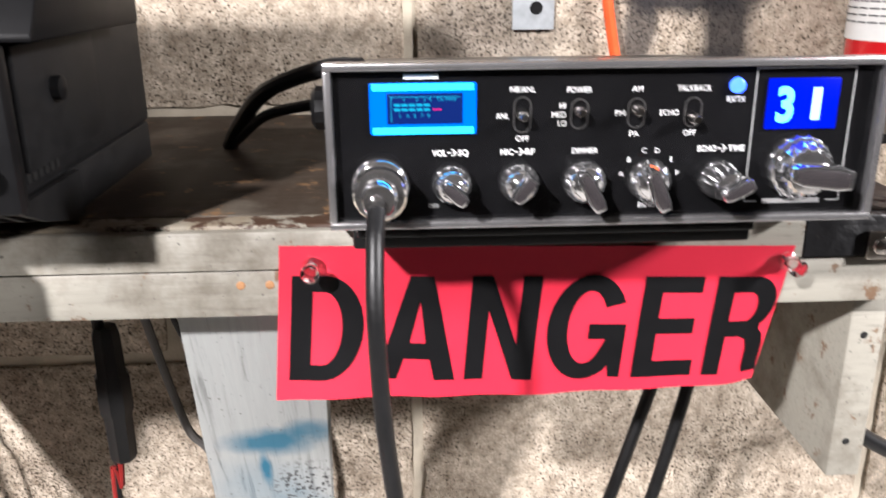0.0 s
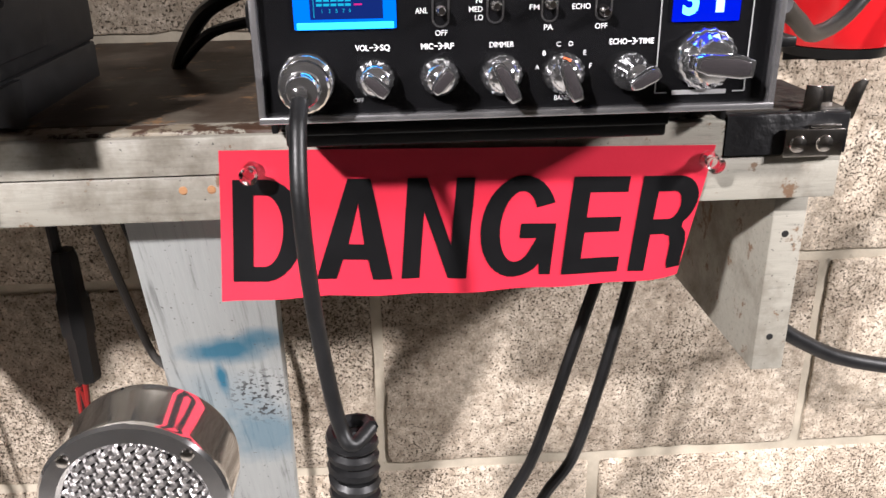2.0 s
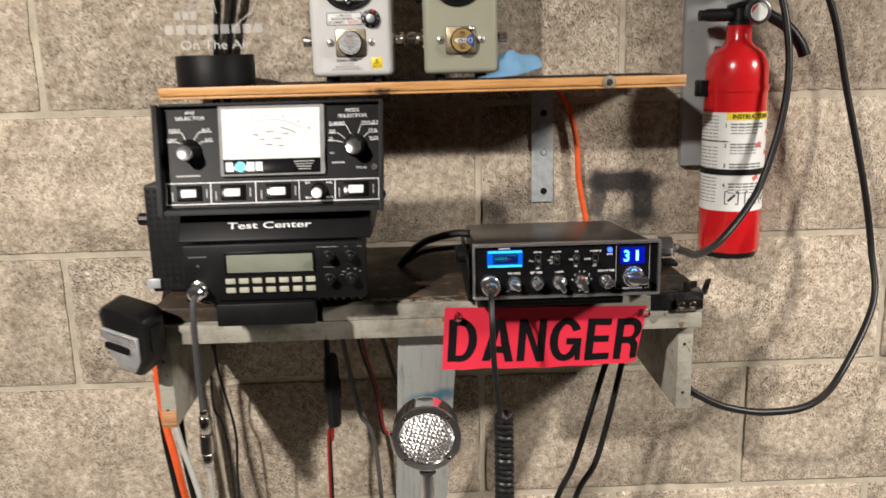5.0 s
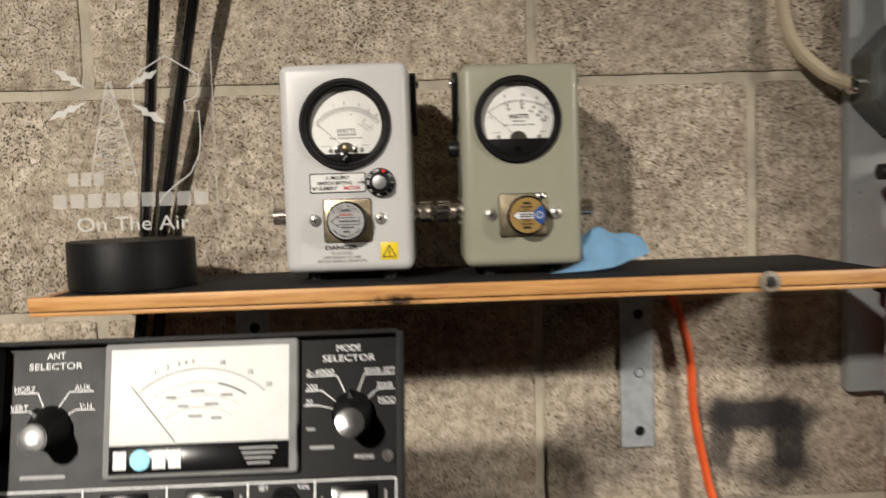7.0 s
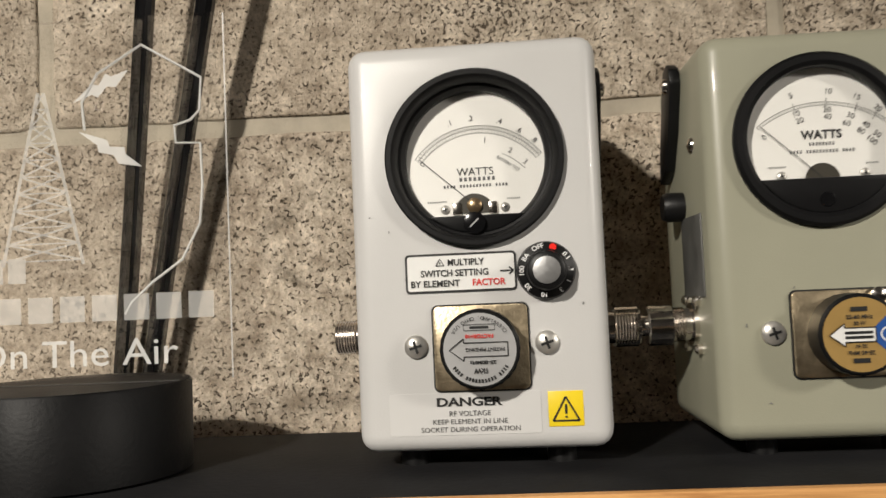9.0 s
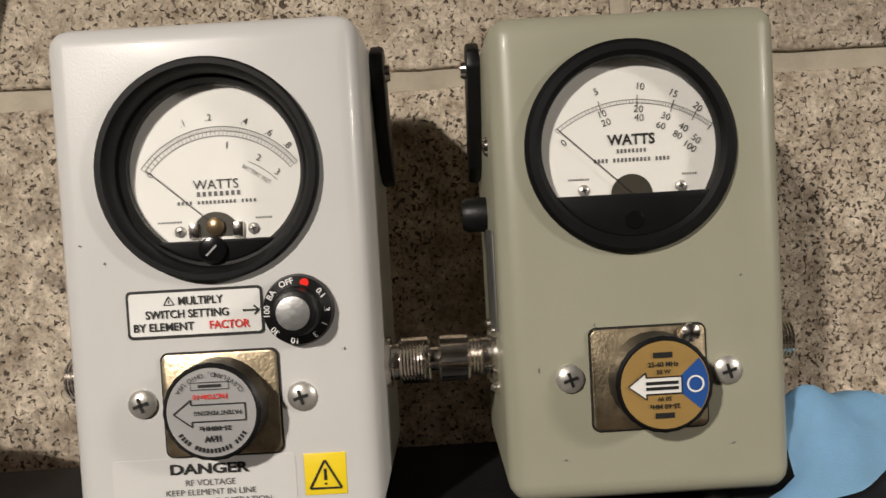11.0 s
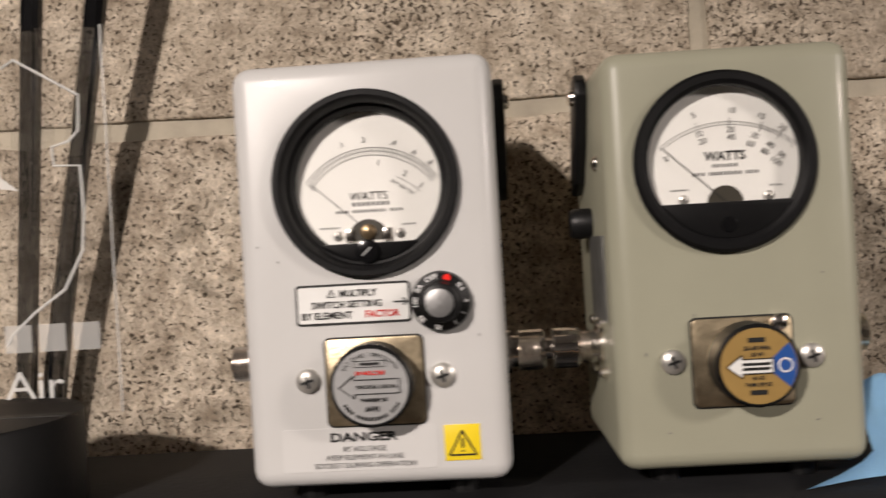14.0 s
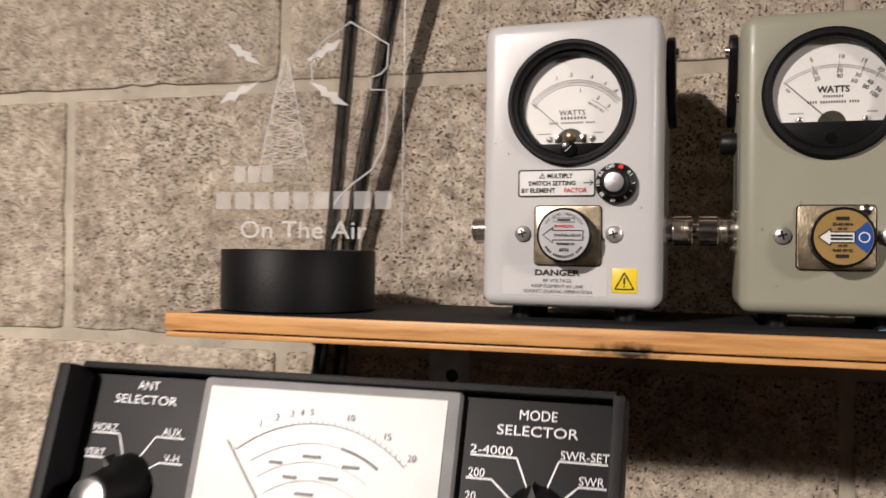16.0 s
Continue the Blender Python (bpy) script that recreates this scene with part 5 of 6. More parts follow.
part("maker_bar", strokes([(0.2075, 1.3575, 0.2195, 1.3575, 0.0016)], yf), WHITEINK, face)
part("model_bar", strokes([(0.3385, 1.3105, 0.3600, 1.3105, 0.0018)], yf), DIMINK, face)
bm = strokes([(0.3318, 1.3105, 0.3318, 1.3588, 0.0005), (0.3318, 1.3588, 0.3672, 1.3588, 0.0005), (0.3672, 1.3588, 0.3672, 1.3105, 0.0005), (0.3318, 1.3105, 0.3365, 1.3105, 0.0005), (0.3625, 1.3105, 0.3672, 1.3105, 0.0005)], yf)
part("outline", bm, DIMINK, face)
CRYSTAL = surf("polished_chrome_knob", (0.95, 0.95, 0.96), 0.07, 0.97, vary=0.04, scale=200, bump=0.05, bscale=500)
BAR_FACE = surf("brushed_bar", (0.20, 0.18, 0.19), 0.22, 0.85, vary=0.1)


def bar_knob(x, z, r, angle, deep, bar_r):
    """A chrome knob: fluted skirt, domed waist, and a grip bar that tapers out to its ends."""
    k = part("knob", lathe([(r * 1.0, 0), (r * 1.02, 0.003), (r * 0.97, 0.0045), (r * 0.90, 0.0052), (r * 0.86, deep * 0.55), (r * 0.66, deep - 0.003), (r * 0.30, deep - 0.0015)], (x, yf, z), seg=36, knurl=0.06), CRYSTAL, dx, "polished chrome knob")
    outline = [(-bar_r * 0.80, -r * 0.20), (-bar_r * 0.4, -r * 0.33), (bar_r * 0.6, -r * 0.36), (bar_r, -r * 0.27), (bar_r, r * 0.27), (bar_r * 0.6, r * 0.36), (-bar_r * 0.4, r * 0.33), (-bar_r * 0.80, r * 0.20)]
    own = prism(outline, -0.0052, 0.004, 0.0009)
    m = Matrix.Translation((x, yf - deep + 0.001, z)) @ Matrix.Rotation(-radians(angle), 4, "Y")
    bmesh.ops.transform(own, matrix=m, verts=own.verts)
    bar = part("bar", own, CRYSTAL, k)
    top = prism([(a * 0.84, b * 0.70) for a, b in outline], -0.0056, -0.0050, 0.0001)
    bmesh.ops.transform(top, matrix=m, verts=top.verts)
    part("bar_face", top, BAR_FACE, bar)
    return k


bar_knob(0.2240, 1.3195, 0.0072, -42, 0.012, 0.0058)
bar_knob(0.2482, 1.3195, 0.0072, 52, 0.012, 0.0058)
bar_knob(0.2718, 1.3195, 0.0078, -62, 0.011, 0.0088)
bar_knob(0.2955, 1.3195, 0.0078, -68, 0.011, 0.0088)
bar_knob(0.3210, 1.3195, 0.0072, 28, 0.017, 0.0066)
bar_knob(0.3500, 1.3235, 0.0118, -6, 0.015, 0.0125)
part("band_mark", strokes([(0.2935, 1.3262, 0.2965, 1.3252, 0.0013)], yf - 0.0085), plain("orange_mark", (0.75, 0.13, 0.04), 0.4), dx)
plug = part("mic_plug", lathe([(0.0104, 0), (0.0104, 0.003), (0.0096, 0.0042), (0.0088, 0.0046), (0.0088, 0.0085), (0.0094, 0.0092), (0.0094, 0.0135), (0.0086, 0.0145), (0.0066, 0.0150), (0.0062, 0.0200), (0.0054, 0.0215)], (0.1985, yf, 1.3190), seg=36, knurl=0.015), SATIN_CHROME, dx, "nickel microphone plug with ring nut")
part("clamp_screw", lathe([(0.0030, 0), (0.0028, 0.003), (0.0010, 0.004)], (0.1975, yf - 0.0205, 1.3185), seg=14), SATIN_CHROME, plug)

# ---- danger notice ----
notice = thing("danger_sign", pose(0.266, -0.292, 1.20), "red paper DANGER notice pinned to the shelf edge", "sign")
TL, TR, BL, BR = (0.1513, 1.2778), (0.3825, 1.2725), (0.1460, 1.2053), (0.3735, 1.2047)


def on_paper(u, v, out=0.0):
    x = (1 - v) * ((1 - u) * BL[0] + u * BR[0]) + v * ((1 - u) * TL[0] + u * TR[0])
    z = (1 - v) * ((1 - u) * BL[1] + u * BR[1]) + v * ((1 - u) * TL[1] + u * TR[1])
    z += (0.0012 * math.sin(u * 9) + 0.0005 * math.sin(u * 31 + 1)) * (1 - v) ** 2
    curl = max(0.0, u - 0.80) / 0.20
    y = -0.2912 - 0.006 * (1 - v) ** 1.5 - 0.0018 * math.sin(u * 7 + 0.6) * (1 - v) + 0.010 * curl ** 2 * (1 - v) ** 1.2
    x -= 0.003 * curl ** 2 * (1 - v)
    return Vector((x, y - out, z))


bm = bmesh.new()
NU, NV = 40, 12
grid = [[bm.verts.new(on_paper(i / NU, j / NV)) for i in range(NU + 1)] for j in range(NV + 1)]
back = [[bm.verts.new(on_paper(i / NU, j / NV, -0.0004)) for i in range(NU + 1)] for j in range(NV + 1)]
for j in range(NV):
    for i in range(NU):
        bm.faces.new((grid[j][i], grid[j][i + 1], grid[j + 1][i + 1], grid[j + 1][i]))
        bm.faces.new((back[j][i], back[j + 1][i], back[j + 1][i + 1], back[j][i + 1]))
rim = [(0, i) for i in range(NU)] + [(j, NU) for j in range(NV)] + [(NV, NU - i) for i in range(NU)] + [(NV - j, 0) for j in range(NV)]
for (j, i), (q, r) in zip(rim, rim[1:] + rim[:1]):
    bm.faces.new((grid[j][i], back[j][i], back[q][r], grid[q][r]))
bmesh.ops.recalc_face_normals(bm, faces=bm.faces)
part("paper", bm, surf("red_card", (0.60, 0.022, 0.05), 0.42, vary=0.09, scale=14, bump=0.06, bscale=700), notice)


def bow(cx, cz, rx, rz, a0, a1, n=14):
    return [(cx + rx * math.cos(radians(a0 + (a1 - a0) * i / n)), cz + rz * math.sin(radians(a0 + (a1 - a0) * i / n))) for i in range(n + 1)]


# grotesque capitals of height 1: width, outline, counter
GLYPHS = {
    "D": (0.70, [(0, 0), (0.32, 0)] + bow(0.32, 0.5, 0.38, 0.5, -85, 85) + [(0.32, 1), (0, 1)], [(0.2, 0.15), (0.31, 0.15)] + bow(0.31, 0.5, 0.185, 0.35, -80, 80) + [(0.31, 0.85), (0.2, 0.85)]),
    "A": (0.79, [(0, 0), (0.205, 0), (0.265, 0.2), (0.525, 0.2), (0.585, 0), (0.79, 0), (0.51, 1), (0.28, 1)], [(0.315, 0.355), (0.475, 0.355), (0.395, 0.76)]),
    "N": (0.69, [(0, 0), (0.19, 0), (0.19, 0.67), (0.49, 0), (0.69, 0), (0.69, 1), (0.5, 1), (0.5, 0.33), (0.2, 1), (0, 1)], None),
    "G": (0.79, bow(0.4, 0.5, 0.4, 0.515, 28, 303, 26) + [(0.655, 0.12), (0.672, 0.005), (0.79, 0.005), (0.79, 0.53), (0.42, 0.53), (0.42, 0.38), (0.60, 0.38)] + bow(0.4, 0.5, 0.195, 0.36, -48, -328, 24), None),
    "E": (0.63, [(0, 0), (0.63, 0), (0.63, 0.16), (0.2, 0.16), (0.2, 0.43), (0.58, 0.43), (0.58, 0.585), (0.2, 0.585), (0.2, 0.84), (0.61, 0.84), (0.61, 1), (0, 1)], None),
    "R": (0.71, [(0, 0), (0.2, 0), (0.2, 0.39), (0.36, 0.39), (0.44, 0.36), (0.475, 0.27), (0.485, 0.06), (0.51, 0), (0.72, 0), (0.695, 0.06), (0.685, 0.28), (0.65, 0.39), (0.58, 0.455)] + bow(0.40, 0.725, 0.295, 0.275, -52, 85) + [(0.40, 1), (0, 1)], [(0.2, 0.55), (0.39, 0.55)] + bow(0.39, 0.695, 0.105, 0.145, -80, 80) + [(0.39, 0.84), (0.2, 0.84)]),
}


def glyph_mesh(key):
    cu = bpy.data.curves.new("glyph", "CURVE")
    cu.dimensions, cu.fill_mode = "2D", "BOTH"
    for loop in GLYPHS[key][1:]:
        if loop:
            sp = cu.splines.new("POLY")
            sp.points.add(len(loop) - 1)
            for q, (gx, gz) in zip(sp.points, loop):
                q.co = (gx, gz, 0, 1)
            sp.use_cyclic_u = True
    ob = bpy.data.objects.new("glyph", cu)
    me = bpy.data.meshes.new_from_object(ob)
    bm = bmesh.new()
    bm.from_mesh(me)
    bpy.data.objects.remove(ob)
    bpy.data.curves.remove(cu)
    bpy.data.meshes.remove(me)
    return bm


PRINT = surf("black_print", (0.004, 0.004, 0.0045), 0.6, vary=0.2, bump=0.0, spec=0.12)
for key, u0, u1 in (("D", 0.025, 0.168), ("A", 0.197, 0.355), ("N", 0.374, 0.512), ("G", 0.533, 0.692), ("E", 0.716, 0.838), ("R", 0.862, 0.999)):
    bm = glyph_mesh(key)
    wide = GLYPHS[key][0]
    for q in bm.verts:
        u = u0 + (u1 - u0) * q.co.x / wide
        q.co = (u, 0, 0.135 - 0.06 * u + (0.68 + 0.03 * u) * q.co.y)
    for axis, cuts in (("x", 40), ("z", 12)):
        for k in range(1, cuts):
            co, no = ((k / cuts, 0, 0), (1, 0, 0)) if axis == "x" else ((0, 0, k / cuts), (0, 0, 1))
            bmesh.ops.bisect_plane(bm, geom=bm.verts[:] + bm.edges[:] + bm.faces[:], plane_co=co, plane_no=no)
    bmesh.ops.triangulate(bm, faces=bm.faces[:])
    for q in bm.verts:
        q.co = on_paper(min(0.9985, q.co.x), q.co.z, 0.0004)
    part("letter", bm, PRINT, notice, "bold black capital", smooth=False)
PIN = glass("clear_pink_plastic", (0.95, 0.85, 0.84), 0.08)
for px, pz in ((0.1655, 1.2690), (0.3785, 1.2665)):
    pin = thing("push_pin", pose(px, -0.292, pz), "clear plastic push pin holding the red notice", "push pin", "push pins")
    part("head", lathe([(0.0042, 0.0008), (0.0044, 0.0018), (0.0026, 0.003), (0.0022, 0.008), (0.0040, 0.010), (0.0042, 0.0118), (0.0020, 0.0124)], (px, -0.2925, pz), seg=18), PIN, pin)
    part("needle", lathe([(0.0005, -0.002), (0.0005, 0.002)], (px, -0.2925, pz), seg=8), STEEL, pin)

# ---- chrome spring clip on the shelf corner ----
clip = thing("spring_clip", pose(0.43, -0.29, 1.266), "chrome steel spring clip screwed to the charred shelf corner", "clip")
part("plate", box(0.4150, 0.4440, -0.2930, -0.2900, 1.2655, 1.2790, 0.0006), NICKEL, clip)
for sx in (0.4215, 0.4345):
    part("screw", lathe([(0.0042, 0), (0.0038, 0.001), (0.001, 0.002)], (sx, -0.2930, 1.2720), seg=16), NICKEL, clip)
bm = box(0.4270, 0.4420, -0.2925, -0.2800, 1.2795, 1.2808, 0.0003)
part("foot", bm, NICKEL, clip)
part("prong", prism([(0.4235, 1.2800), (0.4325, 1.2800), (0.4330, 1.2960), (0.4305, 1.2985), (0.4245, 1.2990)], -0.2880, -0.2868, 0.0003), NICKEL, clip)
part("prong", prism([(0.4460, 1.2800), (0.4540, 1.2800), (0.4590, 1.2985), (0.4560, 1.2995), (0.4520, 1.2975)], -0.2800, -0.2788, 0.0003), NICKEL, clip)
part("bridge", box(0.4320, 0.4490, -0.2868, -0.2790, 1.2800, 1.2815, 0.0003), NICKEL, clip)
part("prong", box(0.4350, 0.4430, -0.2790, -0.2775, 1.2810, 1.2965, 0.0004), NICKEL, clip)

# ---- desk microphone on a stand ----
MX, MY, MZ = 0.1262, -0.398, 1.1695
mic = thing("crystal_microphone", pose(MX, MY, 0), "round chrome microphone with woven wire grille on a tall stand", "microphone")
ring = part("head", lathe([(0.012, -0.036), (0.030, -0.034), (0.0345, -0.030), (0.0355, -0.024), (0.0355, -0.004), (0.0362, -0.002), (0.0362, 0.0005), (0.0350, 0.0018), (0.0290, 0.0022), (0.0272, 0.0010), (0.0268, -0.004)], (MX, MY, MZ), seg=64, caps=False), SATIN_CHROME, mic)
part("backing", disc(MX, MZ, 0.0268, MY + 0.0035, 40), plain("grille_shadow", (0.05, 0.045, 0.045), 0.8), mic)
bm = bmesh.new()
for i in range(-8, 9):
    o = i * 0.0031
    half = math.sqrt(max(0.0, 0.0266 ** 2 - o * o))
    n = max(4, int(half * 2 / 0.0031) * 3)
    for way in (0, 1):
        pts = []
        for k in range(n + 1):
            q = -half + 2 * half * k / n
            bump = 0.0009 * math.sin(q / 0.0031 * math.pi + (i + way) * math.pi)
            dome = -0.003 + 3.0 * (o * o + q * q)
            a, b = (q, o) if way == 0 else (o, q)
            c, s = math.cos(0.5), math.sin(0.5)
            pts.append((MX + a * c - b * s, MY + bump + dome, MZ + a * s + b * c))
        tube(pts, 0.00105, 6, bm=bm, smooth_path=False)
part("grille", bm, surf("drawn_wire", (0.55, 0.53, 0.52), 0.32, 0.95, vary=0.1, scale=200, bump=0.0), mic, "woven wire mesh")
for q in (45, 135, 225, 315):
    part("screw", lathe([(0.0027, 0), (0.0022, 0.0012), (0.0006, 0.0016)], (MX + 0.0318 * math.cos(radians(q)), MY - 0.0020, MZ + 0.0318 * math.sin(radians(q))), seg=14), NICKEL, mic)
part("neck", lathe([(0.0110, -0.046), (0.0110, -0.040), (0.0075, -0.034)], (MX, MY + 0.018, MZ), "z", 20), SATIN_CHROME, mic)
part("pole", lathe([(0.0075, 0.02 - MZ), (0.0075, -0.044)], (MX, MY + 0.018, MZ), "z", 20), SATIN_CHROME, mic)
part("foot", lathe([(0.11, 0.0), (0.11, 0.012), (0.02, 0.024)], (MX, MY + 0.018, 0), "z", 40), BLACK, mic)


# ---- cables ----
def cable(name, pts, r, material, label, category="cable", steps=8, seg=10):
    return solo(name, tube(pts, r, seg, steps), material, label, category, pts[-1])


def spiral(x, y, z0, z1, radius, pitch):
    n = int((z0 - z1) / pitch * 14)
    return [(x + radius * math.cos(k * 2 * math.pi / 14), y + radius * math.sin(k * 2 * math.pi / 14), z0 + (z1 - z0) * k / n) for k in range(n + 1)]


lead = thing("coiled_lead", pose(0.205, -0.38, 0.9), "black coiled microphone lead hanging from the radio plug", "cable")
part("straight_end", tube([(0.1975, -0.371, 1.316), (0.1970, -0.381, 1.307), (0.1968, -0.390, 1.285), (0.1980, -0.389, 1.250), (0.2010, -0.386, 1.215), (0.2045, -0.386, 1.192), (0.2090, -0.3885, 1.184), (0.2165, -0.3800, 1.186)], 0.0031, 12), RUBBER, lead)
bm = tube(spiral(0.2085, -0.380, 1.186, 0.86, 0.0080, 0.0066), 0.0029, 7, smooth_path=False)
part("coil", bm, RUBBER, lead)
part("tail", tube([(0.2165, -0.380, 0.86), (0.210, -0.38, 0.6), (0.23, -0.36, 0.0)], 0.0028, 8), RUBBER, lead)

lead2 = thing("plug_lead", pose(-0.12, -0.31, 0), "thin grey microphone lead with chrome inline plugs", "cable")
part("upper_lead", tube([(-0.1165, -0.314, 1.308), (-0.1170, -0.326, 1.298), (-0.1175, -0.329, 1.27), (-0.1180, -0.328, 1.22), (-0.1170, -0.326, 1.178)], 0.0034, 10), surf("grey_lead", (0.05, 0.05, 0.052), 0.4), lead2)
for z0, z1, r in ((1.178, 1.170, 0.005), (1.170, 1.150, 0.0068), (1.149, 1.126, 0.0080), (1.125, 1.110, 0.0066)):
    part("plug", lathe([(r * 0.9, z1), (r, z1 + 0.001), (r, z0 - 0.001), (r * 0.9, z0)], (-0.1165, -0.326, 0), "z", 20, knurl=0.04), NICKEL, lead2, "chrome inline plug")
part("lower_lead", tube([(-0.1165, -0.326, 1.112), (-0.114, -0.322, 1.0), (-0.11, -0.31, 0.7), (-0.12, -0.30, -0.0834)], 0.0032, 10), surf("pale_grey_lead", (0.33, 0.32, 0.30), 0.45), lead2)
lead2.matrix_basis = Matrix.Translation(far) @ Matrix.Scale(0.950, 4) @ Matrix.Translation(-far) @ lead2.matrix_basis

cable("aerial_cable", [(-0.098, -0.050, 1.95), (-0.1180, -0.036, 1.785), (-0.1460, -0.014, 1.565), (-0.157, -0.011, 1.47), (-0.178, -0.013, 1.38), (-0.222, -0.03, 1.29), (-0.240, -0.07, 1.20), (-0.243, -0.10, 1.08), (-0.232, -0.10, 0.95), (-0.20, -0.08, 0.6), (-0.20, -0.06, 0.0)], 0.0052, BLACK_GLOSS, "thick glossy black aerial cable running up the wall")
cable("aerial_cable", [(-0.050, -0.050, 1.95), (-0.0830, -0.036, 1.785), (-0.1300, -0.014, 1.565), (-0.140, -0.011, 1.47), (-0.160, -0.014, 1.38), (-0.205, -0.03, 1.28), (-0.222, -0.06, 1.18), (-0.222, -0.09, 1.05), (-0.208, -0.09, 0.9), (-0.18, -0.07, 0.6), (-0.18, -0.06, 0.0)], 0.0052, BLACK_GLOSS, "thick glossy black aerial cable running up the wall")
ORANGE = surf("orange_cable", (0.72, 0.10, 0.02), 0.45, vary=0.1)
GREYCABLE = surf("silver_grey_cable", (0.45, 0.44, 0.41), 0.4, vary=0.1)
cable("orange_wire", [(-0.212, -0.12, 1.25), (-0.231, -0.13, 1.19), (-0.232, -0.13, 1.10), (-0.217, -0.125, 0.98), (-0.19, -0.1, 0.7), (-0.19, -0.08, 0.0)], 0.0050, ORANGE, "bright orange cable hanging under the shelf end")
cable("grey_wire", [(-0.200, -0.14, 1.24), (-0.214, -0.15, 1.18), (-0.209, -0.15, 1.08), (-0.188, -0.14, 0.96), (-0.16, -0.12, 0.7), (-0.15, -0.08, 0.0)], 0.0042, GREYCABLE, "silver grey cable hanging under the shelf end")
cable("thin_wire", [(-0.155, -0.10, 1.24), (-0.170, -0.09, 1.16), (-0.176, -0.08, 1.08), (-0.160, -0.08, 1.0), (-0.15, -0.08, 0.6), (-0.15, -0.06, 0.0)], 0.0018, RUBBER, "thin black wire hanging beside the grey cable")
cable("thin_wire", [(-0.150, -0.14, 1.24), (-0.150, -0.14, 1.16), (-0.136, -0.13, 1.06), (-0.138, -0.13, 0.95), (-0.13, -0.1, 0.6), (-0.13, -0.06, 0.0)], 0.0018, RUBBER, "thin black wire hanging beside the grey cable")
cable("orange_wire", [(0.325, -0.014, 1.505), (0.341, -0.012, 1.478), (0.352, -0.012, 1.43), (0.355, -0.012, 1.38), (0.365, -0.013, 1.325), (0.372, -0.020, 1.290)], 0.0041, ORANGE, "bright orange cable running down the wall behind the radio")
cable("black_wire", [(0.400, -0.15, 1.242), (0.376, -0.18, 1.205), (0.357, -0.195, 1.165), (0.320, -0.20, 1.04), (0.285, -0.19, 0.92), (0.25, -0.15, 0.5), (0.25, -0.1, 0.0)], 0.0039, RUBBER, "black cable hanging from under the shelf")
cable("black_wire", [(0.392, -0.15, 1.242), (0.386, -0.18, 1.205), (0.378, -0.195, 1.165), (0.348, -0.20, 1.04), (0.312, -0.19, 0.93), (0.28, -0.15, 0.5), (0.28, -0.1, 0.0)], 0.0039, RUBBER, "black cable hanging from under the shelf")
cable("power_lead", [(0.186, -0.20, 1.344), (0.165, -0.19, 1.342), (0.130, -0.165, 1.327), (0.108, -0.135, 1.303), (0.098, -0.12, 1.287)], 0.0048, RUBBER, "black power lead arching from the radio to the shelf")
cable("power_lead", [(0.186, -0.20, 1.328), (0.160, -0.18, 1.322), (0.128, -0.155, 1.312), (0.106, -0.13, 1.294), (0.098, -0.12, 1.286)], 0.0032, RUBBER, "thin black and red power lead on the shelf")
cable("grey_wire", [(0.004, -0.09, 1.243), (0.012, -0.07, 1.16), (0.028, -0.05, 1.05), (0.050, -0.04, 0.97), (0.06, -0.04, 0.6), (0.06, -0.04, 0.0)], 0.0034, surf("dark_grey_lead", (0.09, 0.085, 0.08), 0.5), "dark grey wire hanging against the wall")
REDWIRE = surf("red_wire", (0.26, 0.014, 0.012), 0.45)
pair = thing("red_black_wire", pose(0.05, -0.06, 0.0), "twisted red and black wire pair under the shelf", "wire")
part("black_strand", tube([(0.030, -0.10, 1.243), (0.036, -0.08, 1.16), (0.052, -0.06, 1.09), (0.060, -0.05, 1.02), (0.082, -0.05, 0.96), (0.10, -0.05, 0.5), (0.1, -0.05, 0)], 0.0022, 8), RUBBER, pair)
part("red_strand", tube([(0.034, -0.10, 1.243), (0.041, -0.08, 1.16), (0.055, -0.061, 1.09), (0.064, -0.051, 1.02), (0.086, -0.051, 0.963), (0.104, -0.05, 0.5), (0.104, -0.05, 0)], 0.0018, 8), REDWIRE, pair)
cable("black_wire", [(0.058, -0.12, 1.243), (0.066, -0.10, 1.19), (0.084, -0.08, 1.11), (0.104, -0.07, 1.03), (0.11, -0.06, 0.9), (0.11, -0.05, 0.0)], 0.0032, RUBBER, "black wire hanging behind the painted brace")

fuse = thing("fuse_holder", pose(-0.008, -0.1, 1.065), "black inline fuse holder on red and black wires", "fuse holder")
part("upper_wire", tube([(-0.010, -0.10, 1.243), (-0.009, -0.10, 1.19), (-0.008, -0.10, 1.146)], 0.0040, 10), RUBBER, fuse)
part("barrel", lathe([(0.0080, 0), (0.0100, 0.004), (0.0104, 0.038), (0.0124, 0.042), (0.0124, 0.068), (0.0104, 0.071), (0.0098, 0.100), (0.0078, 0.106)], (-0.004, -0.1, 1.052), "z", 16, knurl=0.1), BLACK, fuse)
part("black_wire", tube([(-0.0095, -0.1, 1.067), (-0.010, -0.1, 1.03), (-0.012, -0.1, 0.95), (-0.02, -0.08, 0.0)], 0.0022, 8), RUBBER, fuse)
part("red_wire", tube([(-0.0055, -0.1, 1.067), (-0.0085, -0.1005, 1.03), (-0.015, -0.1, 0.95), (-0.024, -0.08, 0.0)], 0.0024, 8), REDWIRE, fuse)

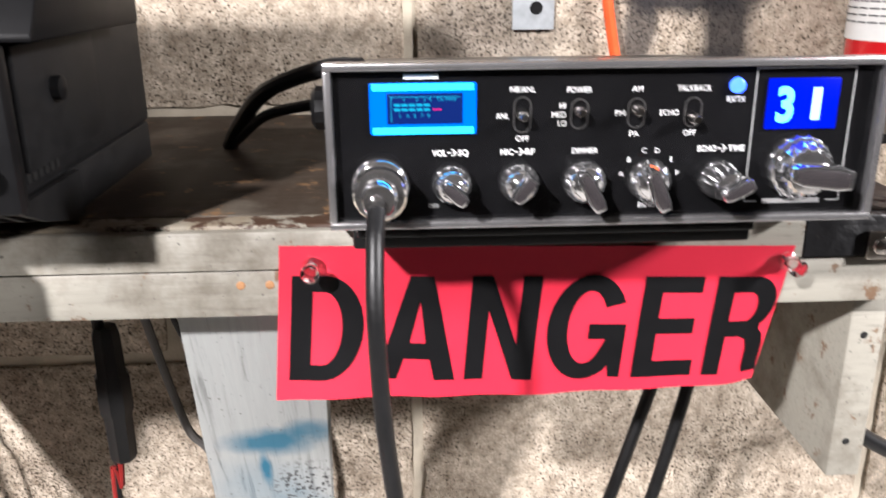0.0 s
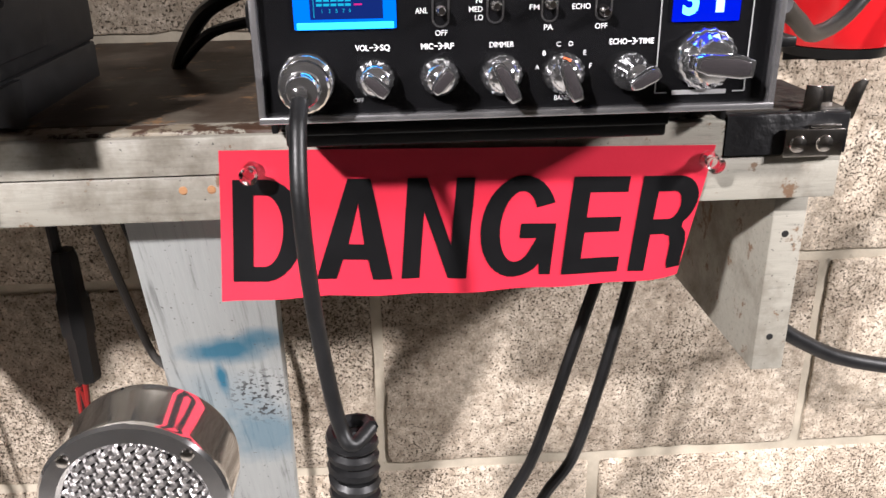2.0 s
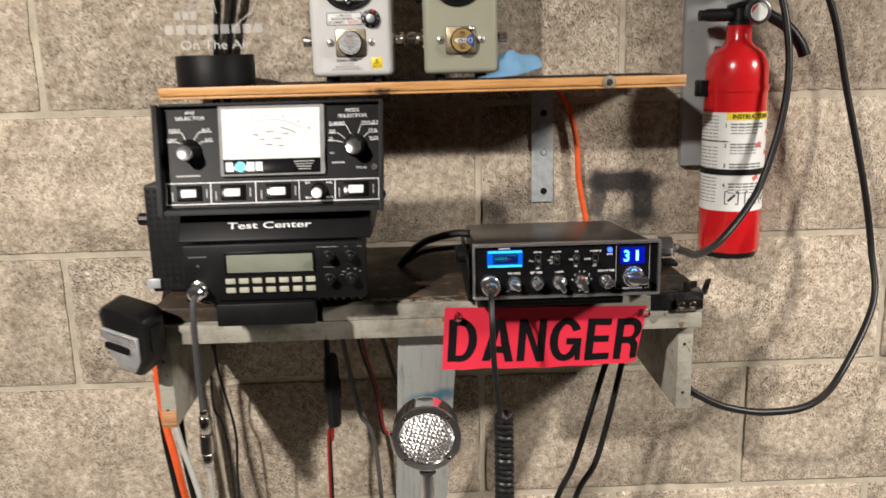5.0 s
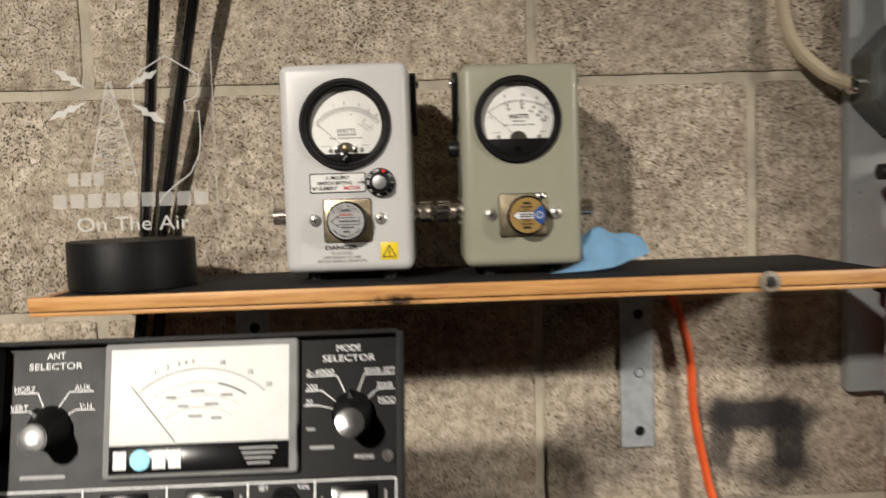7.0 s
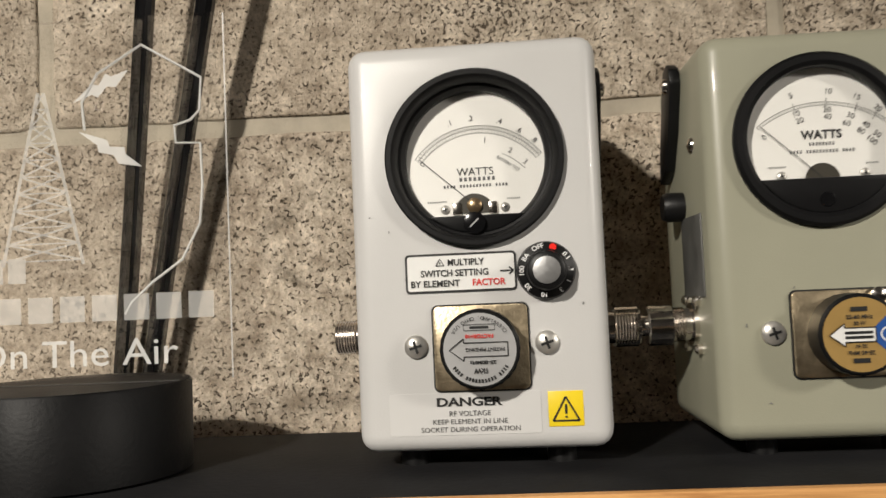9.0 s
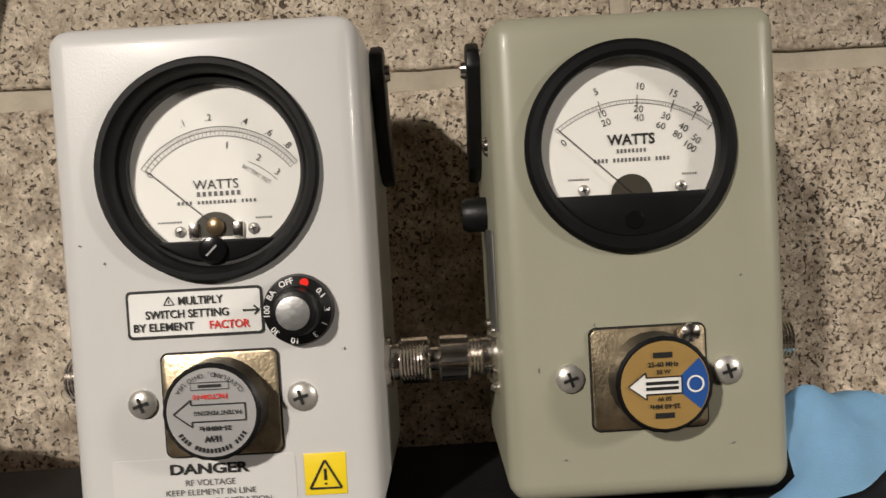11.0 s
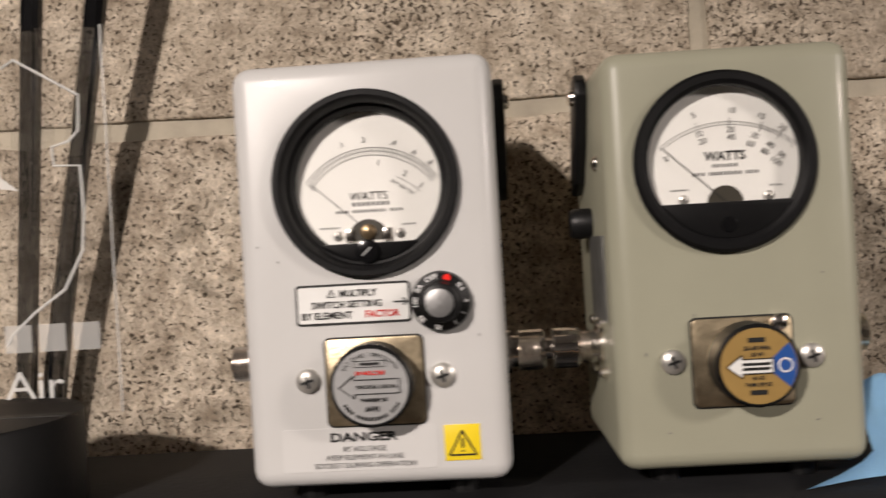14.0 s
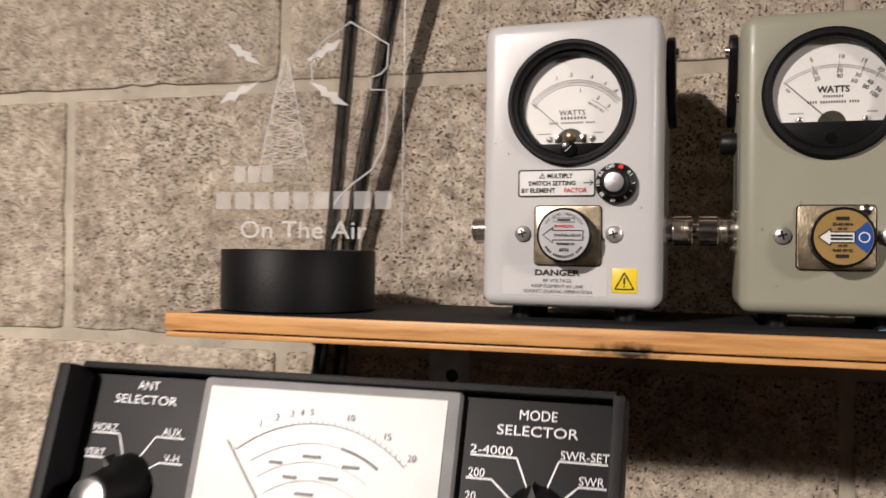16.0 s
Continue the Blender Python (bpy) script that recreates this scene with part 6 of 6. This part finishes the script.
# ---- trophy and cloth on the upper shelf ----
CX, CY = -0.1265, -0.107
trophy = thing("acrylic_trophy", pose(CX, CY, 1.5268), "clear engraved acrylic plaque on a round black base", "trophy")
part("base", lathe([(0.0470, 1.5270), (0.0485, 1.5280), (0.0485, 1.5635), (0.0478, 1.5645)], (CX, CY, 0), "z", 64), surf("matt_black_base", (0.005, 0.005, 0.0054), 0.5, vary=0.25, scale=40, bump=0.12, bscale=500, spec=0.18), trophy)
CLEAR = glass("acrylic", (1, 1, 1), 0.01, 1.1)
CLEAR.node_tree.nodes["Principled BSDF"].inputs["Alpha"].default_value = 0.12
plate = part("plaque", box(-0.190, -0.056, CY - 0.002, CY + 0.002, 1.5645, 1.7200, 0.0006), CLEAR, trophy, "clear acrylic sheet")
plate.visible_shadow = False
# the bright line of light in the sheet's right edge, painted as a pale strip
EDGE_GLINT = surf("acrylic_edge_glint", (0.8, 0.8, 0.78), 0.3, vary=0.05, bump=0.0)
EDGE_GLINT.node_tree.nodes["Principled BSDF"].inputs["Alpha"].default_value = 0.3
part("plaque_edge", box(-0.0571, -0.0564, CY - 0.0024, CY - 0.0021, 1.5650, 1.7195), EDGE_GLINT, trophy, "pale strip standing in for the glint along the edge")
FROST = surf("frosted_engraving", (0.80, 0.80, 0.78), 0.7, vary=0.03, bump=0.0)
FROST.node_tree.nodes["Principled BSDF"].inputs["Alpha"].default_value = 0.62
FAINT = surf("faint_engraving", (0.80, 0.80, 0.78), 0.7, vary=0.03, bump=0.0)
FAINT.node_tree.nodes["Principled BSDF"].inputs["Alpha"].default_value = 0.34
ye = CY - 0.0022
tx = -0.1370
for side in (-1, 1):
    part("tower_leg", strokes([(tx + side * 0.0012, 1.6890, tx + side * 0.0175, 1.6150, 0.0015)], ye), FAINT, trophy)
bm = bmesh.new()
rows = [1.6890 - 0.0072 * i for i in range(11)]
for i, (a, b) in enumerate(zip(rows, rows[1:])):
    wa, wb = 0.0012 + (1.6890 - a) * 0.2203, 0.0012 + (1.6890 - b) * 0.2203
    strokes([(tx - wa, a, tx + wb, b, 0.0008), (tx + wa, a, tx - wb, b, 0.0008), (tx - wb, b, tx + wb, b, 0.0006)], ye, bm)
tagged(part("tower_lattice", bm, FAINT, trophy), kind="stuff")
for px, pz, a, ln in ((-0.1800, 1.6985, -30, 0.030), (-0.1850, 1.6590, 26, 0.034), (-0.0985, 1.6975, 209, 0.028), (-0.0930, 1.6555, 150, 0.032)):
    c, s = math.cos(radians(a)), math.sin(radians(a))
    shape = [(0, 0.0004), (0.30, 0.0040), (0.42, 0.0018), (0.62, 0.0038), (0.68, 0.0014), (1.0, 0.0), (0.60, -0.0026), (0.52, -0.0006), (0.34, -0.0034), (0.28, -0.0010)]
    part("bolt_engraving", flat([(px + u * ln * c - v * s, pz + u * ln * s + v * c) for u, v in shape], ye), FROST, trophy)
out = [(-0.118, 1.672), (-0.119, 1.684), (-0.112, 1.696), (-0.0925, 1.7075), (-0.0670, 1.6920), (-0.0680, 1.6780), (-0.0720, 1.6740), (-0.0790, 1.6720), (-0.0785, 1.6645), (-0.0680, 1.6640), (-0.0675, 1.6460), (-0.0690, 1.6300), (-0.0770, 1.6150), (-0.0900, 1.6060), (-0.0990, 1.5980), (-0.1020, 1.5930)]
part("outline_engraving", tube([(a, ye, b) for a, b in out], 0.0006, 5, smooth_path=False), FROST, trophy)
for i in range(9):
    q = -0.1855 + i * 0.01385
    part("name_bar", strokes([(q, 1.5960, q + 0.0108, 1.5960, 0.0110)], ye), FAINT, trophy)
for i in range(3):
    q = -0.1725 + i * 0.0100
    part("number_bar", strokes([(q, 1.6130, q + 0.0078, 1.6130, 0.0105)], ye), FAINT, trophy)
part("base_slot", box(CX - 0.047, CX + 0.047, CY - 0.0030, CY + 0.0030, 1.5640, 1.5648), INK, trophy)
part("motto", text("On The Air", -0.1235, 1.5775, 0.0112, ye, width=0.088, bold=0.0), FROST, trophy)

bm = bmesh.new()
NU, NV = 34, 18
top = []
for j in range(NV + 1):
    row = []
    for i in range(NU + 1):
        u, v = i / NU, j / NV
        back = min(1.0, v / 0.62)
        ridge = math.sin(back * math.pi / 2) ** 1.15 if v < 0.62 else math.cos((v - 0.62) / 0.38 * math.pi * 0.42)
        high = 0.0320 * (0.84 + 0.16 * math.sin(min(1.0, u / 0.34) * math.pi / 2)) * (1.0 - 0.42 * max(0.0, u - 0.34) / 0.66)
        tongue = max(0.0, 1.0 - v / 0.16) ** 1.4 * max(0.0, 1.0 - u / 0.4)
        x = 0.2318 + 0.058 * u - 0.030 * tongue - 0.004 * v * u
        y = -0.130 + 0.028 * u - 0.005 * tongue + 0.042 * v + 0.0018 * math.sin(u * 11) * (1 - v)
        lift = 0.018 * max(0.0, u - 0.25) ** 1.2 * (1 - v)
        fold = 0.0016 * math.sin(u * 13 + v * 7) * math.sin(v * 3.1) + 0.0008 * math.sin(v * 22 + u * 5)
        row.append(bm.verts.new((x, y, 1.5278 + max(0.0004, lift + high * ridge + fold))))
    top.append(row)
for j in range(NV):
    for i in range(NU):
        bm.faces.new((top[j][i], top[j][i + 1], top[j + 1][i + 1], top[j + 1][i]))
bmesh.ops.solidify(bm, geom=bm.faces[:], thickness=0.0007)
solo("cleaning_cloth", bm, CLOTH, "pale blue folded cleaning cloth on the black shelf", "cloth", (0.25, -0.12, 1.5272))

# ---- back board, junction box, supply cables ----
solo("backing_board", box(0.501, 0.586, -0.0165, -0.0008, 1.395, 2.60, 0.001), surf("grey_board_paint", (0.30, 0.31, 0.31), 0.5, vary=0.1, scale=20, bump=0.1, dirt=(0.12, 0.12, 0.12), dirt_scale=40, dirt_from=0.68), "grey-painted upright board fixed to the block wall", "board", (0.54, -0.008, 1.395))
BOXM = surf("grey_box_metal", (0.13, 0.135, 0.13), 0.45, 0.4, vary=0.2, scale=50, bump=0.2)
jb = thing("junction_box", pose(0.551, -0.017, 1.683), "grey octagonal metal socket box on the board", "junction box")
octo = [(0.551 + 0.054 * math.cos(radians(22.5 + 45 * i)), 1.683 + 0.054 * math.sin(radians(22.5 + 45 * i))) for i in range(8)]
part("box", prism(octo, -0.056, -0.0168, 0.002), BOXM, jb)
part("cover", prism([(0.551 + (a - 0.551) * 0.97, 1.683 + (b - 1.683) * 0.97) for a, b in octo], -0.060, -0.0562, 0.001), BOXM, jb)
part("cover_screw", lathe([(0.004, 0), (0.003, 0.001)], (0.515, -0.060, 1.702), seg=14), BLACK, jb)
part("clamp", lathe([(0.009, 0), (0.009, -0.012), (0.007, -0.014)], (0.503, -0.036, 1.679), "x", 16), NICKEL, jb)
part("clamp", lathe([(0.009, 0.0), (0.009, 0.010), (0.0075, 0.012)], (0.546, -0.036, 1.732), "z", 16), NICKEL, jb)
BEIGE = surf("beige_cable", (0.55, 0.46, 0.32), 0.5, vary=0.08)
cable("beige_cable", [(0.425, -0.012, 2.70), (0.430, -0.012, 1.90), (0.4370, -0.014, 1.79), (0.441, -0.016, 1.745), (0.450, -0.022, 1.715), (0.472, -0.030, 1.690), (0.492, -0.036, 1.680)], 0.0062, BEIGE, "beige mains cable running down the block wall")
cable("white_conduit", [(0.540, -0.036, 2.70), (0.540, -0.036, 2.2), (0.542, -0.036, 1.9), (0.546, -0.036, 1.742)], 0.0066, surf("white_conduit", (0.7, 0.7, 0.68), 0.4, vary=0.05), "white conduit rising from the junction box", "conduit")
def mains_lead(pts, plug_z, label):
    t = thing("mains_lead", pose(*pts[-1]), label, "cable")
    part("cord", tube(pts, 0.0047, 12), RUBBER, t)
    part("plug", box(0.530, 0.566, -0.084, -0.0602, plug_z - 0.013, plug_z + 0.013, 0.004), BLACK, t, "black moulded mains plug")


mains_lead([(0.560, -0.080, 1.7055), (0.585, -0.080, 1.703), (0.614, -0.076, 1.688), (0.652, -0.075, 1.650), (0.682, -0.070, 1.592), (0.706, -0.066, 1.505), (0.729, -0.068, 1.417), (0.745, -0.070, 1.350), (0.757, -0.074, 1.277), (0.752, -0.100, 1.205), (0.685, -0.155, 1.125), (0.618, -0.215, 1.110), (0.551, -0.238, 1.112), (0.497, -0.245, 1.124), (0.462, -0.250, 1.142), (0.444, -0.252, 1.155)], 1.7055, "thick black mains lead looping down to the shelf side")
mains_lead([(0.560, -0.082, 1.6665), (0.578, -0.092, 1.655), (0.592, -0.104, 1.625), (0.600, -0.112, 1.585), (0.604, -0.118, 1.530), (0.598, -0.122, 1.470), (0.578, -0.128, 1.400), (0.555, -0.140, 1.360), (0.510, -0.165, 1.318), (0.468, -0.205, 1.310), (0.440, -0.238, 1.322), (0.422, -0.258, 1.332)], 1.6665, "thick black mains lead hanging before the extinguisher")
adapter = thing("cable_plug", pose(0.410, -0.258, 1.325), "chrome cable plug at the radio side", "connector")
part("barrel", lathe([(0.0090, -0.012), (0.0125, -0.010), (0.0125, 0.006), (0.0090, 0.008)], (0.4100, -0.258, 1.334), "x", 20, knurl=0.08), CHROME, adapter)
part("collar", lathe([(0.0070, -0.028), (0.0070, -0.012), (0.0090, -0.012), (0.0090, -0.010)], (0.4100, -0.258, 1.334), "x", 20), NICKEL, adapter)
part("lug", box(0.402, 0.418, -0.285, -0.262, 1.316, 1.321, 0.001), BLACK, adapter)

# ---- fire extinguisher ----
EX, EY, ER = 0.5585, -0.0605, 0.0412
ext = thing("fire_extinguisher", pose(EX, EY, 1.274), "red fire extinguisher with white label on a wall bracket", "extinguisher")
RED = surf("red_enamel", (0.56, 0.012, 0.016), 0.22, vary=0.05, bump=0.03, coat=0.5)
body = part("cylinder", lathe([(0.026, 1.2800), (0.034, 1.2800), (0.0392, 1.2830), (ER, 1.2900), (ER, 1.5200), (0.0408, 1.5300), (0.0388, 1.5400), (0.0345, 1.5490), (0.0275, 1.5565), (0.0195, 1.5610), (0.0160, 1.5680), (0.0160, 1.5860)], (EX, EY, 0), "z", 64), RED, ext)
part("boot", lathe([(0.026, 1.2740), (0.0365, 1.2750), (0.0390, 1.2820)], (EX, EY, 0), "z", 48), BLACK, ext)


def wrap(bm, r):
    """Bend a flat piece (x along the girth, z up) round the cylinder; x = 0 looks to -y."""
    for q in bm.verts:
        a = q.co.x / ER
        q.co = Vector((EX + (r - q.co.y) * math.sin(a), EY - (r - q.co.y) * math.cos(a), q.co.z))
    return bm


def curved(x0, x1, z0, z1, y=0.0):
    bm = bmesh.new()
    n = max(2, int((x1 - x0) / 0.003))
    lo = [bm.verts.new((x0 + (x1 - x0) * i / n, y, z0)) for i in range(n + 1)]
    hi = [bm.verts.new((x0 + (x1 - x0) * i / n, y, z1)) for i in range(n + 1)]
    for i in range(n):
        bm.faces.new((lo[i], lo[i + 1], hi[i + 1], hi[i]))
    return wrap(bm, ER + 0.0004)


label = part("label", curved(-0.087, 0.054, 1.3420, 1.4740), PAPER, body, "white printed instruction label")
part("yellow_band", curved(-0.024, 0.054, 1.4640, 1.4738, -0.0002), YELLOW, label)
part("heading", wrap(text("INSTRUCTIONS", 0.010, 1.4690, 0.0056, 0, width=0.054, bold=0.03), ER + 0.0009), INK, label)
bm = bmesh.new()
for i, s in enumerate("1234"):
    z = 1.4570 - i * 0.0265
    text(s, -0.0245, z, 0.0050, 0, bm, bold=0.04)
    for k in range(4):
        for c in range(5):
            if k < 2 or c < 4:
                strokes([(-0.0185 + c * 0.0092, z + 0.0018 - k * 0.0040, -0.0105 + c * 0.0092, z + 0.0018 - k * 0.0040, 0.0020 if k < 2 else 0.0012)], 0, bm)
for i in range(26):
    if i % 9 != 8:
        for c in range(6):
            strokes([(-0.086 + c * 0.0088, 1.4690 - i * 0.0046, -0.0785 + c * 0.0088, 1.4690 - i * 0.0046, 0.0011)], 0, bm)
part("label_print", wrap(bm, ER + 0.0007), GREYINK, label)
for z in (1.4360, 1.3915):
    bm = bmesh.new()
    for c in range(10):
        strokes([(-0.087 + c * 0.0066, z, -0.0804 + c * 0.0066, z, 0.0016)], 0, bm)
    part("label_rule", wrap(bm, ER + 0.0008), INK, label)
for c in (-0.022, 0.004, 0.028):
    bm = strokes([(c, 1.3520, c + 0.017, 1.3520, 0.0012), (c, 1.3690, c + 0.017, 1.3690, 0.0012), (c, 1.3520, c, 1.3690, 0.0012), (c + 0.017, 1.3520, c + 0.017, 1.3690, 0.0012), (c + 0.004, 1.3560, c + 0.013, 1.3650, 0.0030)], 0)
    part("pictogram", wrap(bm, ER + 0.0008), INK, label)
bm = bmesh.new()
for x, z in ((0.036, 1.4450), (0.016, 1.4290), (0.036, 1.4180), (0.036, 1.3920), (0.014, 1.3850)):
    strokes([(x, z, x + 0.008, z + 0.004, 0.006)], 0, bm)
part("label_red_print", wrap(bm, ER + 0.0008), plain("pale_red_ink", (0.7, 0.12, 0.12), 0.5), label)
part("valve", lathe([(0.0150, 1.5860), (0.0150, 1.5900), (0.0110, 1.5920), (0.0110, 1.6080), (0.0080, 1.6120)], (EX, EY, 0), "z", 24), BLACK, ext)
part("nozzle", lathe([(0.0085, 0), (0.0085, -0.034), (0.0070, -0.040), (0.0070, -0.046)], (EX - 0.008, EY, 1.6000), "x", 20), BLACK, ext)
gauge = part("gauge", lathe([(0.0165, 0), (0.0170, 0.004), (0.0160, 0.010), (0.0140, 0.0104)], (EX + 0.017, EY - 0.012, 1.6020), "y", 32), CHROME, ext, "round pressure gauge")
part("gauge_face", disc(EX + 0.017, 1.6020, 0.0112, EY - 0.0225, 28), PAPER, gauge)
part("gauge_sector", disc(EX + 0.017, 1.6020, 0.0100, EY - 0.0227, 14, lo=20, hi=80), plain("green_ink", (0.03, 0.3, 0.06), 0.5), gauge)
part("gauge_red", disc(EX + 0.017, 1.6020, 0.0100, EY - 0.0227, 14, lo=95, hi=190), REDINK, gauge)
part("carry_handle", tube([(EX + 0.004, EY, 1.604), (EX + 0.030, EY, 1.602), (EX + 0.060, EY - 0.004, 1.585), (EX + 0.080, EY - 0.006, 1.562), (EX + 0.088, EY - 0.006, 1.545)], 0.0078, 12), BLACK, ext)
part("squeeze_lever", prism([(EX - 0.016, 1.612), (EX + 0.020, 1.622), (EX + 0.056, 1.634), (EX + 0.058, 1.630), (EX + 0.022, 1.614), (EX - 0.012, 1.604)], EY - 0.008, EY + 0.008, 0.001), BLACK, ext)
wb = thing("extinguisher_bracket", pose(0.54, -0.018, 1.265), "black steel wall bracket holding the extinguisher", "bracket")
part("back_plate", box(EX - 0.016, EX + 0.016, -0.0185, -0.0167, 1.262, 1.560, 0.0006), BLACK, wb)
for z in (1.505, 1.395):
    part("strap", lathe([(ER + 0.0004, z - 0.004), (ER + 0.0016, z - 0.004), (ER + 0.0016, z + 0.004), (ER + 0.0004, z + 0.004)], (EX, EY, 0), "z", 48, caps=False), BLACK if z < 1.45 else RED, wb)
part("strap_buckle", box(EX - ER - 0.012, EX - ER + 0.001, EY - 0.010, EY + 0.012, 1.494, 1.516, 0.002), BLACK, wb)
part("strap_buckle", box(EX + ER - 0.001, EX + ER + 0.006, EY - 0.006, EY + 0.006, 1.498, 1.510, 0.002), BLACK, wb)
part("foot_hook", box(EX - 0.020, EX + 0.020, EY - 0.020, -0.0186, 1.2720, 1.2738, 0.0004), BLACK, wb)


# ---- ceiling lamps that light the wall, outside the view ----
def ceiling_lamp(x, y, z):
    t = thing("ceiling_lamp", pose(x, y, z), "bare bulb ceiling lamp with a white holder", "lamp", "ceiling lamps")
    part("holder", lathe([(0.05, 0.20), (0.05, 0.17), (0.022, 0.14), (0.022, 0.09)], (x, y, z), "z", 24), WHITE, t)
    if z < 2.45:
        part("cord", lathe([(0.006, 0.20), (0.006, 2.80 - z)], (x, y, z), "z", 12), WHITE, t)
    bulb = part("bulb", lathe([(0.013, 0.09), (0.022, 0.07), (0.03, 0.035), (0.028, 0.018), (0.014, 0.006)], (x, y, z + 0.05), "z", 24), glow("bulb_glass", (1.0, 0.9, 0.75), 8.0, (0.8, 0.8, 0.8)), t)
    bulb.visible_shadow = False


ceiling_lamp(*LAMP_A)
ceiling_lamp(*LAMP_B)

# ---- wall blocks ----
def block_mesh(ragged):
    """One block face; ragged ones have a chipped, uneven outline."""
    mesh = bpy.data.meshes.new("block")
    if ragged:
        w, h, pts = 0.1984, 0.0968, []
        for x0, z0, x1, z1, n in ((-w, -h, w, -h, 26), (w, -h, w, h, 13), (w, h, -w, h, 26), (-w, h, -w, -h, 13)):
            for k in range(n):
                q = (k + random.uniform(-0.25, 0.25) * (k > 0)) / n
                j = random.gauss(0, 0.00035) - (0.0026 * random.random() if random.random() < 0.09 else 0) - 0.0008 * (k == 0)
                x, z = x0 + (x1 - x0) * q, z0 + (z1 - z0) * q
                pts.append((x + (j if abs(x) > w - 0.001 else 0) * (1 if x > 0 else -1), z + (j if abs(z) > h - 0.001 else 0) * (1 if z > 0 else -1)))
        bm = prism(pts, 0, 0.04, 0.0016)
    else:
        bm = box(-0.1982, 0.1982, 0, 0.04, -0.0966, 0.0966, 0.0045, 2)
    bm.to_mesh(mesh)
    bm.free()
    mesh.shade_smooth()
    mesh.set_sharp_from_angle(angle=radians(50))
    mesh.materials.append(BLOCK)
    return mesh


random.seed(11)
near = [block_mesh(True) for _ in range(5)]
far = block_mesh(False)
for row in range(13):
    zc = 1.490 + 0.2032 * (row - 7) + 0.1016
    if zc > 2.65 or zc < 0.02:
        continue
    shift = 0.212 if row % 2 == 0 else 0.011
    for col in range(-8, 10):
        xc = shift + 0.4064 * col + 0.2032
        if xc < -2.9 or xc > 3.9:
            continue
        close = -1.1 < xc < 1.3 and 0.8 < zc
        b = new("block", near[(row * 3 + col) % 5] if close else far)
        b.parent = wall_north
        b.location = (xc, random.uniform(-0.0006, 0.0006), zc)
